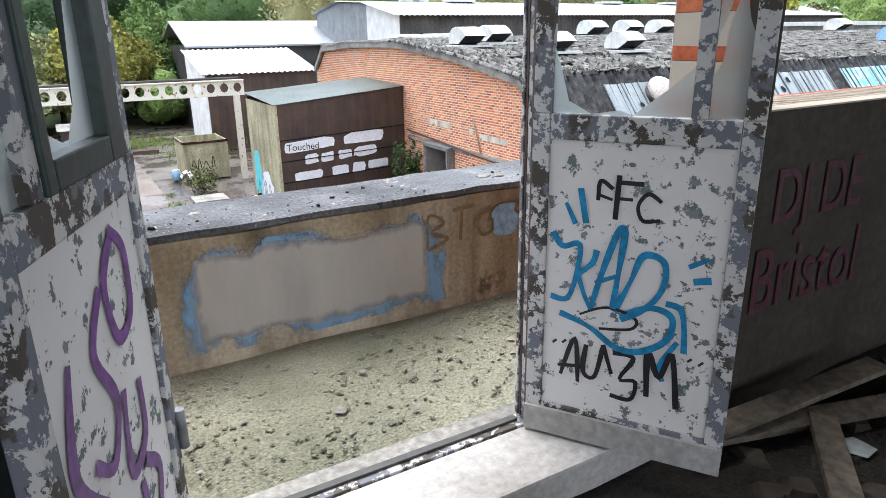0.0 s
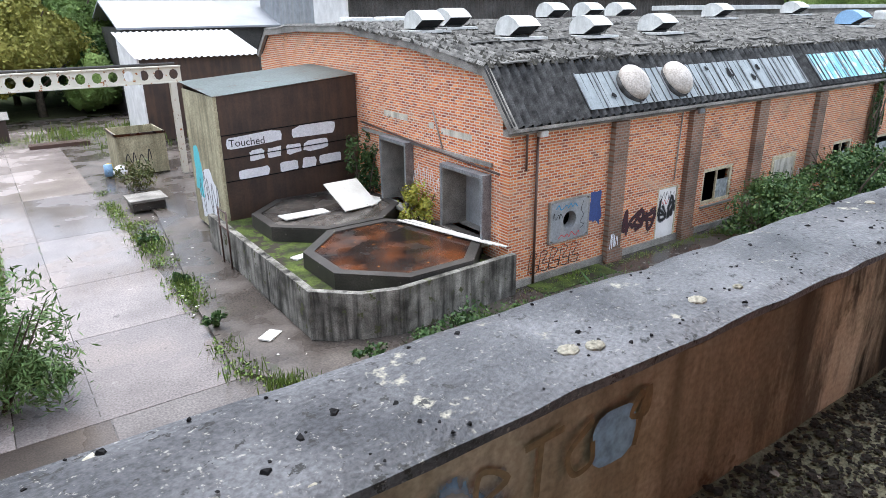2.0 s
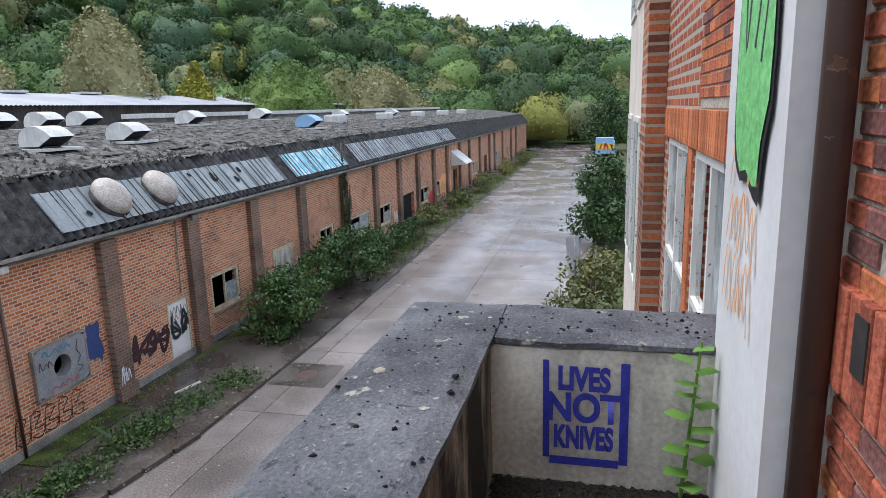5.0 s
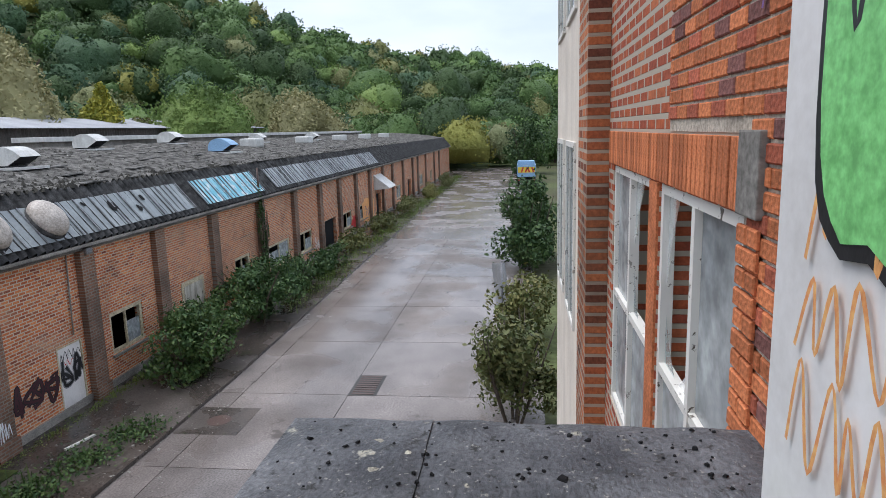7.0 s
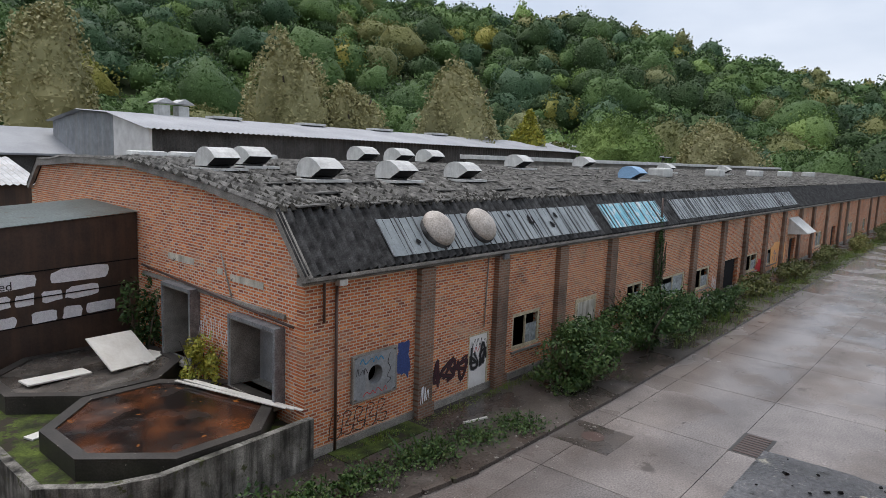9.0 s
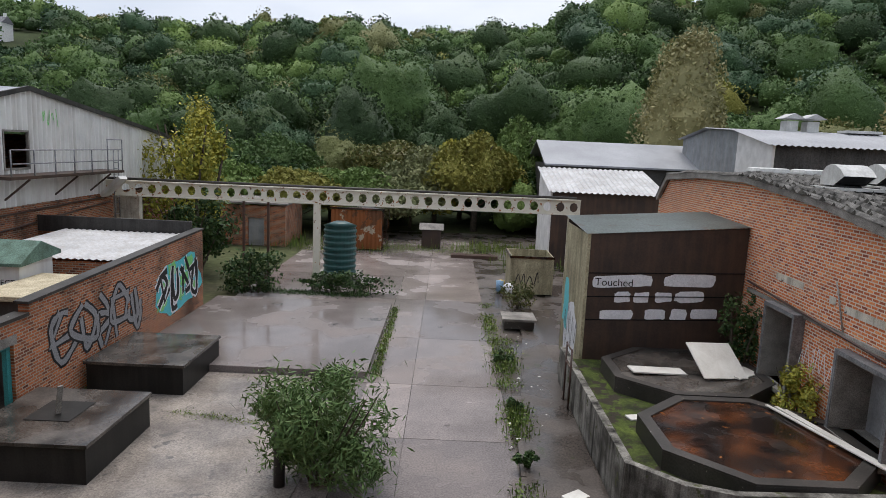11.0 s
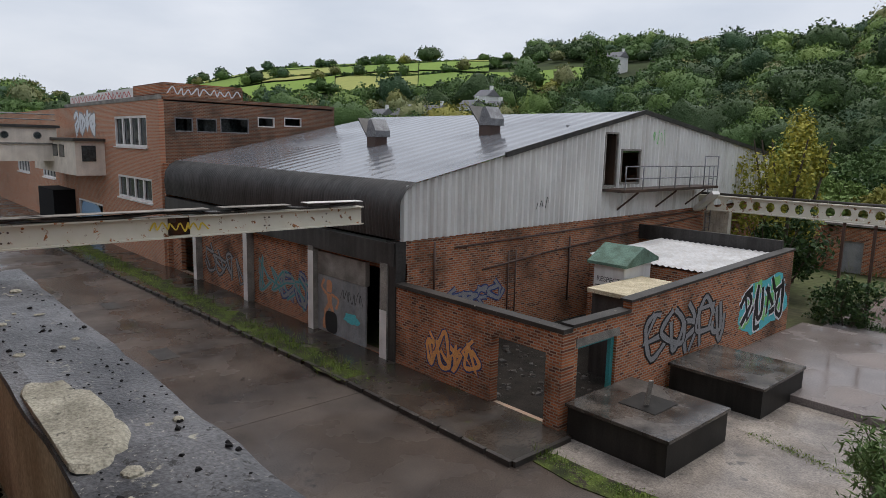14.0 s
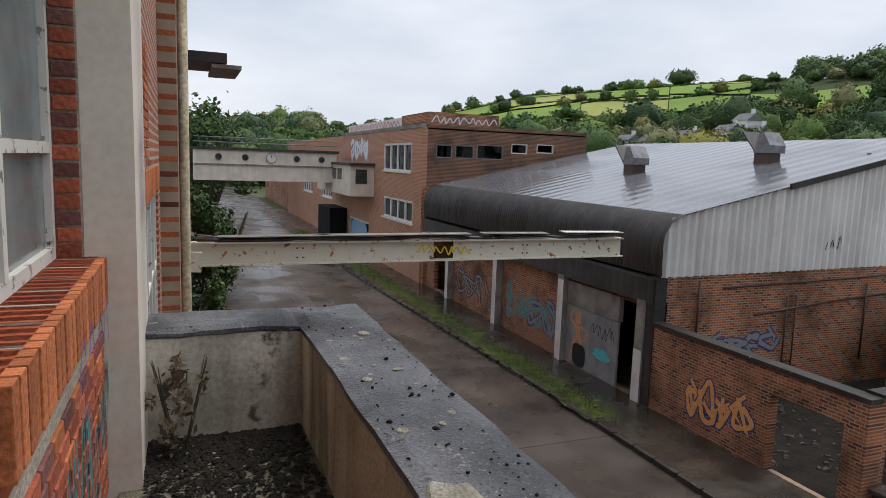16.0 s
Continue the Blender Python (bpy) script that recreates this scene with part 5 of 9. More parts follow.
for i in range(n):
    xa, xb = GX0 + (GX1 - GX0) * i / n, GX0 + (GX1 - GX0) * (i + 1) / n
    xc, zc, r = (xa + xb) / 2, (GZ0 + GZ1) / 2, 0.22
    for yy in (YG - 0.02, YG + 0.02):
        o = [(xb, zc), (xb, GZ1), (xc, GZ1), (xa, GZ1), (xa, zc), (xa, GZ0), (xc, GZ0), (xb, GZ0)]
        hole = [(xc + r * math.cos(a), zc + r * 1.15 * math.sin(a)) for a in [k * math.pi / 4 for k in range(8)]]
        vo = [bm.verts.new((x, yy, z)) for x, z in o]
        vh = [bm.verts.new((x, yy, z)) for x, z in hole]
        for k in range(8):
            bm.faces.new((vo[k], vo[(k + 1) % 8], vh[(k + 1) % 8], vh[k]))
bmesh.ops.remove_doubles(bm, verts=bm.verts, dist=1e-4)
part("web", bm, M["rusty_white"], gan)
for z in (GZ0, GZ1):
    part("flange", boxm(GX0, GX1, YG - 0.12, YG + 0.12, z - 0.03, z + 0.03), M["rusty_white"], gan)
part("top_pipe", tube(bmesh.new(), (GX0, YG + 0.2, GZ1 + 0.1), (GX1 - 0.2, YG + 0.2, GZ1 + 0.1), 0.07), M["tank_rim"], gan)
for x, w in ((8.95, 0.3), (-4.5, 0.34)):
    bm = boxm(x - w / 2, x + w / 2, YG - 0.16, YG - 0.13, 0, GZ0 - 0.03)
    box(bm, x - w / 2, x + w / 2, YG + 0.13, YG + 0.16, 0, GZ0 - 0.03)
    box(bm, x - 0.015, x + 0.015, YG - 0.13, YG + 0.13, 0, GZ0 - 0.03)
    part("column", bm, M["rusty_white"], gan)
for x in (-8.4, -7.1):
    part("thin_column", boxm(x - 0.06, x + 0.06, YG - 0.06, YG + 0.06, 0, GZ0 - 0.03), M["brown_pipe"], gan)
part("bracket", bar(bmesh.new(), (-15.6, 35.0, 4.6), (-14.4, 34.6, 5.6), 0.5, 0.2), M["cladding"], gan)
part("support_wall", boxm(-15.6, -14.2, 35.9, 36.3, 0, 4.6), M["render_pale"], gan)
tank = thing("water_tank", -3.7, 38.2, 0, "dark green ribbed plastic water tank", "water tank")
part("stand", boxm(-4.9, -2.5, 37.0, 39.4, 0, 0.45), M["lintel"], tank)
bm = bmesh.new()
rings = []
for k in range(33):
    rad = 0.95 if k % 4 < 2 else 0.89
    rings.append([bm.verts.new((-3.7 + rad * math.cos(a), 38.2 + rad * math.sin(a), 0.45 + k * 0.085)) for a in [2 * math.pi * i / 28 for i in range(28)]])
for r0, r1 in zip(rings, rings[1:]):
    for i in range(28):
        bm.faces.new((r0[i], r0[(i + 1) % 28], r1[(i + 1) % 28], r1[i]))
part("shell", bm, M["tank_green"], tank)
part("lid", tube(bmesh.new(), (-3.7, 38.2, 3.17), (-3.7, 38.2, 3.4), 0.95, 0.35, 24), M["tank_green"], tank)
skip = thing("steel_skip", 7, 36.5, 0, "open rusty white steel skip with graffiti", "skip")
bm = boxm(6.0, 6.06, 36.2, 39.0, 0.05, 2.15)
box(bm, 8.3, 8.36, 36.2, 39.0, 0.05, 2.15)
box(bm, 6.06, 8.3, 36.2, 36.26, 0.05, 2.15)
box(bm, 6.06, 8.3, 38.94, 39.0, 0.05, 2.15)
box(bm, 6.06, 8.3, 36.26, 38.94, 0.05, 0.1)
part("body", bm, M["hut_side"], skip)
part("rim", boxm(5.95, 8.4, 36.14, 36.2, 2.05, 2.17), M["rust"], skip)
part("rim", boxm(5.94, 6.0, 36.2, 39.05, 2.05, 2.17), M["rust"], skip)
for nm, x, y, z, r, mt in (("blue_drum", 5.5, 36.6, 0.1, 0.22, "pale_blue"), ("yellow_can", 5.6, 37.0, 0.1, 0.2, "yellow"), ("white_sack", 5.9, 35.7, 0.1, 0.34, "white")):
    bm = bmesh.new()
    bmesh.ops.create_icosphere(bm, subdivisions=2, radius=r) if "sack" in nm else tube(bm, (0, 0, -r), (0, 0, r * 1.6), r, r * 0.95, 14)
    for v in bm.verts:
        v.co += Vector((0, 0, 1)) * 0.06 * noise.noise(v.co * 7)
    bm.transform(Matrix.Translation((x, y, z + r * 0.9)))
    tagged(part(nm, bm, PAINT[mt], smooth=True), {"blue_drum": "small blue plastic drum by the skip", "yellow_can": "yellow plastic can by the skip", "white_sack": "full white sack dumped by the skip"}[nm], "drum" if "drum" in nm else "can" if "can" in nm else "sack")
trough = thing("concrete_trough", 5.9, 29.5, 0.1, "low dark concrete trough in the weeds", "trough")
part("slab", boxm(5.0, 6.5, 28.6, 30.0, 0.45, 0.55), M["lintel"], trough)
part("base", boxm(5.1, 6.4, 28.7, 29.9, 0.1, 0.45), M["tank_rim"], trough)
outb = thing("brick_outbuilding", -12, 49.5, 0, "small brick outbuilding with a grey door beyond the yard", "outbuilding")
part("wall", wall_x(-14.5, -9.6, 49.3, 49.55, 0, 3.0, [(-12.4, -11.2, 0.0, 2.1)]), M["brick_dark_x"], outb)
part("side_wall", boxm(-9.85, -9.6, 49.553, 55, 0, 3.1), M["brick_dark_y"], outb)
part("roof", boxm(-14.8, -9.4, 49.1, 55.2, 3.12, 3.25), M["lintel"], outb)
part("door", boxm(-12.38, -11.22, 49.4, 49.46, 0.0, 2.08), M["grey_panel"], outb)
rust_box = thing("rusty_container", -4.5, 49.5, 0, "rusted steel container with peeling cream paint", "container")
part("body", corrugated(bmesh.new(), [(49.3, 0.1), (49.3, 3.0)], -6.2, -2.4, 0.3, 0.03), flaky("rusted_container_paint", ((0.24, 0.085, 0.03), (0.42, 0.36, 0.27), (0.13, 0.06, 0.03)), 0.9, 0.52, 0.7), rust_box)
part("end", boxm(-2.4, -2.3, 49.3, 54.5, 0.1, 3.0), M["rust"], rust_box)
part("roof", boxm(-6.3, -2.2, 49.2, 54.6, 3.05, 3.15), M["rust"], rust_box)
pal = thing("timber_stack", 4.5, 48, 0, "low stack of dark timbers at the yard's end", "timber")
for k in range(4):
    part("timber", boxm(2.8, 6.2, 47.6 + 0.25 * k, 47.8 + 0.25 * k, 0.0, 0.22), M["brown_pipe"], pal)
pump = thing("pump_cabinet", 1.2, 52, 0, "small brown service cabinet in the grass", "cabinet")
part("body", boxm(0.5, 2.0, 51.5, 52.6, 0, 1.5), M["brown_sheet"], pump)
part("roof", prism(bmesh.new(), [(51.3, 1.5), (52.8, 1.5), (52.0, 1.95)], "x", 0.3, 2.2), M["lintel"], pump)

# ---- two-storey brick block, bridge and beam down the road ----
XC = -38.3
blk = thing("brick_office_block", XC, 14.2, 0, "two-storey brick block with white-framed windows and graffiti", "building")
CW = [(-46.9, -40.5, 7.15, 9.1), (-46.7, -40.0, 3.75, 5.25), (-57.5, -50.8, 0.4, 2.8), (-62, -60, 0.3, 3.0), (-70, -65, 3.9, 5.2), (-72, -66, 1, 2.6), (-82, -76, 3.9, 5.2)]
part("front_wall", wall_x(-95, XC, 14.2, 14.5, 0, 10.0, CW), brickwork("pale_brick", "x", [(0.48, 0.18, 0.10), (0.56, 0.24, 0.13), (0.36, 0.13, 0.08)], (0.50, 0.39, 0.30)), blk)
CG = [(15.1, 16.2, 8.15, 9.0), (16.4, 17.7, 8.15, 9.0), (17.9, 19.8, 8.15, 9.1), (20.4, 21.6, 8.6, 9.25), (22.3, 23.6, 8.7, 9.3)]
part("side_wall", wall_y(14.5, 26.2, XC - 0.3, XC, 0, 10.2, CG), brickwork("sooted_block_brick", "y", [(0.17, 0.065, 0.035), (0.26, 0.10, 0.05), (0.10, 0.05, 0.035)], (0.27, 0.22, 0.17), soot=0.7, stain_at=0.45), blk)
# dark sheets behind both window walls paint the unlit rooms
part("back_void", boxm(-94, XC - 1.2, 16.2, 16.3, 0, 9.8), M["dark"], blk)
part("side_void", boxm(XC - 1.5, XC - 1.4, 14.6, 26, 0, 9.8), M["glass_dark"], blk)
part("parapet", boxm(-60, XC, 14.15, 14.4, 10.003, 10.25), M["lintel"], blk)
part("roof_room", boxm(-44, XC - 0.2, 14.6, 19.5, 10.2, 11.0), M["brick_dark_y"], blk)
part("roof_screen", boxm(-60, -44, 14.6, 14.75, 10.25, 10.9), M["white_paint"], blk, "white roof screen with red graffiti")
part("roof", boxm(-95, XC, 14.5, 26, 9.9, 10.0), M["roof_grey"], blk)
for i, w in enumerate(CW):
    win = part("window", wall_x(w[0], w[1], 14.22, 14.34, w[2], w[3], [(w[0] + 0.14, w[1] - 0.14, w[2] + 0.14, w[3] - 0.14)]), M["white_paint"], blk, "white-framed window")
    for k in range(1, 4):
        x = w[0] + (w[1] - w[0]) * k / 4
        part("mullion", boxm(x - 0.12, x + 0.12, 14.24, 14.34, w[2] + 0.14, w[3] - 0.14), M["white_paint"], win)
    part("pane", boxm(w[0] + 0.14, w[1] - 0.14, 14.36, 14.38, w[2] + 0.1, w[3] - 0.1), M["glass_dark"], win)
    part("sill", boxm(w[0] - 0.1, w[1] + 0.1, 14.08, 14.2, w[2] - 0.1, w[2] - 0.003), M["white_paint"], win)
for h in CG:
    part("window_frame", wall_y(h[0], h[1], XC - 0.12, XC - 0.02, h[2], h[3], [(h[0] + 0.07, h[1] - 0.07, h[2] + 0.07, h[3] - 0.07)]), M["white_paint"] if h[0] > 20 else M["steel"], blk)
bay = part("bay_box", boxm(-63, -49.5, 12.3, 14.2, 5.0, 7.4), M["cream"], blk, "cream concrete bay over the entrance")
part("bay_roof", boxm(-63.2, -49.2, 12.1, 14.2, 7.403, 7.6), M["tank_rim"], bay)
for k in range(5):
    part("bay_window", boxm(-62 + k * 2.0, -60.6 + k * 2.0, 12.26, 12.31, 6.2, 7.1), M["glass_dark"], bay)
part("bay_window", boxm(-49.52, -49.44, 12.7, 13.6, 6.0, 7.1), M["glass_dark"], bay)
# solid black block in place of a recess, its colour the shade
part("entrance", boxm(-64, -58.5, 12.6, 14.19, 0.1, 3.4), M["dark"], blk, "black block standing for the shaded entrance recess")
part("far_block", boxm(-130, -95, 15, 30, 0, 6.0), M["brick_dark_x"], blk)
bridge = thing("footbridge", -56, 6, 5.8, "cream covered footbridge with round portholes across the road", "footbridge")
part("box", boxm(-59.5, -56, 1.0, 12.6, 5.8, 8.3), M["cream"], bridge)
part("roof", boxm(-59.7, -55.8, 0.8, 12.8, 8.303, 8.5), M["roof_black"], bridge)
part("ledge", boxm(-56, -55.9, 1.0, 12.6, 7.05, 7.17), M["lintel"], bridge)
for k, y in enumerate((2.9, 5.0, 7.1, 9.2, 11.3)):
    ph = part("porthole", tube(bmesh.new(), (-56.0, y, 7.72), (-55.94, y, 7.72), 0.24 if k != 2 else 0.38, n=20), M["glass_dark"] if k != 2 else M["white_paint"], bridge, "" if k != 2 else "white round clock face")
    bm = bmesh.new()
    for i in range(20):
        a, b = 2 * math.pi * i / 20, 2 * math.pi * (i + 1) / 20
        r = 0.26 if k != 2 else 0.4
        bar(bm, (-55.95, y + r * math.cos(a), 7.72 + r * math.sin(a)), (-55.95, y + r * math.cos(b), 7.72 + r * math.sin(b)), 0.05, 0.05)
    part("ring", bm, M["lintel"], ph)
part("clock_hand", boxm(-55.93, -55.92, 7.08, 7.12, 7.72, 8.0), M["dark"], bridge)
for z in (8.9, 9.3):
    part("rail", tube(bmesh.new(), (-56.2, 1, z), (-56.2, 12.6, z), 0.04, n=8), M["steel"], bridge)
beam = thing("cable_beam", -16.6, 7, 4.8, "rust-blistered white steel beam carrying cables over the road", "beam")
bm = boxm(-16.75, -16.7, 0.3, 13.4, 5.05, 5.62)
bmesh.ops.remove_doubles(bm, verts=bm.verts, dist=1e-4)
part("web", bm, M["rusty_white"], beam)
for z in (5.05, 5.62):
    part("flange", boxm(-16.9, -16.55, 0.3, 13.4, z - 0.02, z + 0.02), M["rusty_white"], beam)
for k in range(4):
    bm = bmesh.new()
    pts = [(-16.9 + 0.1 * k, 0.5 + i * 1.05, 5.66 + 0.05 * rng.random() + (0.14 * rng.random() if i % 3 == 0 else 0)) for i in range(13)]
    for a, b in zip(pts, pts[1:]):
        tube(bm, a, b, 0.028 + 0.012 * (k % 2), n=7)
    part("cable", bm, M["tank_rim"] if k % 2 else M["steel"], beam)
for k, (ya, yb) in enumerate(((1.0, 4.6), (4.2, 8.0), (8.4, 10.6), (11.2, 13.3))):
    part("cover_sheet", bar(bmesh.new(), (-16.72, ya, 5.78 + 0.02 * k), (-16.68, yb, 5.8 + 0.03 * rng.random()), 0.46, 0.02), M["lintel"] if k < 3 else M["white_board"], beam)
part("joint_plate", boxm(-16.69, -16.675, 6.9, 7.5, 5.1, 5.6), M["rust"], beam)
for y in (3.0, 3.15, 9.8, 9.95, 12.0):
    for z in (5.2, 5.45):
        part("bolt", tube(bmesh.new(), (-16.7, y, z), (-16.66, y, z), 0.025, n=8), M["brown_pipe"], beam)


# ---- the building walked through: front, balcony, room ----
def rough_block(x0, x1, y0, y1, z0, z1, amp=0.008, cell=0.12):
    """A block whose faces are cast slightly uneven, with worn top edges."""
    bm = bmesh.new()
    box(bm, x0, x1, y0, y1, z0, z1)
    for axis, (a, b) in ((0, (x0, x1)), (1, (y0, y1)), (2, (z0, z1))):
        n = max(1, min(60, int((b - a) / cell)))
        for i in range(1, n):
            co, no = Vector((0, 0, 0)), Vector((0, 0, 0))
            co[axis], no[axis] = a + (b - a) * i / n, 1
            bmesh.ops.bisect_plane(bm, geom=bm.verts[:] + bm.edges[:] + bm.faces[:], plane_co=co, plane_no=no)
    for v in bm.verts:
        k = noise.noise(v.co * 2.3) + 0.6 * noise.noise(v.co * 9.0)
        on_edge = (abs(v.co.z - z1) < 1e-4) and (abs(v.co.y - y0) < 1e-4 or abs(v.co.y - y1) < 1e-4 or abs(v.co.x - x0) < 1e-4 or abs(v.co.x - x1) < 1e-4)
        v.co += Vector((amp * noise.noise(v.co * 3 + Vector((5, 0, 0))), amp * noise.noise(v.co * 3), amp * k - (0.012 + 0.02 * max(0, noise.noise(v.co * 6)) if on_edge else 0)))
    return bm


ZF, ZP = 6.34, 6.9
PY0, PY1, PX0, PX1 = 0.8, 1.19, -2.7, 4.22
balcony = setting("balcony_floor", rough_block(PX0 - 0.42, PX1 + 0.38, -0.1, PY1, 5.95, ZF, 0.012, 0.18), M["gravel_floor"], "gritty weathered balcony floor littered with grit and glass", "balcony floor")
setting("parapet", rough_block(PX0 - 0.44, PX1 + 0.4, PY0, PY1, ZF - 0.35, ZP, 0.008, 0.09), M["render"], "stained low cement parapet with paint patches", "parapet")
setting("parapet_coping", rough_block(PX0 - 0.45, PX1 + 0.4, PY0 - 0.012, PY1 + 0.02, ZP - 0.004, ZP + 0.035, 0.01, 0.06), M["concrete"], "wet lichen-spotted concrete coping of the parapet", "coping")
setting("balcony_end_wall_1", rough_block(PX1, PX1 + 0.38, -0.1, PY0, ZF - 0.3, ZP, 0.008, 0.09), M["render_pale"], "pale cement end wall with a blue stencil", "end wall")
setting("end_coping_1", rough_block(PX1 - 0.01, PX1 + 0.4, -0.1, PY0 - 0.013, ZP - 0.004, ZP + 0.03, 0.01, 0.06), M["concrete"], "lichened coping of the end wall", "coping")
setting("balcony_end_wall_2", rough_block(PX0 - 0.42, PX0, -0.1, PY0, ZF - 0.3, ZP + 0.01, 0.008, 0.09), M["render_pale"], "pale stained cement end wall", "end wall")
setting("end_coping_2", rough_block(PX0 - 0.44, PX0 + 0.01, -0.1, PY0 - 0.013, ZP + 0.006, ZP + 0.04, 0.01, 0.06), M["concrete"], "lichened coping of the end wall", "coping")

WY0, WY1 = -0.42, -0.15
DO = (0.03, 1.19, 6.3, 8.75)
DH = (-0.28, 1.8, 6.3, 8.75)
WR, WLF = (1.93, 3.25, 7.36, 8.9), (-2.3, -0.5, 7.4, 8.9)
W5, W6 = (4.9, 6.15, 5.7, 7.48), (6.36, 7.75, 5.7, 7.48)
LW = (-6.6, -3.45, 5.7, 7.48)
own = setting("wall_front", wall_x(-40, 9.0, WY0, WY1, 0, 13, [DH, WR, WLF, W5, W6, LW]), M["brick_own"], "red brick front of the building behind the balcony", "wall")
part("plaster_lining", wall_x(-6, 8.8, WY0 - 0.03, WY0 - 0.004, 6.15, 9.4, [DH, WR, WLF, W5, W6]), M["plaster"], own, "grubby plastered inner face, its colour darkened for shade")
setting("wall_front_cream", boxm(9.0, 13.0, -0.4, -0.04, 0, 13), M["cream"], "cream painted front further along the building", "wall")
for k, xw in enumerate((9.7, 11.4)):
    for zw in (5.6, 8.9):
        cw = tagged(part("window_cream", wall_x(xw, xw + 1.2, -0.039, -0.012, zw, zw + 2.0, [(xw + 0.06, xw + 1.14, zw + 0.06, zw + 1.94)]), M["frame_white"]), "tall worn window in the cream front", "window", "", "structure")
        part("pane", boxm(xw + 0.06, xw + 1.14, -0.037, -0.03, zw + 0.06, zw + 1.94), M["glass_mid"], cw)
        part("mullion", boxm(xw + 0.58, xw + 0.62, -0.029, -0.01, zw + 0.06, zw + 1.94), M["frame_white"], cw)
setting("wall_back", wall_x(-6, 9, -7.3, -7.0, 6.0, 9.7, [(-5.5, -0.8, 6.9, 9.3), (-0.4, 4.2, 6.9, 9.3), (4.6, 8.4, 6.9, 9.3)]), M["plaster"], "grubby plaster back wall of the room, colour darkened for shade", "wall")
setting("wall_west", boxm(-6.3, -6, -7.3, WY0, 6.0, 9.7), M["plaster"], "grubby plaster end wall of the room, colour darkened for shade", "wall")
setting("wall_east", boxm(8.8, 9.0, -7.3, WY0, 6.0, 9.7), M["plaster"], "grubby plaster end wall of the room, colour darkened for shade", "wall")
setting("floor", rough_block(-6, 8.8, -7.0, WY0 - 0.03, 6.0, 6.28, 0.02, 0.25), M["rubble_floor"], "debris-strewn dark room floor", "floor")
setting("ceiling", boxm(-6, 8.8, -7.0, WY0 - 0.03, 9.4, 9.7), M["plaster"], "stained plaster ceiling of the room, colour darkened for shade", "ceiling")
setting("building_body", boxm(-40, 13, -20, -7.4, 0, 6.0), M["brick_own"], "rear ground floor of the brick building", "building")
setting("building_roof", boxm(-40, 13, -7.4, WY0, 12.6, 13.0), M["roof_grey"], "flat roof of the brick building", "roof")
for i, (xa, xb, ya, mt, lb) in enumerate(((3.53, 4.24, 0.0, "white_paint", "white painted concrete fin with green and orange graffiti"), (-3.0, -2.2, 0.0, "cream", "cream painted concrete fin"), (-9.0, -8.5, 0.16, "cream", "cream painted concrete fin"))):
    setting("fin_%d" % (i + 1), rough_block(xa, xb, (-0.149, -0.2, -0.5)[i], ya, 0 if i == 2 else 6.0, 13, 0.003, 0.5), M[mt], lb, "concrete fin")
for xa, xb, yp in ((8.0, 8.75, 0.02), (-8.2, -7.2, 0.14)):
    part("brick_pilaster", boxm(xa, xb, WY1 + 0.003, yp, 0, 13), M["brick_dark_x"], own)
part("brick_skin", wall_x(-7.2, -3.0, WY1 + 0.0005, -0.055, 0, 13, [(-6.6, -3.45, 5.7, 7.48)]), M["brick_own"], own)

# bricks of the near courses, each its own piece
brick_mats = [weathered("brick_" + n, c, tuple(0.6 * k for k in c), 5, 0.85, grain=60, relief=0.7, random=0.55, spread=(0.25, 0.75)) for n, c in (("orange", (0.60, 0.20, 0.085)), ("red", (0.46, 0.13, 0.075)), ("plum", (0.26, 0.115, 0.10)))]
BRICKS = {}


def brick_mesh(length, height, depth, k):
    key = (round(length, 3), round(height, 3), k)
    if key not in BRICKS:
        bm = boxm(-length / 2, length / 2, 0, depth, -height / 2, height / 2)
        bmesh.ops.bevel(bm, geom=[e for e in bm.edges if all(v.co.y > depth - 1e-5 for v in e.verts)], offset=0.005, segments=1, affect="EDGES")
        me = bpy.data.meshes.new("brick")
        bm.to_mesh(me)
        bm.free()
        me.materials.append(brick_mats[k])
        BRICKS[key] = me
    return BRICKS[key]


def lay(parent, x0, x1, z0, z1, holes=(), course=0.066, length=0.17, y=WY1 + 0.002, tone=(0.55, 0.3, 0.15), depth=0.012):
    r = random.Random(int(x0 * 100 + z0 * 10))
    row, z = 0, z0
    while z + course <= z1 + 1e-6:
        x = x0 - (length / 2 if row % 2 else 0)
        while x < x1:
            a, b = max(x, x0), min(x + length, x1)
            x += length
            if b - a < 0.05 or any(a < h[1] - 0.01 and b > h[0] + 0.01 and z < h[3] - 0.01 and z + course > h[2] + 0.01 for h in holes):
                continue
            k = r.choices((0, 1, 2), tone)[0]
            ob = new("brick", brick_mesh(b - a - 0.011, course - 0.011, depth, k))
            ob.parent = parent
            ob.location = ((a + b) / 2, y + r.uniform(-0.001, 0.002), z + course / 2)
        z += course
        row += 1


bay1 = setting("brick_bay_1", wall_x(4.26, 5.95, WY1 + 0.0005, WY1 + 0.004, 6.72, 8.8, [(4.9, 6.3, 5, 7.73)]), M["mortar"], "orange-red brick bay round the broken windows", "brick wall")
lay(bay1, 4.26, 5.95, 6.72, 8.8, [(4.9, 6.3, 5, 7.73)], tone=(0.6, 0.3, 0.1))
bay2 = setting("brick_bay_2", wall_x(1.8, 3.53, WY1 + 0.0005, WY1 + 0.004, ZF, 8.95, [(1.93, 3.25, 7.12, 9.2)]), M["mortar"], "dark red brick pier and apron below the open window", "brick wall")
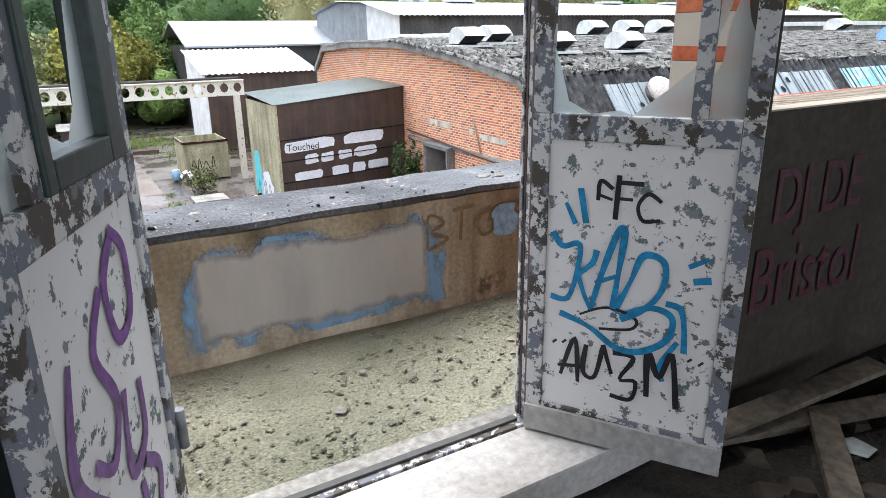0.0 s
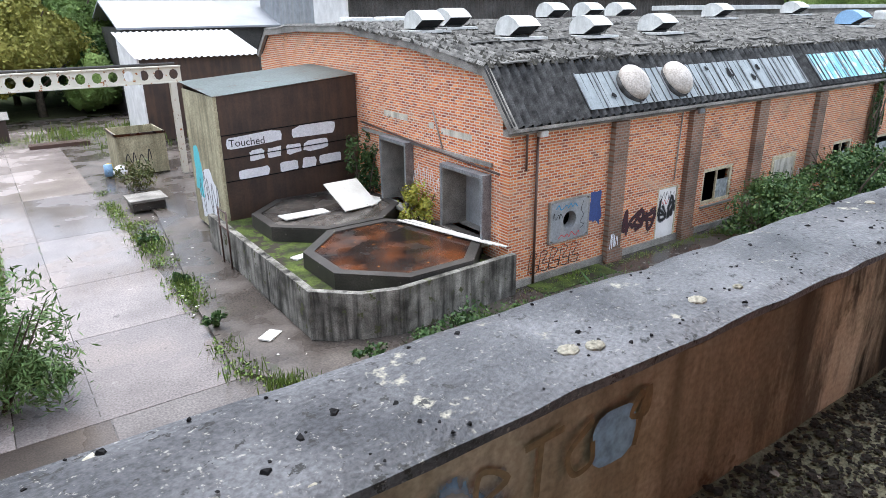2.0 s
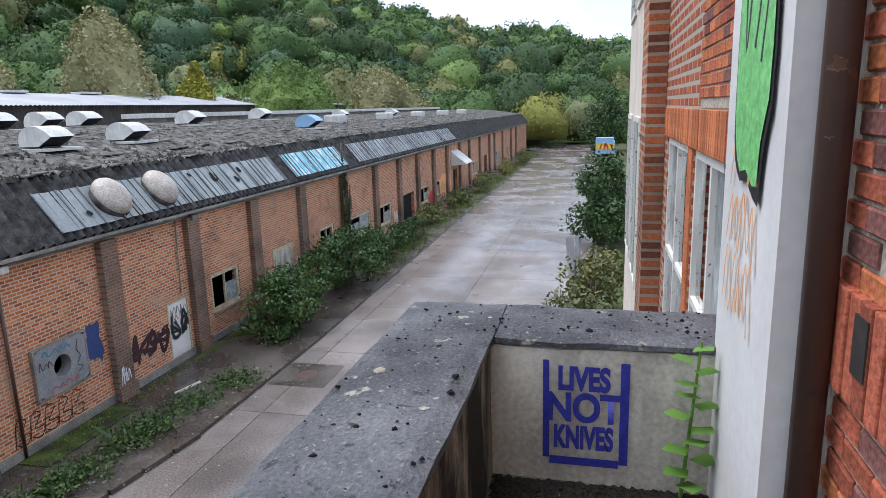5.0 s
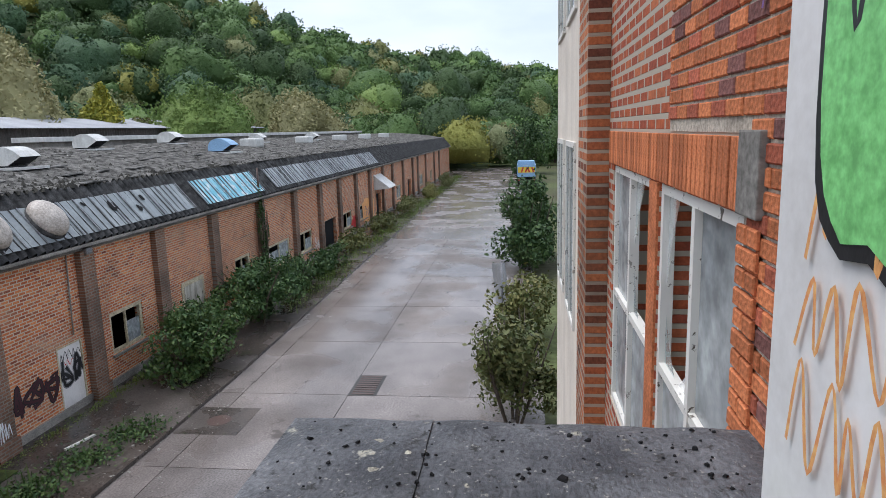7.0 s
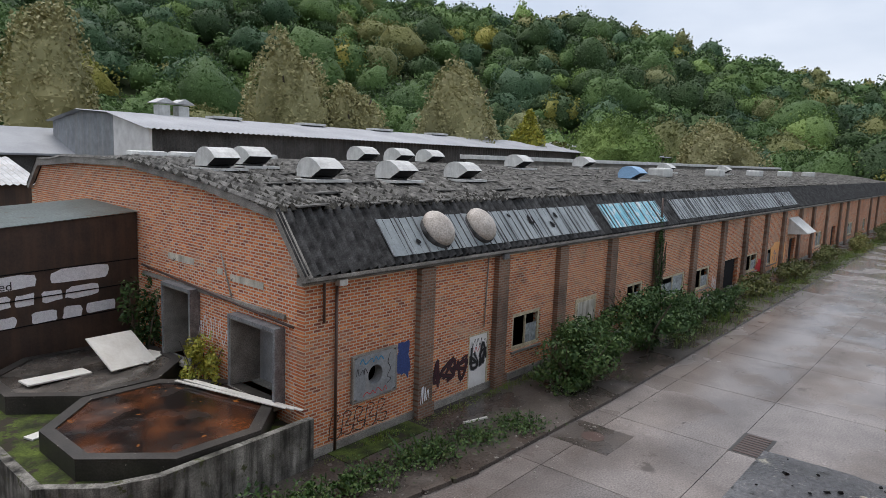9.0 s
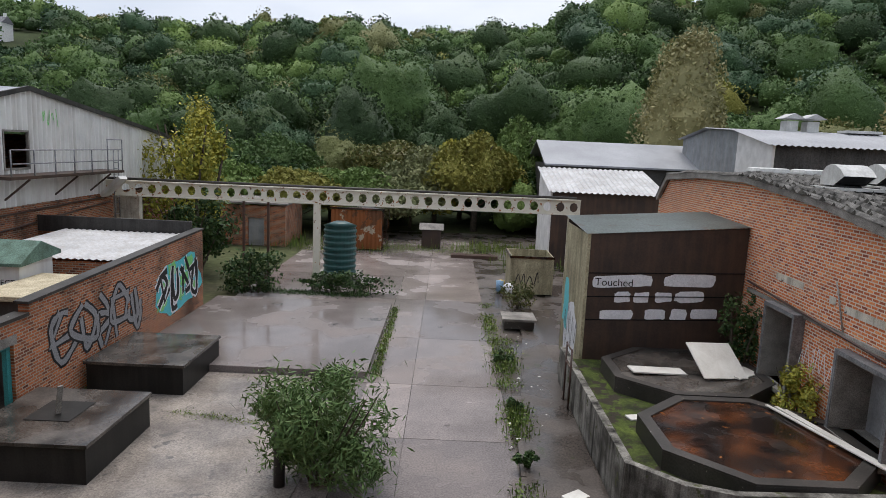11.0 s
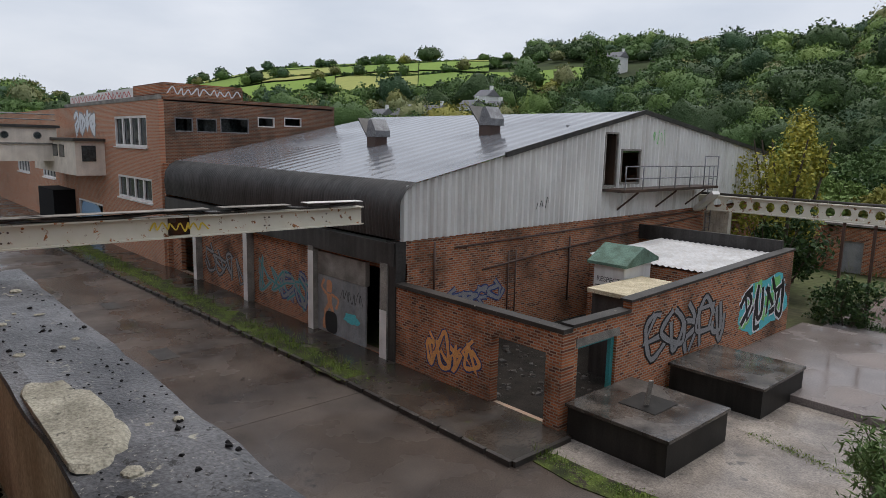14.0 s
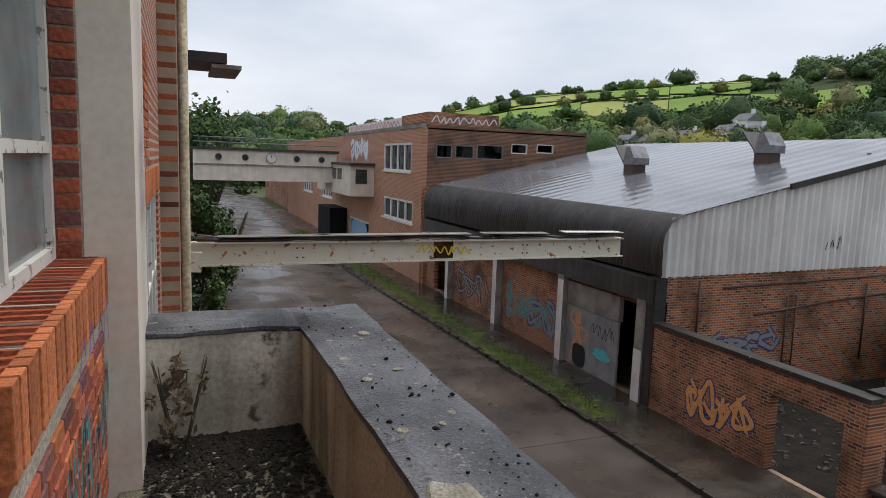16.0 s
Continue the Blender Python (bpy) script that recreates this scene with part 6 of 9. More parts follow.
lay(bay2, 1.8, 3.53, ZF + 0.02, 9.0, [(1.93, 3.25, 7.12, 9.2), (1.2, 2.15, 8.2, 9.2)], tone=(0.25, 0.55, 0.2))
bay3 = setting("brick_bay_3", wall_x(-2.19, -0.45, WY1 + 0.0005, WY1 + 0.004, ZF, 8.9, [(-2.19, -0.5, 7.12, 9.2)]), M["mortar"], "dark red brick jamb and apron below the glazed window", "brick wall")
lay(bay3, -2.19, -0.45, ZF + 0.02, 8.9, [(-2.19, -0.5, 7.12, 9.2)], tone=(0.3, 0.5, 0.2))
bay4 = setting("brick_bay_4", wall_x(-4.6, -3.0, -0.0545, -0.051, 6.75, 8.6, [(-6.6, -3.45, 5, 7.73)]), M["mortar"], "orange-red brick bay with tall broken windows", "brick wall")
lay(bay4, -4.6, -3.0, 6.75, 8.6, [(-6.6, -3.45, 5, 7.73)], y=-0.053)


def on_edge_row(parent, x0, x1, z0, z1, y0, y1, pitch=0.066, k=0):
    """Bricks stood on edge, as a sill or a flat arch."""
    n = int((x1 - x0) / pitch)
    me = bpy.data.meshes.new("brick")
    bm = boxm(-pitch / 2 + 0.005, pitch / 2 - 0.005, y0, y1, z0, z1, bevel=0.004)
    bm.to_mesh(me)
    bm.free()
    me.materials.append(brick_mats[k])
    for i in range(n):
        ob = new("brick", me)
        ob.parent = parent
        ob.location = (x0 + (i + 0.5) * (x1 - x0) / n, random.Random(i).uniform(-0.002, 0.002), 0)


lay(bay1, 4.72, 4.9, 5.75, 7.48, length=0.18, y=WY1 + 0.013, tone=(1, 0, 0), depth=0.014)
part("stone_block", boxm(4.72, 4.9, WY1 + 0.001, WY1 + 0.034, 7.49, 7.74, bevel=0.006), M["lintel"], bay1, "grey weathered stone corner block")
on_edge_row(bay2, 1.93, 3.53, 7.12, 7.36, WY1 - 0.2, WY1 + 0.035, k=1)
on_edge_row(bay3, -2.19, -0.5, 7.2, 7.4, WY1 - 0.2, WY1 + 0.035, k=0)
jamb = part("jamb", boxm(-2.32, -2.2, WY0, -0.201, 7.12, 8.9), M["mortar"], bay3, "dark red brick window jamb")
for row in range(26):
    cuts = (-0.4, -0.3, -0.203) if row % 2 else (-0.4, -0.203)
    for ya, yb in zip(cuts, cuts[1:]):
        bm = boxm(-0.006, 0.012, ya + 0.005, yb - 0.005, -0.028, 0.028, bevel=0.003)
        me = bpy.data.meshes.new("brick")
        bm.to_mesh(me)
        bm.free()
        me.materials.append(brick_mats[1 if row % 3 else 2])
        ob = new("brick", me)
        ob.parent = jamb
        ob.location = (-2.2, 0, 7.16 + 0.067 * row)
on_edge_row(bay1, 4.9, 7.9, 7.49, 7.72, WY1, WY1 + 0.018, k=0)
on_edge_row(bay4, -6.7, -3.4, 7.49, 7.72, -0.054, -0.036, k=0)


def steel_window(name, x0, x1, z0, z1, y, glass_mat, lights, label, transoms=(), broken=(), paint="frame_white"):
    t = tagged(part(name, wall_x(x0, x1, y, y + 0.06, z0, z1, [(x0 + 0.05, x1 - 0.05, z0 + 0.05, z1 - 0.05)]), M[paint]), label, "window", "", "structure")
    xs = [x0 + 0.05 + (x1 - x0 - 0.1) * i / lights for i in range(lights + 1)]
    zs = [z0 + 0.05, *transoms, z1 - 0.05]
    for x in xs[1:-1]:
        part("mullion", boxm(x - 0.025, x + 0.025, y + 0.005, y + 0.065, z0 + 0.05, z1 - 0.05), M[paint], t)
    for z in transoms:
        part("transom", boxm(x0 + 0.05, x1 - 0.05, y + 0.002, y + 0.06, z - 0.022, z + 0.022), M[paint], t)
    n = 0
    for xa, xb in zip(xs, xs[1:]):
        for za, zb in zip(zs, zs[1:]):
            n += 1
            if n in broken:
                bm = bmesh.new()
                for (cx, cz, sx, sz) in ((xa, za, 1, 1), (xb, zb, -1, -1), (xb, za, -1, 1)):
                    w, h = (xb - xa) * rng.uniform(0.3, 0.6), (zb - za) * rng.uniform(0.25, 0.6)
                    v = [bm.verts.new((cx, y + 0.03, cz)), bm.verts.new((cx + sx * w, y + 0.03, cz)), bm.verts.new((cx + sx * w * 0.35, y + 0.03, cz + sz * h * 0.5)), bm.verts.new((cx, y + 0.03, cz + sz * h))]
                    bm.faces.new(v)
                ob = part("broken_pane", bm, M["glass"], t, "jagged broken glass")
            else:
                ob = part("pane", boxm(xa, xb, y + 0.028, y + 0.033, za, zb), glass_mat, t)
            ob.visible_shadow = False
    return t


steel_window("window_1", W5[0], W5[1], W5[2], W5[3], -0.22, M["glass_pale"], 2, "white steel window with broken panes", (6.55,), (4,))
steel_window("window_2", W6[0], W6[1], W6[2], W6[3], -0.22, M["glass_pale"], 2, "white steel window with smashed upper panes", (6.55,), (2,))
steel_window("window_3", -2.18, WLF[1], WLF[2], WLF[3], -0.36, M["glass_mid"], 2, "flaking white window frame with dirty glass", (7.85,), ())
steel_window("window_4", LW[0], LW[1], LW[2], LW[3], -0.14, M["glass_pale"], 5, "row of flaking white windows with broken panes", (6.7,), (3, 5))
part("mullion_brick", boxm(6.155, 6.355, -0.24, WY1 + 0.012, 5.7, 7.48), brick_mats[0], own)
setting("window_sash", bar(bmesh.new(), (5.2, -0.3, 5.9), (5.45, -0.5, 7.0), 0.04, 0.5), M["frame_white"], "loose window sash hanging inside", "window sash")
dp = thing("downpipe", 3.42, -0.05, 6.3, "dark brown cast-iron downpipe with flaking paint", "downpipe")
part("pipe", tube(bmesh.new(), (3.47, -0.08, 6.0), (3.47, -0.08, 10.5), 0.036, n=16), M["brown_pipe"], dp)
for z in (6.55, 8.3):
    part("collar", tube(bmesh.new(), (3.47, -0.08, z), (3.47, -0.08, z + 0.07), 0.046, n=16), M["brown_pipe"], dp)
    part("bracket", boxm(3.41, 3.53, -0.14, -0.08, z + 0.02, z + 0.06), M["brown_pipe"], dp)
for x in (-9.3, -7.9):
    dq = thing("downpipe", x, 0.2, 0, "cream painted downpipe on the brick front", "downpipe", "front downpipes")
    part("pipe", tube(bmesh.new(), (x, 0.21, 0), (x, 0.21, 13), 0.06, n=12), M["wood_frame"], dq)
part("lead_patch", boxm(3.27, 3.34, WY1 + 0.02, WY1 + 0.04, 7.2, 7.33), M["tank_rim"], bay2, "torn black patch on the brickwork")
cpy = thing("upper_canopy", -11, 0.3, 11, "dark wrecked canopy jutting from the upper front", "canopy")
part("deck", boxm(-13.5, -12.0, -0.1, 0.97, 9.5, 9.68), M["roof_black"], cpy)
part("lip", boxm(-13.6, -11.95, 0.7, 1.22, 9.4, 9.47), M["lintel"], cpy)
bp = thing("beam_bracket", -16.6, 0.1, 5, "white pipe bracket holding the cable beam at the wall", "bracket")
part("arm", bar(bmesh.new(), (-16.6, -0.1, 5.2), (-16.6, 0.6, 5.15), 0.3, 0.5), M["rusty_white"], bp)

# ---- steel double door ----
df = tagged(part("door_frame", wall_x(DO[0], DO[1], -0.25, -0.19, DO[2], DO[3], [(DO[0] + 0.045, DO[1] - 0.045, DO[2] + 0.09, DO[3] - 0.05)]), M["frame_paint"]), "flaking grey steel frame of the double door", "door frame", "", "structure")
for xa, xb in ((DO[1], DH[1]), (DH[0], DO[0])):
    part("side_panel", boxm(xa, xb, -0.215, -0.185, 6.3, 7.28), M["frame_dark"], df, "dark green steel side panel, paint flaking")
    part("side_rail", boxm(xa, xb, -0.225, -0.175, 7.282, 7.33), M["frame_paint"], df)
    part("side_rail", boxm(xa, xb, -0.225, -0.175, 8.2, 8.25), M["frame_paint"], df)
for side, xf in ((1, DO[0] + 0.045), (-1, DO[1] - 0.045)):
    # dark strips laid on the flat jamb draw its grooves
    for ya, yb in ((-0.247, -0.236), (-0.216, -0.207)):
        part("groove", boxm(xf, xf + side * 0.0025, ya, yb, 6.4, 8.69), M["brown_pipe"], df, "dark strip drawn as a groove of the door frame")
    part("bead", boxm(xf, xf + side * 0.007, -0.205, -0.192, 6.4, 8.69, bevel=0.002), M["frame_paint"], df)
part("track", boxm(DO[0] + 0.066, DO[1] - 0.066, -0.225, -0.2, 6.391, 6.4), M["tank_rim"], df)
setting("outer_sill", boxm(-0.27, 1.79, -0.189, -0.101, 6.2, 6.37), M["lintel"], "worn concrete sill outside the door", "sill")
setting("threshold", boxm(-0.27, 1.79, -0.5, -0.252, 6.2, 6.385, bevel=0.012), M["sill_white"], "dusty pale concrete threshold step", "threshold")


def leaf(name, hinge, turn, width, dark, label, bars="frame_paint"):
    """A half-glazed steel door leaf; local x runs from the hinge, local y is its thickness."""
    t = tagged(new(name), label, "door", "steel door leaves", "structure")
    t.matrix_basis = pose(hinge[0], hinge[1], 0, 0, 0, turn)
    z0, zm, z1 = 6.425, 7.362, 8.66

    def p2(nm, bm, mt, lb=""):
        me = bpy.data.meshes.new(nm)
        bm.to_mesh(me)
        bm.free()
        me.materials.append(mt)
        o = new(nm, me)
        o.parent = t
        if lb:
            o["label"] = lb
        return o
    for a in (0, width - 0.07):
        p2("stile", boxm(a if a == 0 else width - 0.05, a + 0.05 if a == 0 else width, -0.022, 0.022, z0, zm + 0.035, bevel=0.004), M["frame_paint"])
        p2("upper_stile", boxm(a if a == 0 else width - 0.05, a + 0.05 if a == 0 else width, -0.02, 0.02, zm + 0.036, z1, bevel=0.004), M[bars])
    for za, zb in ((z0, z0 + 0.07), (zm - 0.035, zm + 0.035), (z1 - 0.07, z1)):
        p2("rail", boxm(0.051, width - 0.051, -0.021, 0.021, za, zb, bevel=0.004), M["frame_paint"])
    p2("panel", boxm(0.051, width - 0.051, -0.013, 0.013, z0 + 0.07, zm - 0.035), M["door_paint"], "steel panel with flaking white paint and graffiti")
    p2("kick_plate", boxm(0.0, width, -0.035, -0.0225, z0 - 0.03, z0 + 0.055), M["sill_white"])
    xs = (0.051, 0.74 * width, width - 0.051)
    p2("glazing_bar", boxm(xs[1] - 0.02, xs[1] + 0.02, -0.018, 0.018, zm + 0.036, z1 - 0.071), M[bars])
    p2("cross_bar", boxm(xs[1] + 0.021, xs[2], -0.017, 0.017, zm + 0.37, zm + 0.41), M[bars])
    if dark:
        # a dark casement frame inside the stiles
        for xa, xb, za, zb in ((0.052, 0.13, zm + 0.036, z1 - 0.072), (xs[1] - 0.055, xs[1] - 0.021, zm + 0.036, z1 - 0.072), (0.131, xs[1] - 0.056, zm + 0.036, zm + 0.085)):
            p2("casement_bar", boxm(xa, xb, -0.03, 0.026, za, zb, bevel=0.004), M["frame_dark"], "dark green inner casement bar")
    shards = [(xs[0], xs[1] - 0.021, zm + 0.036, 0.42, (((0, 0), (0.3, 0), (0.12, 0.08), (0.05, 0.3), (0, 0.42)), ((0.6, 0), (1, 0), (1, 0.3), (0.88, 0.2)), ((0.3, 0), (0.6, 0), (0.5, 0.03)))),
              (xs[1] + 0.021, xs[2], zm + 0.036, 0.335, (((0, 0), (1, 0), (1, 0.62), (0.85, 0.7), (0.62, 0.96), (0.5, 0.83), (0.3, 0.66), (0.22, 0.42), (0, 0.3)), ((0, 1), (0, 0.55), (0.3, 0.8), (0.55, 1.0))))]
    if dark:
        shards[0] = (0.131, xs[1] - 0.056, zm + 0.086, 0.5, (((0, 0), (0.5, 0), (0.3, 0.12), (0.14, 0.5), (0, 0.9)), ((0.5, 0), (1, 0), (0.9, 0.08))))
    for xa, xb, za, h, polys in shards:
        bm = bmesh.new()
        for pts in polys:
            bm.faces.new([bm.verts.new((xa + (xb - xa) * u, 0.0, za + h * w)) for u, w in pts])
        g = p2("broken_glass", bm, M["glass_frost"], "jagged wired glass left in the frame")
        g.visible_shadow = False
    for z in (6.7, 7.9):
        p2("hinge", tube(bmesh.new(), (0, 0.03, z), (0, 0.03, z + 0.1), 0.012, n=8), M["steel"])
    return t


leaf_r = leaf("door_1", (1.145, -0.25), -57.8, 0.59, False, "flaking white steel door leaf with blue and black graffiti, standing open")
leaf_l = leaf("door_2", (0.077, -0.27), -111.9, 0.59, True, "flaking white steel door leaf with purple graffiti, standing open")

# ---- spray paint and lettering ----
def spline(pts, n=6):
    out = []
    for i in range(len(pts) - 1):
        p0, p1, p2, p3 = pts[max(0, i - 1)], pts[i], pts[i + 1], pts[min(len(pts) - 1, i + 2)]
        for k in range(n):
            s = k / n
            out.append(tuple(0.5 * (2 * b + (c - a) * s + (2 * a - 5 * b + 4 * c - d) * s * s + (3 * b - a - 3 * c + d) * s ** 3) for a, b, c, d in zip(p0, p1, p2, p3)))
    return out + [pts[-1]]


def stroke(name, plane, pts, width, paint, parent, smooth=True, lift=0.0):
    """A sprayed line; plane is the pose whose local x, y lie on the surface and whose z leaves it."""
    q = spline(pts) if smooth and len(pts) > 2 else pts
    bm = bmesh.new()
    L, R = [], []
    for i, (x, y) in enumerate(q):
        a, b = q[max(0, i - 1)], q[min(len(q) - 1, i + 1)]
        d = Vector((b[0] - a[0], b[1] - a[1]))
        d = d.normalized() if d.length > 1e-6 else Vector((1, 0))
        w = width / 2 * (0.75 + 0.35 * noise.noise((x * 9, y * 9, width)))
        up = 0.004 + lift + i * 3e-5
        L.append(bm.verts.new(plane @ Vector((x - d.y * w, y + d.x * w, up))))
        R.append(bm.verts.new(plane @ Vector((x + d.y * w, y - d.x * w, up))))
    for i in range(len(q) - 1):
        bm.faces.new((L[i], R[i], R[i + 1], L[i + 1]))
    bmesh.ops.recalc_face_normals(bm, faces=bm.faces)
    return part(name, bm, PAINT[paint], parent)


def blotch(name, plane, cx, cy, rx, ry, paint, parent, lift=0.0, n=28, rough=0.15):
    bm = bmesh.new()
    vs = []
    for i in range(n):
        a = 2 * math.pi * i / n
        k = 1 + rough * noise.noise((math.cos(a) * 2 + cx * 5, math.sin(a) * 2 + cy * 5, rx))
        c, s = math.cos(a), math.sin(a)
        vs.append(bm.verts.new(plane @ Vector((cx + rx * k * math.copysign(abs(c) ** 0.6, c), cy + ry * k * math.copysign(abs(s) ** 0.6, s), 0.003 + lift))))
    bm.faces.new(vs)
    return part(name, bm, PAINT[paint], parent)


def lettering(text, plane, size, paint, parent, bold=0.0, align="CENTER", lift=0.0, squeeze=1.0):
    cu = bpy.data.curves.new("lettering", "FONT")
    cu.body, cu.size, cu.align_x, cu.offset = text, size, align, bold
    tmp = bpy.data.objects.new("lettering", cu)
    scene.collection.objects.link(tmp)
    bpy.context.view_layer.update()
    me = bpy.data.meshes.new_from_object(tmp.evaluated_get(bpy.context.evaluated_depsgraph_get()))
    bpy.data.objects.remove(tmp)
    me.transform(plane @ Matrix.Translation((0, 0, 0.006 + lift)) @ Matrix.Diagonal((squeeze, 1, 1, 1)))
    me.materials.clear()
    me.materials.append(PAINT[paint])
    ob = new("lettering", me)
    ob.parent = parent
    ob.matrix_parent_inverse = parent.matrix_basis.inverted() if parent.data is None else Matrix.Identity(4)
    return ob


def face_y(x, y, z):
    """On a wall that looks towards -y."""
    return pose(x, y, z, 90, 0, 0)


def face_mx(x, y, z):
    """On a wall that looks towards -x."""
    return pose(x, y, z, 90, 0, -90)


def face_px(x, y, z):
    """On a wall that looks towards +x."""
    return pose(x, y, z, 90, 0, 90)


endw = bpy.data.objects["balcony_end_wall_1"]
sp = face_mx(PX1 - 0.012, 0.45, 6.5)
for xa, xb, za, zb in ((-0.152, -0.128, -0.05, 0.345), (0.132, 0.165, -0.06, 0.345), (-0.127, 0.131, -0.075, -0.042)):
    bm = bmesh.new()
    bm.faces.new([bm.verts.new(sp @ Vector((x + 0.006 * noise.noise((x * 9, z * 9, 1)), z, 0.006))) for x, z in ((xa, za), (xb, za), (xb, zb), (xa, zb))])
    part("stencil_border", bm, PAINT["navy"], endw, "blue sprayed border of the stencil")
for k, (w, h) in enumerate((("LIVES", 0.235), ("NOT", 0.11), ("KNIVES", 0.0))):
    lettering(w, sp @ Matrix.Translation((0, h, 0.004)), 0.125 if k != 1 else 0.155, "navy", endw, 0.006, squeeze=(0.66, 0.8, 0.54)[k])
par = bpy.data.objects["parapet"]
pp = face_y(0, PY0 - 0.012, 0)


def worn_paint(name, colour, x0, x1, z0, z1, fade, bite, scale, seed):
    """A roller-painted patch on the parapet whose edges are worn and feathered."""
    m, nt, p = shader(name, 0.75)
    co = nt.nodes.new("ShaderNodeTexCoord")
    sep = nt.nodes.new("ShaderNodeSeparateXYZ")
    nt.links.new(co.outputs["Object"], sep.inputs[0])

    def math2(op, a, b):
        n = nt.nodes.new("ShaderNodeMath")
        n.operation = op
        for i, v in enumerate((a, b)):
            if isinstance(v, (int, float)):
                n.inputs[i].default_value = v
            else:
                nt.links.new(v, n.inputs[i])
        return n.outputs[0]
    edge = math2("MINIMUM", math2("MINIMUM", math2("SUBTRACT", sep.outputs["X"], x0), math2("SUBTRACT", x1, sep.outputs["X"])),
                 math2("MINIMUM", math2("SUBTRACT", sep.outputs["Z"], z0), math2("SUBTRACT", z1, sep.outputs["Z"])))
    wobble = math2("MULTIPLY", math2("SUBTRACT", noise_fac(nt, scale, 5, 0.6, (1 + seed * 0.01, 1, 0.6)), 0.5), bite)
    cover = math2("MULTIPLY", math2("ADD", edge, wobble), 1.0 / fade)
    clamp = nt.nodes.new("ShaderNodeClamp")
    nt.links.new(cover, clamp.inputs["Value"])
    nt.links.new(clamp.outputs[0], p.inputs["Alpha"])
    tone = ramp(nt, noise_fac(nt, 7, 5, 0.6, (1, 1, 0.3)), [(0.3, tuple(0.78 * c for c in colour)), (0.7, colour)])
    nt.links.new(tone, p.inputs["Base Color"])
    bm = bmesh.new()
    bm.faces.new([bm.verts.new((x, PY0 - 0.016 - 0.0015 * seed, z)) for x, z in ((x0, z0), (x1, z0), (x1, z1), (x0, z1))])
    return part("worn_paint", bm, m, par, name.replace("_", " "))


worn_paint("faded_blue_undercoat", (0.21, 0.36, 0.54), 0.27, 1.46, 6.40, 6.85, 0.05, 0.62, 4.0, 0)
worn_paint("rolled_grey_overpaint", (0.47, 0.44, 0.40), 0.31, 1.38, 6.43, 6.83, 0.05, 0.2, 4.0, 1)
blotch("blue_patch", pp, 1.80, 6.745, 0.08, 0.08, "pale_blue", par, 0.001, rough=0.12)
for pts in ([(1.36, 6.66), (1.37, 6.82), (1.45, 6.78), (1.38, 6.74), (1.47, 6.7), (1.36, 6.66)], [(1.5, 6.83), (1.62, 6.84)], [(1.55, 6.84), (1.54, 6.68)], [(1.72, 6.82), (1.64, 6.76), (1.66, 6.69), (1.72, 6.7), (1.72, 6.76)], [(1.9, 6.84), (1.86, 6.78), (1.92, 6.77), (1.92, 6.84), (1.88, 6.68)]):
    stroke("faded_letter", pp, pts, 0.025, "brown", par)

# door graffiti, in the leaves' own planes
dl = leaf_r.matrix_basis @ pose(0, -0.013, 6.42, 90, 0, 0)
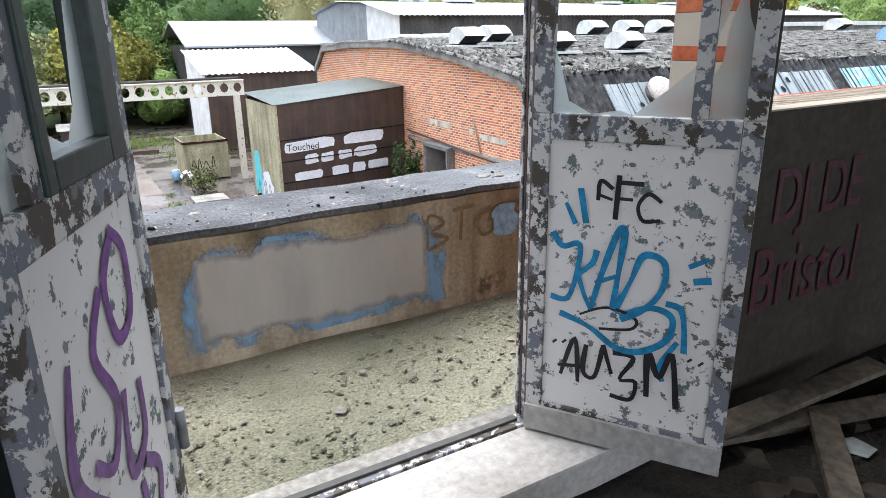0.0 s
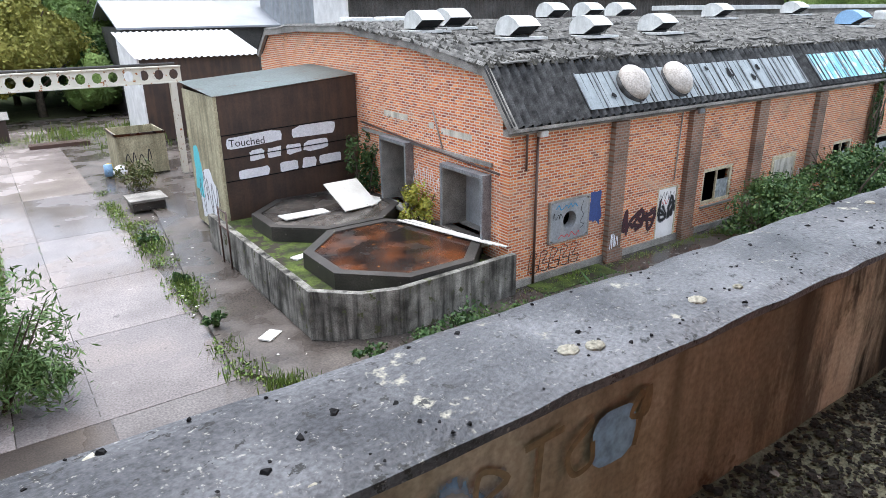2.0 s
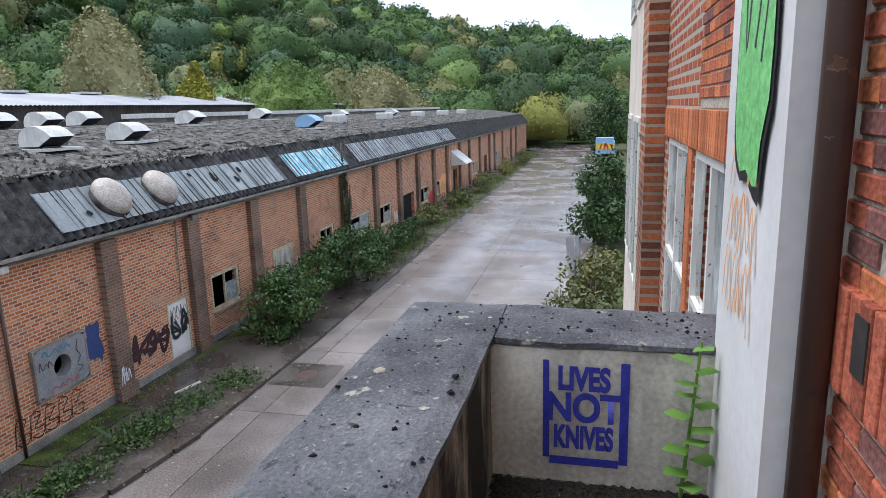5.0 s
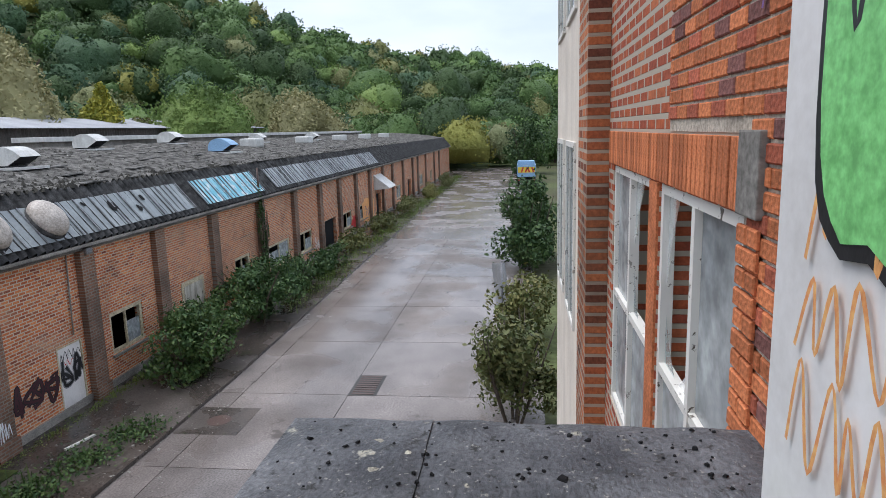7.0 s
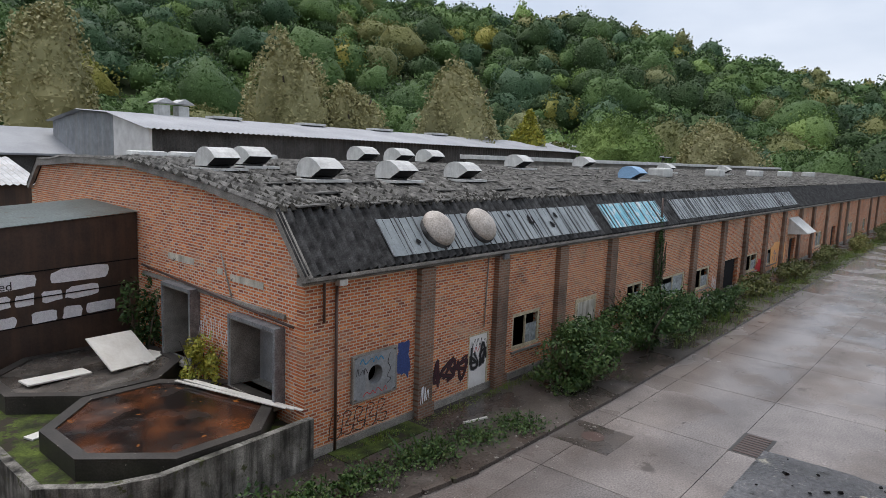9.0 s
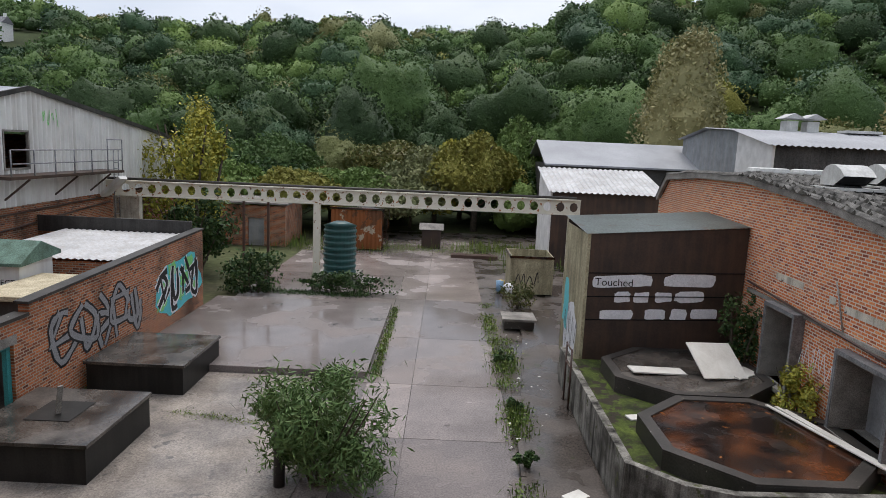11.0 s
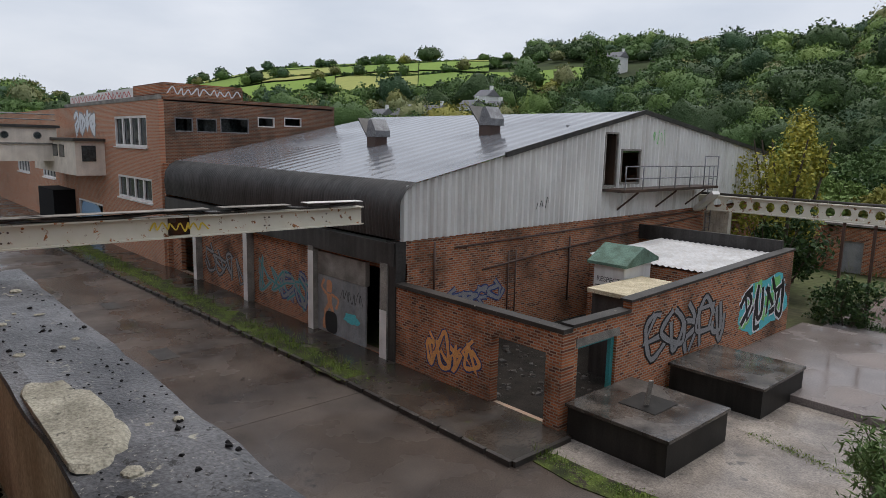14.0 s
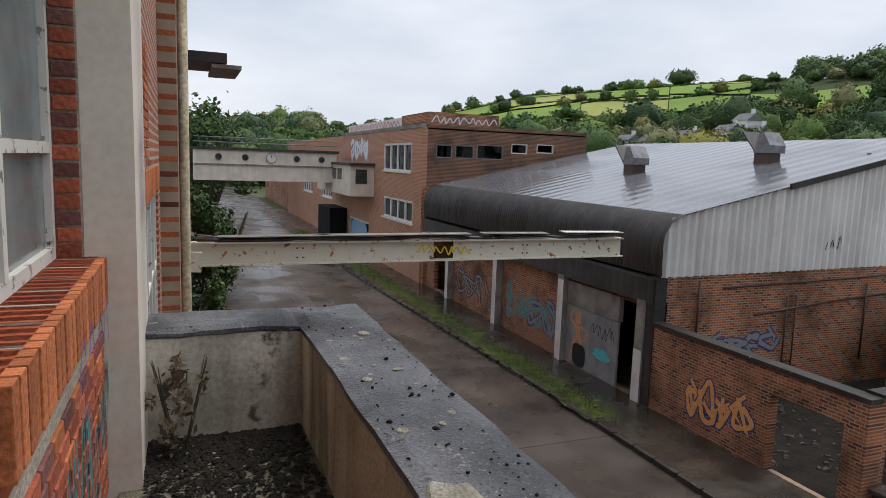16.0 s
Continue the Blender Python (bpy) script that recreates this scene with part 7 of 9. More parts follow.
for pts, w, c in (([(0.105, 0.73), (0.135, 0.67)], 0.022, "blue"), ([(0.145, 0.775), (0.165, 0.675)], 0.024, "blue"),
                  ([(0.07, 0.64), (0.10, 0.60), (0.15, 0.61), (0.145, 0.52), (0.12, 0.44), (0.07, 0.44)], 0.022, "blue"), ([(0.15, 0.52), (0.19, 0.56), (0.20, 0.60)], 0.022, "blue"), ([(0.145, 0.53), (0.17, 0.46), (0.19, 0.42)], 0.022, "blue"),
                  ([(0.19, 0.41), (0.215, 0.52), (0.255, 0.655), (0.275, 0.66), (0.265, 0.54), (0.255, 0.43)], 0.024, "blue"), ([(0.20, 0.50), (0.26, 0.53)], 0.02, "blue"),
                  ([(0.26, 0.42), (0.30, 0.52), (0.33, 0.60), (0.385, 0.59), (0.39, 0.52), (0.35, 0.45), (0.28, 0.40)], 0.024, "blue"), ([(0.28, 0.41), (0.36, 0.45), (0.42, 0.43), (0.41, 0.36), (0.34, 0.31), (0.27, 0.31), (0.19, 0.36), (0.10, 0.39)], 0.024, "blue"),
                  ([(0.40, 0.47), (0.44, 0.46), (0.455, 0.40), (0.46, 0.33)], 0.022, "blue"), ([(0.44, 0.36), (0.40, 0.28), (0.41, 0.23)], 0.02, "blue"), ([(0.45, 0.585), (0.50, 0.615)], 0.02, "blue"), ([(0.465, 0.545), (0.51, 0.555)], 0.022, "blue"),
                  ([(0.195, 0.745), (0.20, 0.80), (0.235, 0.78)], 0.016, "black"), ([(0.20, 0.76), (0.235, 0.75)], 0.012, "black"), ([(0.245, 0.695), (0.25, 0.82)], 0.02, "black"), ([(0.245, 0.80), (0.315, 0.80)], 0.016, "black"), ([(0.25, 0.755), (0.29, 0.755)], 0.014, "black"),
                  ([(0.365, 0.755), (0.33, 0.775), (0.305, 0.74), (0.32, 0.70), (0.365, 0.705)], 0.016, "black"),
                  ([(0.16, 0.395), (0.24, 0.43), (0.32, 0.41), (0.31, 0.375), (0.22, 0.36)], 0.012, "black"),
                  ([(0.085, 0.295), (0.09, 0.29)], 0.02, "black"), ([(0.115, 0.30), (0.12, 0.295)], 0.02, "black"), ([(0.11, 0.185), (0.15, 0.315), (0.165, 0.17)], 0.017, "black"), ([(0.10, 0.215), (0.17, 0.225)], 0.014, "black"),
                  ([(0.185, 0.30), (0.18, 0.21), (0.215, 0.20), (0.235, 0.30)], 0.018, "black"), ([(0.235, 0.31), (0.265, 0.22)], 0.018, "black"), ([(0.265, 0.29), (0.325, 0.285), (0.29, 0.21), (0.335, 0.21), (0.325, 0.15), (0.265, 0.15)], 0.018, "black"),
                  ([(0.37, 0.17), (0.365, 0.31), (0.40, 0.24), (0.43, 0.32), (0.455, 0.15)], 0.022, "black"), ([(0.475, 0.315), (0.48, 0.31)], 0.02, "black"), ([(0.505, 0.31), (0.51, 0.305)], 0.02, "black")):
    stroke("spray_line", dl, pts, w, c, leaf_r)
dl2 = leaf_l.matrix_basis @ pose(0, 0.013, 6.42, 90, 0, 180) @ Matrix.Translation((-0.56, 0, 0))
for pts in ([(0.42, 0.66), (0.36, 0.6), (0.38, 0.5), (0.45, 0.52), (0.46, 0.62), (0.41, 0.67)], [(0.34, 0.6), (0.28, 0.52), (0.33, 0.42), (0.28, 0.34), (0.22, 0.38)], [(0.2, 0.55), (0.16, 0.4), (0.24, 0.3)],
            [(0.36, 0.42), (0.34, 0.28), (0.42, 0.3), (0.43, 0.4)], [(0.37, 0.24), (0.4, 0.1), (0.46, 0.2), (0.4, 0.26)], [(0.26, 0.22), (0.32, 0.12), (0.33, 0.0)], [(0.44, 0.12), (0.48, 0.02)]):
    stroke("spray_line", dl2, [((x - 0.32) * 1.2 + 0.25, z * 1.15 + 0.1) for x, z in pts], 0.036, "purple", leaf_l)
# writing on the inner wall beside the door, seen from the room
ipm = pose(2.0, WY0 - 0.031, 6.98, 90, 0, 0)
lettering("DJ DE", ipm, 0.27, "maroon", own, 0.002, "LEFT", squeeze=0.8)
lettering("Bristol", pose(1.93, WY0 - 0.031, 6.66, 90, 0, 0), 0.34, "maroon", own, 0.002, "LEFT", squeeze=0.75)


def tag_scrawl(plane, x0, z0, w, h, paint, parent, seed, width=0.03, loops=9):
    """A looping unreadable tag."""
    r = random.Random(seed)
    pts = []
    for i in range(loops * 2 + 1):
        pts.append((x0 + w * (i / (loops * 2)) + r.uniform(-0.25, 0.25) * w / loops, z0 + (h * r.uniform(0.65, 1.0) if i % 2 else h * r.uniform(0, 0.3))))
    stroke("tag", plane, pts, width, paint, parent)


def bubble_letters(plane, x0, z0, w, h, n, fill, edge, parent, seed, fat=0.34):
    """A row of fat unreadable letters, each a thick line over a thicker one in the outline's colour."""
    r = random.Random(seed)
    for i in range(n):
        cw = w / n
        cx, cz = x0 + cw * (i + 0.5), z0 + h * 0.5
        lines = []
        for k in range(2):
            turn, pts = r.uniform(0, 6.28), []
            for q in range(4):
                turn += r.uniform(0.7, 3.0)
                pts.append((cx + r.uniform(0.25, 0.75) * cw * math.cos(turn), cz + r.uniform(0.2, 0.55) * h * math.sin(turn)))
            lines.append(pts)
        for k, pts in enumerate(lines):
            stroke("letter_edge", plane, pts, cw * (fat + 0.1), edge, parent, smooth=bool((i + k) % 3), lift=0.002 + 0.005 * (i % 2) + 0.0005 * k)
        for k, pts in enumerate(lines):
            stroke("letter_fill", plane, pts, cw * fat * 0.75, fill, parent, smooth=bool((i + k) % 3), lift=0.004 + 0.005 * (i % 2) + 0.0005 * k)


fin1 = bpy.data.objects["fin_1"]
fp = pose(0, 0.006, 0, 90, 0, 180)
blotch("green_shape", fp, -3.86, 8.15, 0.22, 0.62, "black", fin1, 0.002, rough=0.2)
blotch("green_shape", fp, -3.86, 8.17, 0.2, 0.6, "green", fin1, 0.005, rough=0.2)
for pts in ([(-4.0, 8.3), (-3.95, 7.9), (-3.9, 8.2)], [(-3.85, 8.6), (-3.8, 8.1), (-3.84, 7.9)], [(-3.74, 8.7), (-3.7, 8.2), (-3.76, 7.86)], [(-3.93, 8.7), (-3.9, 8.4), (-3.97, 8.2)]):
    stroke("black_line", fp, pts, 0.025, "black", fin1, lift=0.004)
for k in range(3):
    tag_scrawl(fp, -4.1, 7.1 + 0.2 * k, 0.38, 0.24, "orange", fin1, 60 + k, 0.016, 4)
tag_scrawl(pose(0, WY1 + 0.018, 0, 90, 0, 180), -4.8, 8.0, 0.4, 0.3, "purple", bay1, 5, 0.02, 3)
b3p = pose(0, WY1 + 0.02, 0, 90, 0, 180)
for k in range(4):
    tag_scrawl(b3p, 0.9 + 0.32 * k, 6.45 + 0.1 * (k % 2), 0.4, 0.5, "teal", bay3, 20 + k, 0.022, 3)
tag_scrawl(pose(0, -0.1, 0, 90, 0, 180), 1.2, 7.1, 0.8, 0.2, "purple", bay3, 31, 0.02, 4)
tag_scrawl(pose(0, 0.006, 0, 90, 0, 180), 2.45, 7.3, 0.3, 0.9, "purple", bpy.data.objects["fin_2"], 33, 0.012, 4)
# factory front
fpl = face_y(0, YF - 0.003, 0)
bubble_letters(fpl, 16.95, 0.75, 1.75, 0.9, 3, "maroon", "black", factory, 3, 0.2)
bubble_letters(face_y(0, YF + 0.028, 0), 18.85, 0.75, 0.95, 0.95, 2, "black", "grey", factory, 4)
tag_scrawl(face_y(0, YF + 0.028, 0), 18.9, 1.6, 0.85, 0.35, "black", factory, 6, 0.03, 5)
tag_scrawl(face_y(0, YF + 0.03, 0), 18.95, 1.45, 0.6, 0.25, "red", factory, 7, 0.03, 3)
for k in range(5):
    stroke("tag", fpl, [(13.0 + 0.42 * k, 0.4), (13.1 + 0.42 * k, 1.0), (13.35 + 0.42 * k, 0.95), (13.15 + 0.42 * k, 0.65), (13.42 + 0.42 * k, 0.6), (13.3 + 0.42 * k, 0.38), (13.05 + 0.42 * k, 0.45)], 0.035, "black", factory)
blotch("dark_patch", fpl, 15.75, 1.95, 0.25, 0.5, "dark_blue", factory, rough=0.5)
platep = face_y(0, YF - 0.092, 0)
tag_scrawl(platep, 14.0, 2.2, 0.9, 0.18, "blue", factory, 8, 0.04, 4)
tag_scrawl(platep, 13.85, 1.9, 0.4, 0.25, "black", factory, 9, 0.03, 3)
stroke("tag", platep, [(15.1, 2.35), (15.02, 2.1), (15.12, 1.9), (15.0, 1.7), (15.15, 1.6), (15.0, 1.5)], 0.03, "black", factory)
tag_scrawl(platep, 14.1, 1.3, 0.9, 0.16, "red", factory, 10, 0.03, 4)
tag_scrawl(face_y(0, YF - 0.205, 0), 16.3, 0.4, 0.35, 0.8, "white", factory, 11, 0.035, 4)
tag_scrawl(face_mx(XG - 0.003, 0, 0), -18.2, 2.2, 1.6, 0.9, "white", factory, 12, 0.03, 6)
blotch("orange_piece", fpl, 57.0, 1.3, 2.2, 1.0, "orange", factory, rough=0.3)
blotch("red_piece", fpl, 52.2, 0.9, 0.9, 0.6, "red", factory, rough=0.5)
tag_scrawl(fpl, 55.5, 0.8, 3, 1.0, "dark_blue", factory, 13, 0.1, 5)
tag_scrawl(fpl, 27.7, 0.9, 1.0, 0.7, "white", factory, 14, 0.04, 4)
for gx, gy, gs in ((30, 13.1, 1), (41.5, 13.05, 1.2)):
    tag_scrawl(face_y(0, YF - 0.2, 0), gx, 0.5, 0.8, 1.0, "white", factory, int(gx), 0.05, 4)
# hut
lettering("Touched", face_y(7.4, 22.283, 3.5), 0.36, "black", hut, 0.0, "LEFT")
tag_scrawl(face_mx(7.077, 0, 0), -25.6, 0.6, 2.6, 1.9, "black", hut, 15, 0.08, 5)
blotch("pale_piece", face_mx(7.077, 0, 0), -24.4, 1.4, 1.2, 1.1, "white", hut, -0.001, rough=0.4)
blotch("blue_piece", face_mx(7.077, 0, 0), -25.3, 2.2, 0.5, 0.9, "cyan", hut, 0.0, rough=0.5)
tag_scrawl(face_y(0, 36.195, 0), 6.3, 0.5, 1.3, 0.8, "black", skip, 16, 0.06, 4)
# shed front and annexe
bfp = face_y(0, YB + 0.246, 0)
bubble_letters(bfp, -27.0, 0.5, 5.2, 2.0, 4, "teal", "grey", shedb, 17, 0.1)
bubble_letters(bfp, -24.4, 0.5, 2.4, 1.8, 2, "grey", "dark_blue", shedb, 18, 0.2)
bubble_letters(bfp, -33.0, 0.5, 5.0, 1.9, 4, "grey", "black", shedb, 19, 0.18)
sfp = face_y(0, YB + 0.117, 0)
for pts, w in (([(-20.75, 0.25), (-20.6, 1.0), (-20.3, 1.3), (-20.1, 1.0), (-20.0, 0.3)], 0.28), ([(-20.3, 1.3), (-20.35, 1.75)], 0.4), ([(-20.5, 1.7), (-20.9, 1.95), (-20.7, 2.3)], 0.16), ([(-20.2, 1.75), (-19.7, 1.6), (-19.85, 1.2)], 0.16)):
    stroke("painted_figure", sfp, pts, w, "flesh", shedb, lift=0.001)
blotch("painted_head", sfp, -20.35, 2.05, 0.2, 0.26, "flesh", shedb, 0.003, rough=0.1)
blotch("hatch", sfp, -20.2, 0.6, 0.45, 0.45, "black", shedb, 0.006, rough=0.02)
tag_scrawl(sfp, -19.5, 1.6, 1.5, 0.6, "black", shedb, 21, 0.04, 6)
blotch("blue_spray", sfp, -18.8, 1.0, 0.5, 0.2, "cyan", shedb, rough=0.6)
anp = face_y(0, YB - 0.003, 0)
bubble_letters(anp, -14.2, 0.55, 2.4, 1.3, 4, "orange", "dark_blue", annexe, 43, 0.44)
asp = face_px(XA + 0.003, 0, 0)
bubble_letters(asp, 18.6, 1.0, 5.4, 1.8, 5, "grey", "black", annexe, 22, 0.3)
blotch("teal_ground", asp, 27.4, 1.75, 2.2, 0.95, "cyan", annexe, rough=0.4)
for k in range(7):
    blotch("lime_fleck", asp, 25.6 + 0.55 * k, 1.3 + 1.2 * (k % 3) / 2, 0.4, 0.25, "green", annexe, 0.002 + 0.0005 * k, rough=0.6)
bubble_letters(asp, 25.3, 0.75, 4.2, 2.0, 4, "black", "white", annexe, 46, 0.36)
lettering("RESPECT", face_y(-11.85, 21.197, 2.85), 0.27, "black", kiosk, 0.0)
lettering("TANIA", face_y(-11.85, 21.197, 2.45), 0.38, "black", kiosk, 0.0)
gbp = face_px(XB + 0.003, 0, 0)
bubble_letters(gbp, 16.6, 1.5, 3.2, 1.0, 4, "grey", "dark_blue", shedb, 24, 0.3)
tag_scrawl(face_px(XB + 0.11, 0, 0), 30.2, 8.0, 1.2, 0.9, "green", shedb, 27, 0.06, 5)
tag_scrawl(face_px(XB + 0.11, 0, 0), 21.6, 5.2, 0.8, 0.5, "black", shedb, 28, 0.05, 4)
tag_scrawl(face_px(-16.672, 0, 0), 6.4, 5.2, 1.6, 0.3, "yellow", beam, 35, 0.06, 7)
cwp = face_y(0, 14.193, 0)
bubble_letters(cwp, -57.5, 7.8, 6.3, 1.9, 4, "white", "grey", blk, 29, 0.4)
tag_scrawl(face_y(0, 14.597, 0), -59.5, 10.3, 15, 0.5, "red", blk, 30, 0.12, 18)
tag_scrawl(face_px(XC - 0.197, 0, 0), 14.8, 10.3, 4.5, 0.5, "white", blk, 34, 0.1, 9)
blotch("blue_shutter", cwp, -54.0, 1.6, 2.8, 1.1, "pale_blue", blk, rough=0.1)


# ---- light through the room's rear windows ----
for k, (xa, xb) in enumerate(((-5.5, -0.8), (-0.4, 4.2), (4.6, 8.4))):
    ld = bpy.data.lights.new("window_light", "AREA")
    ld.shape, ld.size, ld.size_y, ld.energy, ld.color = "RECTANGLE", xb - xa, 2.4, 14, (0.95, 0.98, 1.0)
    lo = new("window_light", ld)
    lo.matrix_basis = pose((xa + xb) / 2, -7.15, 8.1, 90, 0, 0)


# ---- plants ----
def quads(name, centres, normals, sizes, material, parent=None, aspect=0.55, spin=None):
    """Many single leaves as one mesh: each a pointed four-corner blade."""
    n = len(centres)
    r = np.random.RandomState(n % 9973)
    nrm = normals / (np.linalg.norm(normals, axis=1, keepdims=True) + 1e-9)
    ref = r.normal(size=(n, 3)) if spin is None else spin
    u = np.cross(nrm, ref)
    u /= np.linalg.norm(u, axis=1, keepdims=True) + 1e-9
    v = np.cross(nrm, u)
    s = sizes[:, None]
    aspect = np.broadcast_to(np.asarray(aspect, float), (n,))[:, None]
    p = np.stack([centres - u * s * 0.5, centres + v * s * 0.5 * aspect + u * s * 0.05, centres + u * s * 0.5, centres - v * s * 0.5 * aspect + u * s * 0.05], 1)
    me = bpy.data.meshes.new(name)
    me.vertices.add(4 * n)
    me.vertices.foreach_set("co", p.reshape(-1).astype(np.float32))
    me.loops.add(4 * n)
    me.loops.foreach_set("vertex_index", np.arange(4 * n, dtype=np.int32))
    me.polygons.add(n)
    me.polygons.foreach_set("loop_start", np.arange(0, 4 * n, 4, dtype=np.int32))
    me.update(calc_edges=True)
    me.materials.append(material)
    ob = new(name, me)
    if parent is not None:
        ob.parent = parent
        ob.matrix_parent_inverse = parent.matrix_basis.inverted() if parent.data is None else Matrix.Identity(4)
    return ob


def lumps(r, n, rx, ry, rz, k=9, fill=0.35):
    """Points on the skins of several overlapping lumps inside an ellipsoid: an uneven crown with gaps."""
    c = r.normal(size=(k, 3))
    c = c / np.linalg.norm(c, axis=1, keepdims=True) * r.uniform(0.25, 0.95, (k, 1))
    rad = r.uniform(0.16, 0.46, k)
    which = r.randint(0, k, n)
    d = r.normal(size=(n, 3))
    d /= np.linalg.norm(d, axis=1, keepdims=True)
    p = c[which] + d * (rad[which] * r.uniform(1 - fill, 1.08, n))[:, None]
    spray = r.uniform(size=n) < 0.1
    p[spray] *= r.uniform(1.0, 1.28, (int(spray.sum()), 1))
    return p * np.array([rx, ry, rz]), d + 0.6 * r.normal(size=(n, 3))


def bush(name, x, y, z, rx, ry, h, leaves, size, material, label, category="bush", group="", k=24, stems=7, aspect=0.55):
    t = thing(name, x, y, z, label, category, group)
    r = np.random.RandomState(int(abs(x * 31 + y * 17)) % 9999)
    p, nr = lumps(r, leaves, rx, ry, h * 0.55, k)
    p[:, 2] += h * 0.52
    keep = p[:, 2] > 0.02
    p, nr = p[keep], nr[keep]
    p += np.array([x, y, z])
    quads("foliage", p, nr, r.uniform(0.6, 1.25, len(p)) * size, material, t, aspect)
    for i in range(stems):
        a = r.uniform(0, 6.28)
        bm = bmesh.new()
        q0 = Vector((x + 0.15 * rx * math.cos(a), y + 0.15 * ry * math.sin(a), z))
        q1 = q0 + Vector((0.35 * rx * math.cos(a), 0.35 * ry * math.sin(a), h * 0.45))
        q2 = q1 + Vector((0.35 * rx * math.cos(a + 0.5), 0.35 * ry * math.sin(a + 0.5), h * 0.42))
        tube(bm, q0, q1, 0.014 * h, 0.010 * h, 6)
        tube(bm, q1, q2, 0.010 * h, 0.004 * h, 6)
        part("stem", bm, M["bark"], t)
    return t


bush("bamboo_bush", -0.3, 15.0, 0, 1.7, 1.5, 2.7, 13000, 0.22, M["leaf_bamboo"], "dense narrow-leaved green bush on the yard slab", aspect=0.2, k=40)
bush("bramble_bush", 22.8, 11.3, 0.1, 2.9, 1.5, 2.1, 9000, 0.15, M["leaf_bush"], "dark leafy bramble bush against the brick factory", group="brambles along the factory")
bush("bramble_bush", 28.2, 11.3, 0.1, 3.4, 1.6, 2.7, 10000, 0.16, M["leaf_bush"], "dark leafy bramble bush against the brick factory", group="brambles along the factory")
for bx, by, w, h in ((33, 11.4, 2.0, 1.6), (38, 11.3, 2.6, 1.3), (45, 11.4, 3.5, 1.2), (54, 11.3, 4, 1.3), (64, 11.3, 4, 1.5), (78, 11, 5, 1.6), (92, 10.6, 5, 1.8)):
    bush("bramble_bush", bx, by, 0.1, w, 1.0, h, 2200, 0.2, M["leaf_olive"] if bx > 40 else M["leaf_bush"], "low bramble along the factory wall", group="brambles along the factory")
bush("roadside_shrub", 19.3, 0.75, 0, 1.9, 1.35, 3.2, 6500, 0.17, M["leaf_olive"], "tall olive shrub growing beside the building", k=34)
bush("roadside_shrub", 26.0, 0.3, 0, 3.4, 1.2, 2.3, 4500, 0.18, M["leaf_olive"], "olive-yellow shrub growing beside the building", k=30)
bush("roadside_tree", 40, 0.1, 0, 4.0, 1.75, 4.5, 12000, 0.26, M["leaf_bush"], "dark rounded tree beside the road", "tree", k=40)
bush("roadside_tree", 116, -1.0, 0, 5, 3.8, 8.5, 5000, 0.5, M["leaf_bush"], "rounded tree at the road's far end", "tree")
bush("wall_ivy", 33.4, 13.0, 0.1, 0.55, 0.25, 4.6, 2600, 0.12, M["leaf_bush"], "dark ivy climbing a factory buttress", "ivy", k=22)
bush("hut_creeper", 12.0, 21.2, 1.0, 0.9, 0.7, 2.6, 1500, 0.16, M["leaf_bush"], "climbing shrub between the hut and the brick gable")
bush("gable_shrub", 11.8, 17.4, 1.0, 0.5, 1.1, 1.5, 1500, 0.13, M["leaf_yellow"], "yellow-green shrub at the loading opening")
bush("tank_bush", -7.5, 34, 0, 1.8, 1.2, 2.0, 2000, 0.22, M["leaf_bush"], "leafy shrub below the gantry")
bush("tank_bush", -2.6, 34.6, 0, 2.4, 0.8, 1.2, 1800, 0.2, M["leaf_bush"], "leafy shrub below the gantry")
bush("gantry_tree", -13.2, 41, 0, 2.6, 2.4, 9.8, 9000, 0.26, M["leaf_yellow"], "tall yellowing tree beside the shed", "tree", k=16)
bush("gantry_tree", -12.0, 37.5, 0, 2.5, 1.6, 4.5, 3000, 0.3, M["leaf_bush"], "dark shrub under the gantry")
bush("street_tree", -36, 1.6, 0, 3.6, 2.2, 5.6, 6500, 0.3, M["leaf_bush"], "dark broad-leaved tree beside the road", "tree", k=14)
bush("street_tree", -24, 0.9, 0, 2.5, 0.9, 3.0, 3000, 0.25, M["leaf_bush"], "dark shrub beside the building", k=12)
bush("far_tree", -92, 3, 0, 9, 6, 13, 5200, 0.8, M["leaf_bush"], "wide spreading tree beyond the footbridge", "tree")
bush("rubble_shrub", 6.0, 32.5, 0.1, 0.8, 1.0, 1.3, 900, 0.16, M["leaf_olive"], "weedy shrub by the skip")


panel = thing("fence_panel", 29.0, 1.3, 0, "leaning grey sheet-steel fence panel in the shrubs", "fence panel")
part("sheet", bar(bmesh.new(), (29.0, 1.2, 0.0), (29.4, 1.45, 2.3), 0.06, 1.0), M["grey_panel"], panel)
part("post", tube(bmesh.new(), (28.6, 1.25, 0.0), (28.7, 1.3, 2.5), 0.04), M["steel"], panel)


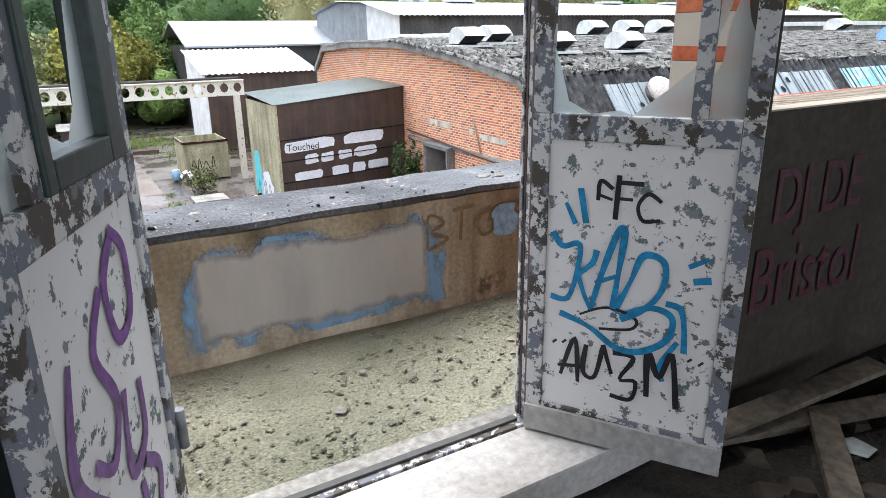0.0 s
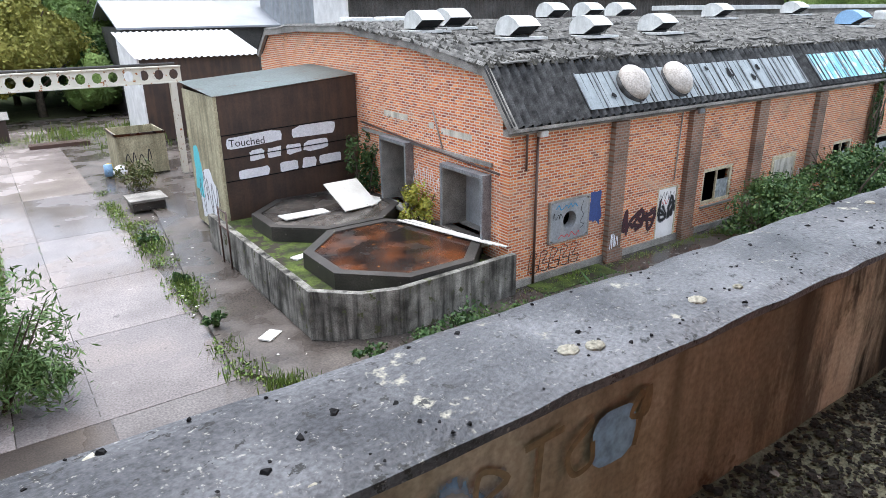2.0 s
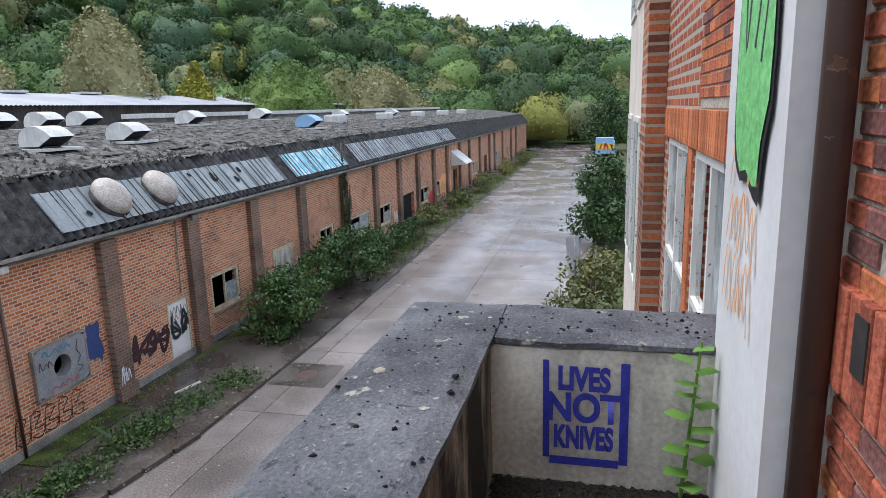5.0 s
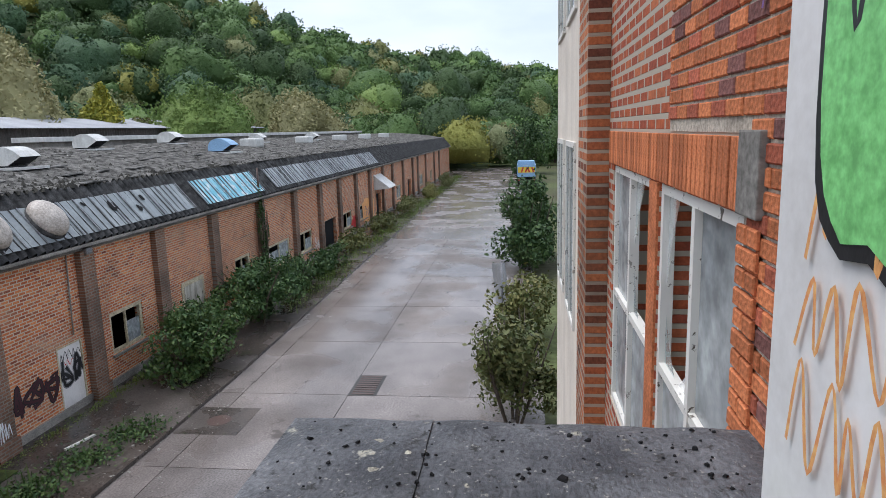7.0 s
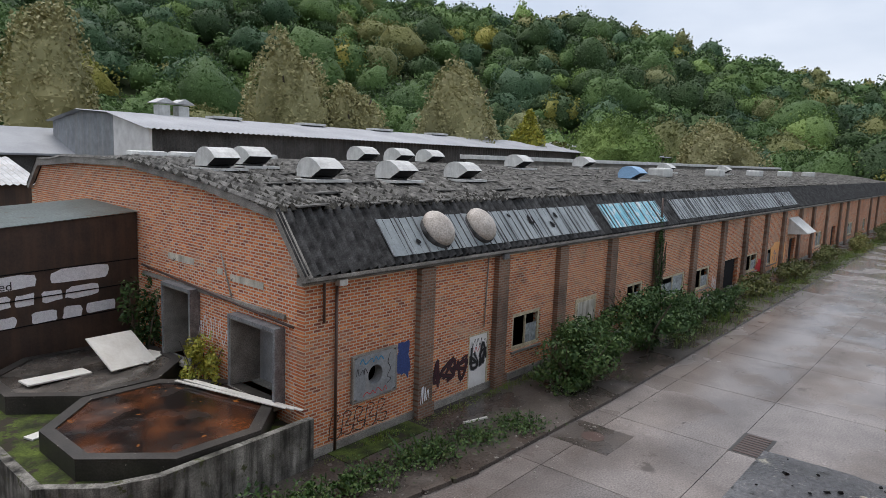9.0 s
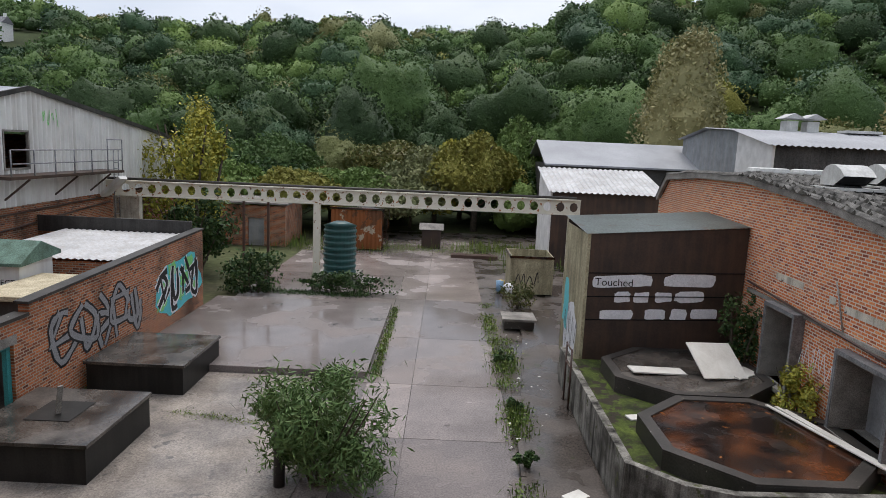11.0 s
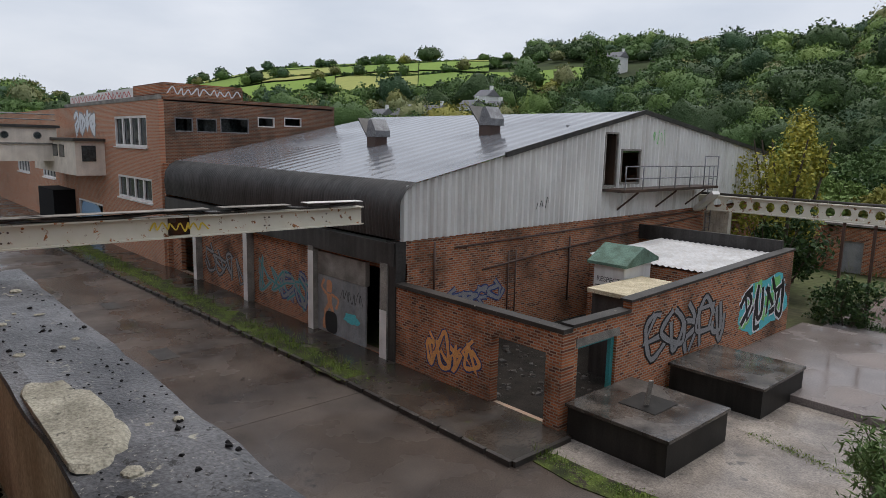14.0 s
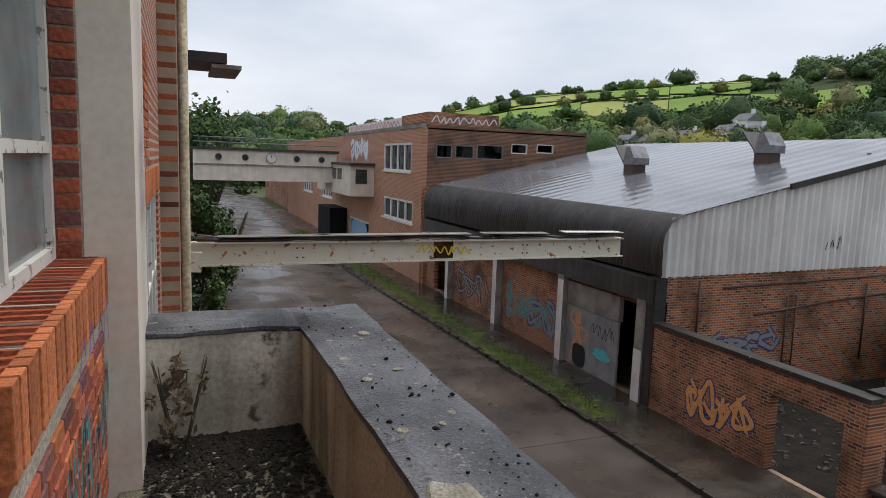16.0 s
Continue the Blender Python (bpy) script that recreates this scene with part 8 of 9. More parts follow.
def weeds(name, pts, n, width, height, material, label, leafy_share=0.5, patchy=-9.0):
    """A ragged strip of grass and weeds along a line."""
    r = np.random.RandomState(int(abs(pts[0][0] * 13 + pts[0][1] * 7)) % 9999)
    seg = [np.array(p, float) for p in pts]
    ln = [np.linalg.norm(b[:2] - a[:2]) for a, b in zip(seg, seg[1:])]
    w = r.choice(len(ln), n, p=np.array(ln) / sum(ln))
    s = r.uniform(0, 1, n)
    base = np.array([seg[i] + (seg[i + 1] - seg[i]) * k for i, k in zip(w, s)])
    clump = np.array([noise.noise((float(b[0]) * 1.1, float(b[1]) * 1.1, 0.7)) for b in base])
    ok = clump > patchy
    base, clump, n = base[ok], clump[ok], int(ok.sum())
    off = r.normal(size=(n, 2)) * width * 0.4
    h = height * r.uniform(0.2, 1.0, n) * np.clip(0.55 + 1.3 * clump, 0.12, 1.6)
    c = base.copy()
    c[:, :2] += off
    k = r.uniform(0, 1, n) < leafy_share
    c[:, 2] += h * r.uniform(0.15, 0.6, n)
    nr = np.where(k[:, None], r.normal(size=(n, 3)) + np.array([0, 0, 1.2]), np.column_stack([r.normal(size=(n, 2)), r.normal(size=n) * 0.15]))
    ref = np.where(k[:, None], r.normal(size=(n, 3)), np.column_stack([-nr[:, 1], nr[:, 0], r.normal(size=n) * 0.2]))
    ob = quads(name, c, nr, np.where(k, 0.11 if height > 0.3 and width > 0.15 else 0.06, h * 1.1 + 0.04), material, None, np.where(k, 0.55, 0.07), ref)
    return tagged(ob, label, "weeds", "", "stuff")


weeds("weeds_by_basin", [(5.0, 28, 0.1), (4.7, 17, 0.05), (4.3, 13.4, 0.05), (5.6, 11.6, 0.05)], 3500, 0.55, 0.4, M["grass"], "grass and weeds along the broken pavement edge", 0.5, -0.12)
weeds("weeds_by_factory", [(6.5, 11.6, 0.1), (11, 11.6, 0.1), (15.5, 11.2, 0.1), (18.5, 10.6, 0.1)], 10000, 0.9, 0.62, M["leaf_bush"], "leafy green weeds on the factory pavement", 0.96, 0.1)
weeds("weeds_at_plinth", [(12.5, 12.9, 0.1), (22, 12.8, 0.1)], 1800, 0.3, 0.2, M["grass"], "mossy grass at the foot of the factory wall", 0.4)
weeds("weeds_far_factory", [(30, 10.9, 0.1), (60, 10.8, 0.1), (110, 10.7, 0.1)], 9000, 1.2, 0.6, M["grass"], "weeds along the factory road edge", 0.5)
weeds("weeds_yard_line", [(4.5, 34, 0), (4.5, 24, 0), (4.55, 14, 0)], 3200, 0.5, 0.4, M["grass"], "weeds in the yard joint beside the basin", 0.5, -0.12)
weeds("weeds_platform", [(0.1, 31.8, 0), (0.15, 22, 0)], 1200, 0.25, 0.4, M["grass"], "weeds along the platform edge", 0.5)
weeds("weeds_slab", [(-8.2, 13.0, 0.02), (-4, 12.9, 0.02), (-1, 13.1, 0.02)], 3000, 0.45, 0.3, M["grass"], "grass in front of the black tank", 0.6)
weeds("weeds_slab_joint", [(-5.2, 18.5, 0.03), (-0.6, 17.6, 0.03)], 900, 0.3, 0.1, M["grass"], "thin grass in the slab joint", 0.6)
weeds("weeds_shed_verge", [(-15, 12.5, 0.12), (-24, 12.4, 0.12), (-45, 11.8, 0.12), (-70, 11.6, 0.12)], 14000, 0.9, 0.3, M["grass"], "mossy grass verge in front of the shed", 0.6)
weeds("weeds_gantry", [(-9, 34.6, 0), (-1.5, 34.2, 0)], 3000, 0.8, 0.5, M["leaf_bush"], "leafy weeds below the gantry", 0.8)
weeds("weeds_yard_end", [(-10, 50, 0), (10, 52, 0), (8, 44, 0)], 7000, 3.0, 0.9, M["grass"], "rough grass at the end of the yard", 0.4)
weeds("grass_tuft", [(4.9, 12.2, 0.0), (5.0, 12.3, 0.0)], 500, 0.5, 0.75, M["grass"], "bright grass tuft at the pavement corner", 0.0)
bush("dead_weed", -2.55, 0.16, ZF, 0.17, 0.16, 0.55, 260, 0.05, M["leaf_dead"], "withered brown weeds in the balcony corner", "weed", k=14, stems=9)
sap = thing("balcony_sapling", 4.15, 0.12, ZF, "fresh green sapling climbing the balcony end wall", "sapling")
part("stem", tube(bmesh.new(), (4.17, 0.1, ZF), (4.13, 0.06, 6.97), 0.008, 0.004, 6), M["leaf_fresh"], sap)
bm = bmesh.new()
for i in range(13):
    z = ZF + 0.10 + 0.042 * i
    a = i * 2.4
    c = Vector((4.14, 0.08, z))
    d = Vector((-abs(math.cos(a)) * 0.6 - 0.1, math.sin(a), 0.15)).normalized() * (0.13 - 0.004 * i)
    sdir = d.cross(Vector((0, 0, 1))).normalized() * 0.05
    v = [bm.verts.new(p) for p in (c, c + d * 0.45 + sdir, c + d, c + d * 0.45 - sdir)]
    bm.faces.new(v)
part("leaves", bm, M["leaf_fresh"], sap)


# ---- hills, woods and fields ----
SKY = [(-180, 2), (-100, 2.0), (-90, 2.3), (-84, 2.9), (-75, 3.6), (-69, 4.8), (-62, 6.4), (-53, 7.3), (-37, 8.1), (-30, 8.0), (-20, 8.0), (-9.5, 9.0), (0, 8.8), (9, 9.4), (11.5, 11.2), (25, 12.0), (43, 11.8), (50, 11.6), (59, 10.7), (68, 9.0), (72.6, 7.7), (78, 6.2), (85, 5.4), (93, 3.9), (100, 2.6), (180, 2)]


def crest(az):
    return float(np.interp(az, [a for a, _ in SKY], [e for _, e in SKY]))


def reach(az):
    return float(np.interp(az, [-100, -80, -40, -20, 10, 30, 100], [600, 520, 470, 380, 330, 330, 420]))


def start(az):
    return float(np.interp(az, [-100, -60, -30, -20, -5, 10, 30, 60, 85, 100], [190, 170, 120, 75, 62, 72, 85, 110, 135, 150]))


def hill_z(az, r):
    a, b = start(az), reach(az)
    k = min(1.0, max(0.0, (r - a) / (b - a)))
    top = 7.8 + math.tan(radians(crest(az))) * b - 7.0
    return top * (0.35 * k + 0.65 * k * k * (3 - 2 * k)) + 1.5 * k * noise.noise((az * 0.12, r * 0.02, 1.0)) - 0.2


def polar(az, r, z=None):
    a = radians(az)
    return (r * math.sin(a), r * math.cos(a), hill_z(az, r) if z is None else z)


bm = bmesh.new()
rows = []
AZ = [-104 + 2 * i for i in range(106)]
for az in AZ:
    a, b = start(az), reach(az)
    rows.append([bm.verts.new(polar(az, a + (b - a) * k / 16)) for k in range(17)] + [bm.verts.new(polar(az, b + 120, hill_z(az, b) - 8))])
for r0, r1 in zip(rows, rows[1:]):
    for k in range(17):
        bm.faces.new((r0[k], r0[k + 1], r1[k + 1], r1[k]))
bmesh.ops.recalc_face_normals(bm, faces=bm.faces)
setting("hillside", bm, M["hill"], "wooded valley side behind the works", "hillside", smooth=True)


def in_field(az, r):
    k = (r - start(az)) / (reach(az) - start(az))
    return (-79 < az < -41 and 0.42 < k < 1.1) or (-41 <= az < -30 and 0.5 < k < 0.75)


# pastures laid over the far hillside, hedges between them
FA = [-79, -71, -63, -57, -50, -44, -36]
for i, (a0, a1) in enumerate(zip(FA, FA[1:])):
    for j, (k0, k1) in enumerate(((0.5, 0.66), (0.68, 0.84), (0.86, 1.0))):
        if a1 > -44 and j != 0:
            continue
        bm = bmesh.new()
        g = []
        for u in range(7):
            az = a0 + 0.04 + (a1 - a0 - 0.08) * u / 6
            g.append([bm.verts.new(polar(az, start(az) + (reach(az) - start(az)) * (k0 + (k1 - k0) * w / 4 + 0.03 * math.sin(i * 2.0 + u * 0.5)), None)) for w in range(5)])
        for u in range(6):
            for w in range(4):
                bm.faces.new((g[u][w], g[u][w + 1], g[u + 1][w + 1], g[u + 1][w]))
        bmesh.ops.translate(bm, verts=bm.verts, vec=(0, 0, 1.2))
        bmesh.ops.recalc_face_normals(bm, faces=bm.faces)
        setting("pasture", bm, M["field"] if (i + j) % 3 else M["field_dry"], "sloping green pasture on the far hill", "field")

rr = np.random.RandomState(7)
spots = []
# trees on a loose grid, so that each crown stands apart from its neighbours
for row in range(60):
    az = -101 + rr.uniform(0, 1)
    while az < 103:
        a, b = start(az), reach(az)
        r = a + 8.5 * row + rr.uniform(-5, 5)
        az += math.degrees(rr.uniform(6.0, 15.0) / max(60, r))
        if r > b + 6 or (in_field(az, r) and rr.uniform() > 0.02):
            continue
        spots.append((az, max(a, r), rr.choice([0.75, 1.0, 1.3, 1.7], p=[0.25, 0.35, 0.25, 0.15])))
for az in np.arange(-79, -41, 0.25):
    for k in (0.49, 0.67, 0.85, 1.0):
        spots.append((az, start(az) + (reach(az) - start(az)) * (k + 0.03 * math.sin(az * 0.4)), 0.26 if rr.uniform() < 0.9 else 0.85))
ico = bmesh.new()
bmesh.ops.create_icosphere(ico, subdivisions=3, radius=1.0)
ICO_V = np.array([v.co[:] for v in ico.verts])
ICO_F = np.array([[v.index for v in f.verts] for f in ico.faces])
ico.free()
ico = bmesh.new()
bmesh.ops.create_icosphere(ico, subdivisions=2, radius=1.0)
ICO2_V = np.array([v.co[:] for v in ico.verts])
ICO2_F = np.array([[v.index for v in f.verts] for f in ico.faces])
ico.free()


def crown_reach(d, c, rad):
    """How far a crown of several lobes reaches along each direction."""
    dc = d @ c.T
    under = rad ** 2 - (c ** 2).sum(1) + dc ** 2
    return np.where(under > 0, dc + np.sqrt(np.maximum(under, 0)), 0.0).max(1)


def crown_mesh(r, rx, rz, fine_, leaves, k=26):
    """A many-lobed crown body and the leaf clumps that stand on it."""
    c = r.normal(size=(k, 3))
    c = c / np.linalg.norm(c, axis=1, keepdims=True) * r.uniform(0.4, 0.78, (k, 1))
    c[:, 2] = np.abs(c[:, 2]) * 0.9 - 0.15
    rad = r.uniform(0.2, 0.4, k)
    d = ICO_V if fine_ else ICO2_V
    t = np.maximum(crown_reach(d, c, rad), 0.42) * (0.9 + 0.06 * r.normal(size=len(d)))
    sc = np.array([rx, rx, rz])
    ld = r.normal(size=(leaves, 3))
    ld[:, 2] = np.abs(ld[:, 2]) * 1.1 - 0.35
    ld /= np.linalg.norm(ld, axis=1, keepdims=True)
    lt = np.maximum(crown_reach(ld, c, rad), 0.42) * r.uniform(0.86, 1.1, leaves)
    lp = ld * lt[:, None]
    near_c = c[((lp[:, None, :] - c[None]) ** 2).sum(2).argmin(1)]
    return d * t[:, None] * sc, (ICO_F if fine_ else ICO2_F), lp * sc, (lp - near_c) / np.array([rx, rx, rz]) * 1.6 + 0.3 * r.normal(size=(leaves, 3))


bodies = {k: [[], [], 0] for k in WOODS}
clumps = {k: [] for k in WOODS}
for az, r, s in spots:
    x, y, z = polar(az, r)
    if -20 < x < 24 and y < 62:
        continue
    big = s > 0.5
    if r < 95:
        s *= 0.6
    rad = rr.uniform(4.6, 6.2) * s
    hh = rr.uniform(4.2, 7.6) * s
    n = int((1100 if r < 95 else 620 if r < 150 else 340 if r < 260 else 170) * (s ** 1.6 if big else 0.4))
    bv, bf, lp, ln_ = crown_mesh(rr, rad, hh, r < 130 and big, n)
    at = np.array([x, y, z + hh * 0.55])
    kind = rr.choice(list(WOODS), p=[0.30, 0.36, 0.08, 0.10, 0.13, 0.02, 0.01])
    bo = bodies[kind]
    bo[0].append(bv + at)
    bo[1].append(bf + bo[2])
    bo[2] += len(bv)
    clumps[kind].append((lp + at, ln_, (0.28 if r < 95 else 0.5 if r < 150 else 0.7 if r < 260 else 1.1) * rr.uniform(0.6, 1.4, n)))
for kind in WOODS:
    v, f = np.concatenate(bodies[kind][0]), np.concatenate(bodies[kind][1])
    words = {"wood_dark": "dark green", "wood_green": "mid-green", "wood_bright": "fresh green", "wood_olive": "olive", "wood_blue": "blue-green", "wood_pale": "pale grey-green", "wood_gold": "yellowing"}[kind]
    me = bpy.data.meshes.new("woodland")
    me.vertices.add(len(v))
    me.vertices.foreach_set("co", v.reshape(-1).astype(np.float32))
    me.loops.add(3 * len(f))
    me.loops.foreach_set("vertex_index", f.reshape(-1).astype(np.int32))
    me.polygons.add(len(f))
    me.polygons.foreach_set("loop_start", np.arange(0, 3 * len(f), 3, dtype=np.int32))
    me.update(calc_edges=True)
    me.materials.append(M[kind])
    wood = tagged(new("woodland", me), words + " tree crowns of the wooded hill", "woodland", "", "stuff")
    c, nr, sz = (np.concatenate([q[i] for q in clumps[kind]]) for i in range(3))
    quads("leaf_clumps", c, nr, sz, M[kind], wood, 0.8)


def tree(az, r, h, w, material, label, z=None, n=5200, size=0.5):
    x, y, zz = polar(az, r)
    zz = max(0, zz) if z is None else z
    t = thing("tree", x, y, zz, label, "tree", "single trees behind the works")
    q = np.random.RandomState(int(abs(az * 7 + r)))
    bv, bf, lp, ln_ = crown_mesh(q, w, h * 0.5, True, n, 34)
    at = np.array([x, y, zz + h * 0.52])
    for pts in (bv, lp):
        pts[:, :2] *= np.clip(1.2 - 0.65 * ((pts[:, 2] + h * 0.4) / (h * 0.9)), 0.35, 1.1)[:, None] if h > 1.6 * w else 1.0
    crown = part("crown", ((bv * 0.94 + at).tolist(), [], bf.tolist()), material, t)
    quads("leaves", lp + at, ln_, q.uniform(0.5, 1.2, len(lp)) * size, material, crown)
    part("trunk", tube(bmesh.new(), (x, y, zz - 0.5), (x, y, zz + h * 0.7), 0.035 * h, 0.012 * h, 8), M["bark"], t)
    for i in range(5):
        a = i * 1.3
        part("limb", tube(bmesh.new(), (x, y, zz + h * (0.2 + 0.08 * i)), (x + 0.5 * w * math.cos(a), y + 0.5 * w * math.sin(a), zz + h * (0.42 + 0.09 * i)), 0.012 * h, 0.005 * h, 6), M["bark"], t)


for az, r, h, w, mt, lb in ((37.5, 80, 23, 6.2, "leaf_willow", "tall pale willow behind the warehouse"), (20.5, 78, 23, 6.0, "leaf_willow", "tall pale willow behind the warehouse"), (42.5, 82, 18, 5.2, "leaf_willow", "pale willow behind the warehouse"), (51.3, 88, 21, 7.6, "leaf_willow", "broad pale willow behind the warehouse"),
                            (57.2, 92, 15, 3.2, "leaf_yellow", "bright yellow-green conifer behind the warehouse"), (64.3, 98, 15.5, 9.0, "wood_bright", "large round dark oak behind the factory"), (72.0, 108, 15, 8.0, "leaf_willow", "broad pale willow behind the factory"), (60, 97, 11, 5, "leaf_olive", "low olive tree behind the factory"),
                            (78, 150, 11, 7, "leaf_bush", "dark tree near the road's end"), (84, 150, 10, 7, "leaf_olive", "olive tree near the road's end"), (3, 72, 9, 5, "leaf_yellow", "yellow-leaved tree beyond the yard"), (-3, 80, 8, 6, "leaf_olive", "low willow scrub beyond the yard"), (6.5, 76, 8, 4.5, "leaf_bush", "green tree beyond the yard"),
                            (-8, 66, 6, 5, "leaf_olive", "low willow scrub beyond the yard"), (-13, 70, 6.5, 5, "leaf_bush", "low willow scrub beyond the yard"), (-17, 66, 7, 5, "leaf_bush", "green scrub beyond the yard"), (-1, 64, 5, 4.5, "leaf_yellow", "yellowing scrub beyond the yard"), (9, 68, 7, 4, "leaf_bush", "green scrub beyond the yard"),
                            (-20.5, 58, 8, 4.5, "leaf_yellow", "yellowing birch beyond the gantry"), (-15.5, 62, 6.5, 5, "wood_bright", "fresh green willow scrub beyond the yard"), (-10.5, 60, 6.0, 5, "wood_gold", "yellow-green scrub beyond the yard"), (-6, 62, 6.5, 5, "wood_bright", "fresh green scrub beyond the yard"), (-3, 60, 5.5, 5, "wood_pale", "pale willow scrub beyond the yard"), (1.0, 66, 8, 5.5, "wood_pale", "pale grey-green willow beyond the yard"), (4.5, 64, 10.5, 5.5, "wood_gold", "broad yellow-leaved tree beyond the yard"), (7.5, 72, 12, 6, "wood_bright", "fresh green tree beyond the yard"), (-13, 75, 9, 6, "wood_green", "green tree beyond the yard")):
    tree(az, r, h, w, M[mt], lb)
tree(-35, 250, 26, 6, M["leaf_bush"], "tall dark conifer among the houses", n=1500, size=1.2)


def house(az, r, w, d, h, turn=0, tower=False):
    x, y, z = polar(az, r)
    z += 3.0
    t = thing("house", x, y, z, "white rendered house with a slate roof on the hillside", "house", "hillside houses")
    part("wall", boxm(x - w / 2, x + w / 2, y - d / 2, y + d / 2, z - 4, z + h), M["far_white"], t)
    part("roof", prism(bmesh.new(), [(y - d / 2 - 0.4, z + h), (y + d / 2 + 0.4, z + h), (y, z + h + d * 0.4)], "x", x - w / 2 - 0.4, x + w / 2 + 0.4), M["slate"], t)
    for i in range(max(2, int(w / 3.5))):
        for zz in ((0.28, 0.72) if h > 5 else (0.5,)):
            cx = x - w / 2 + (i + 0.5) * w / max(2, int(w / 3.5))
            part("window", boxm(cx - 0.6, cx + 0.6, y - d / 2 - 0.06, y - d / 2 - 0.01, z + h * zz - 0.7, z + h * zz + 0.7), M["glass_dark"], t)
    part("chimney", boxm(x + w / 2 - 1.2, x + w / 2 - 0.3, y - 0.5, y + 0.5, z + h + 0.5, z + h + d * 0.4 + 1.2), M["far_white"], t)


for az, r, w, d, h in ((-44.0, 235, 6, 6, 7.5), (-45.3, 225, 7, 6, 6), (-43.2, 228, 6, 6, 4.5), (-48.5, 230, 10, 6, 4.5), (-51, 230, 7, 6, 4), (-53, 235, 8, 6, 3.5), (-55.5, 220, 8, 6, 3.5), (-33.8, 330, 12, 7, 3.5), (-60, 230, 9, 6, 3.5)):
    house(az, r, w, d, h)

# parked lorry at the end of the road
def rough_block_low(x0, x1, y0, y1, z0, z1):
    """A load of spoil: a grid heaped in the middle."""
    bm = bmesh.new()
    n = 8
    g = [[bm.verts.new((x0 + (x1 - x0) * i / n, y0 + (y1 - y0) * j / n, z0 + (z1 - z0) * (0.55 + 0.45 * math.sin(math.pi * i / n) * math.sin(math.pi * j / n)) + 0.1 * noise.noise((i * 0.9, j * 0.9, 2)))) for j in range(n + 1)] for i in range(n + 1)]
    for i in range(n):
        for j in range(n):
            bm.faces.new((g[i][j], g[i + 1][j], g[i + 1][j + 1], g[i][j + 1]))
    return bm


LX, LY = 93.0, -1.6
truck = thing("parked_lorry", LX, LY, 0, "blue tipper lorry with yellow and red chevrons parked on the road", "lorry")
part("chassis", boxm(LX + 0.2, LX + 8.6, LY + 0.5, LY + 2.0, 0.55, 0.85), M["black_box"], truck)
bm = boxm(LX, LX + 6.2, LY, LY + 0.06, 1.2, 2.75)
box(bm, LX, LX + 6.2, LY + 2.44, LY + 2.5, 1.2, 2.75)
box(bm, LX, LX + 6.2, LY + 0.06, LY + 2.44, 1.14, 1.2)
box(bm, LX + 6.14, LX + 6.2, LY + 0.06, LY + 2.44, 1.2, 2.95)
part("tipper_body", bm, PAINT["pale_blue"], truck, "blue steel tipper body")
for k in range(6):
    part("body_rib", boxm(LX + 0.3 + k * 1.1, LX + 0.42 + k * 1.1, LY + 2.5, LY + 2.56, 1.2, 2.7), PAINT["dark_blue"], truck)
part("load", rough_block_low(LX + 0.1, LX + 6.1, LY + 0.1, LY + 2.4, 1.21, 2.6), M["steel"], truck)
part("tailgate", boxm(LX - 0.06, LX, LY + 0.02, LY + 2.48, 1.2, 2.7), PAINT["pale_blue"], truck)
board = part("rear_board", boxm(LX - 0.1, LX - 0.062, LY + 0.1, LY + 2.4, 1.75, 2.5), PAINT["yellow"], truck, "yellow chevron board")
for k in range(4):
    part("chevron", bar(bmesh.new(), (LX - 0.106, LY + 0.3 + 0.55 * k, 1.78), (LX - 0.106, LY + (0.55 if k < 2 else 0.05) + 0.55 * k, 2.47), 0.01, 0.2), PAINT["red"], board)
part("cab", boxm(LX + 6.5, LX + 8.5, LY + 0.02, LY + 2.48, 0.7, 3.0, bevel=0.12), PAINT["pale_blue"], truck, "blue lorry cab")
part("cab_window", boxm(LX + 7.2, LX + 8.2, LY + 2.482, LY + 2.5, 1.9, 2.7), M["glass_dark"], truck)
part("bumper", boxm(LX - 0.12, LX + 0.1, LY + 0.1, LY + 2.4, 0.6, 0.85), M["black_box"], truck)
for wy in (0.15, 2.15):
    part("tail_light", boxm(LX - 0.14, LX - 0.121, LY + wy, LY + wy + 0.22, 0.66, 0.8), PAINT["red"], truck)
for wx in (1.2, 2.5, 7.6):
    for wy in (0.0, 2.15):
        tyre = part("wheel", tube(bmesh.new(), (LX + wx, LY + wy, 0.5), (LX + wx, LY + wy + 0.35, 0.5), 0.5, n=20), M["black_box"], truck)
        part("rim", tube(bmesh.new(), (LX + wx, LY + wy - 0.01, 0.5), (LX + wx, LY + wy + 0.36, 0.5), 0.27, n=16), M["galv"], tyre)
fs = thing("open_barn", 150, 8, 0, "low open-sided shed at the road's far end", "shed")
part("roof", boxm(148, 156, -8, 22, 4.4, 4.7), M["roof_grey"], fs)
for y in (-7, -1, 5, 11, 17, 21):
    part("post", boxm(148.2, 148.6, y - 0.2, y + 0.2, 0, 4.4), M["brown_sheet"], fs)

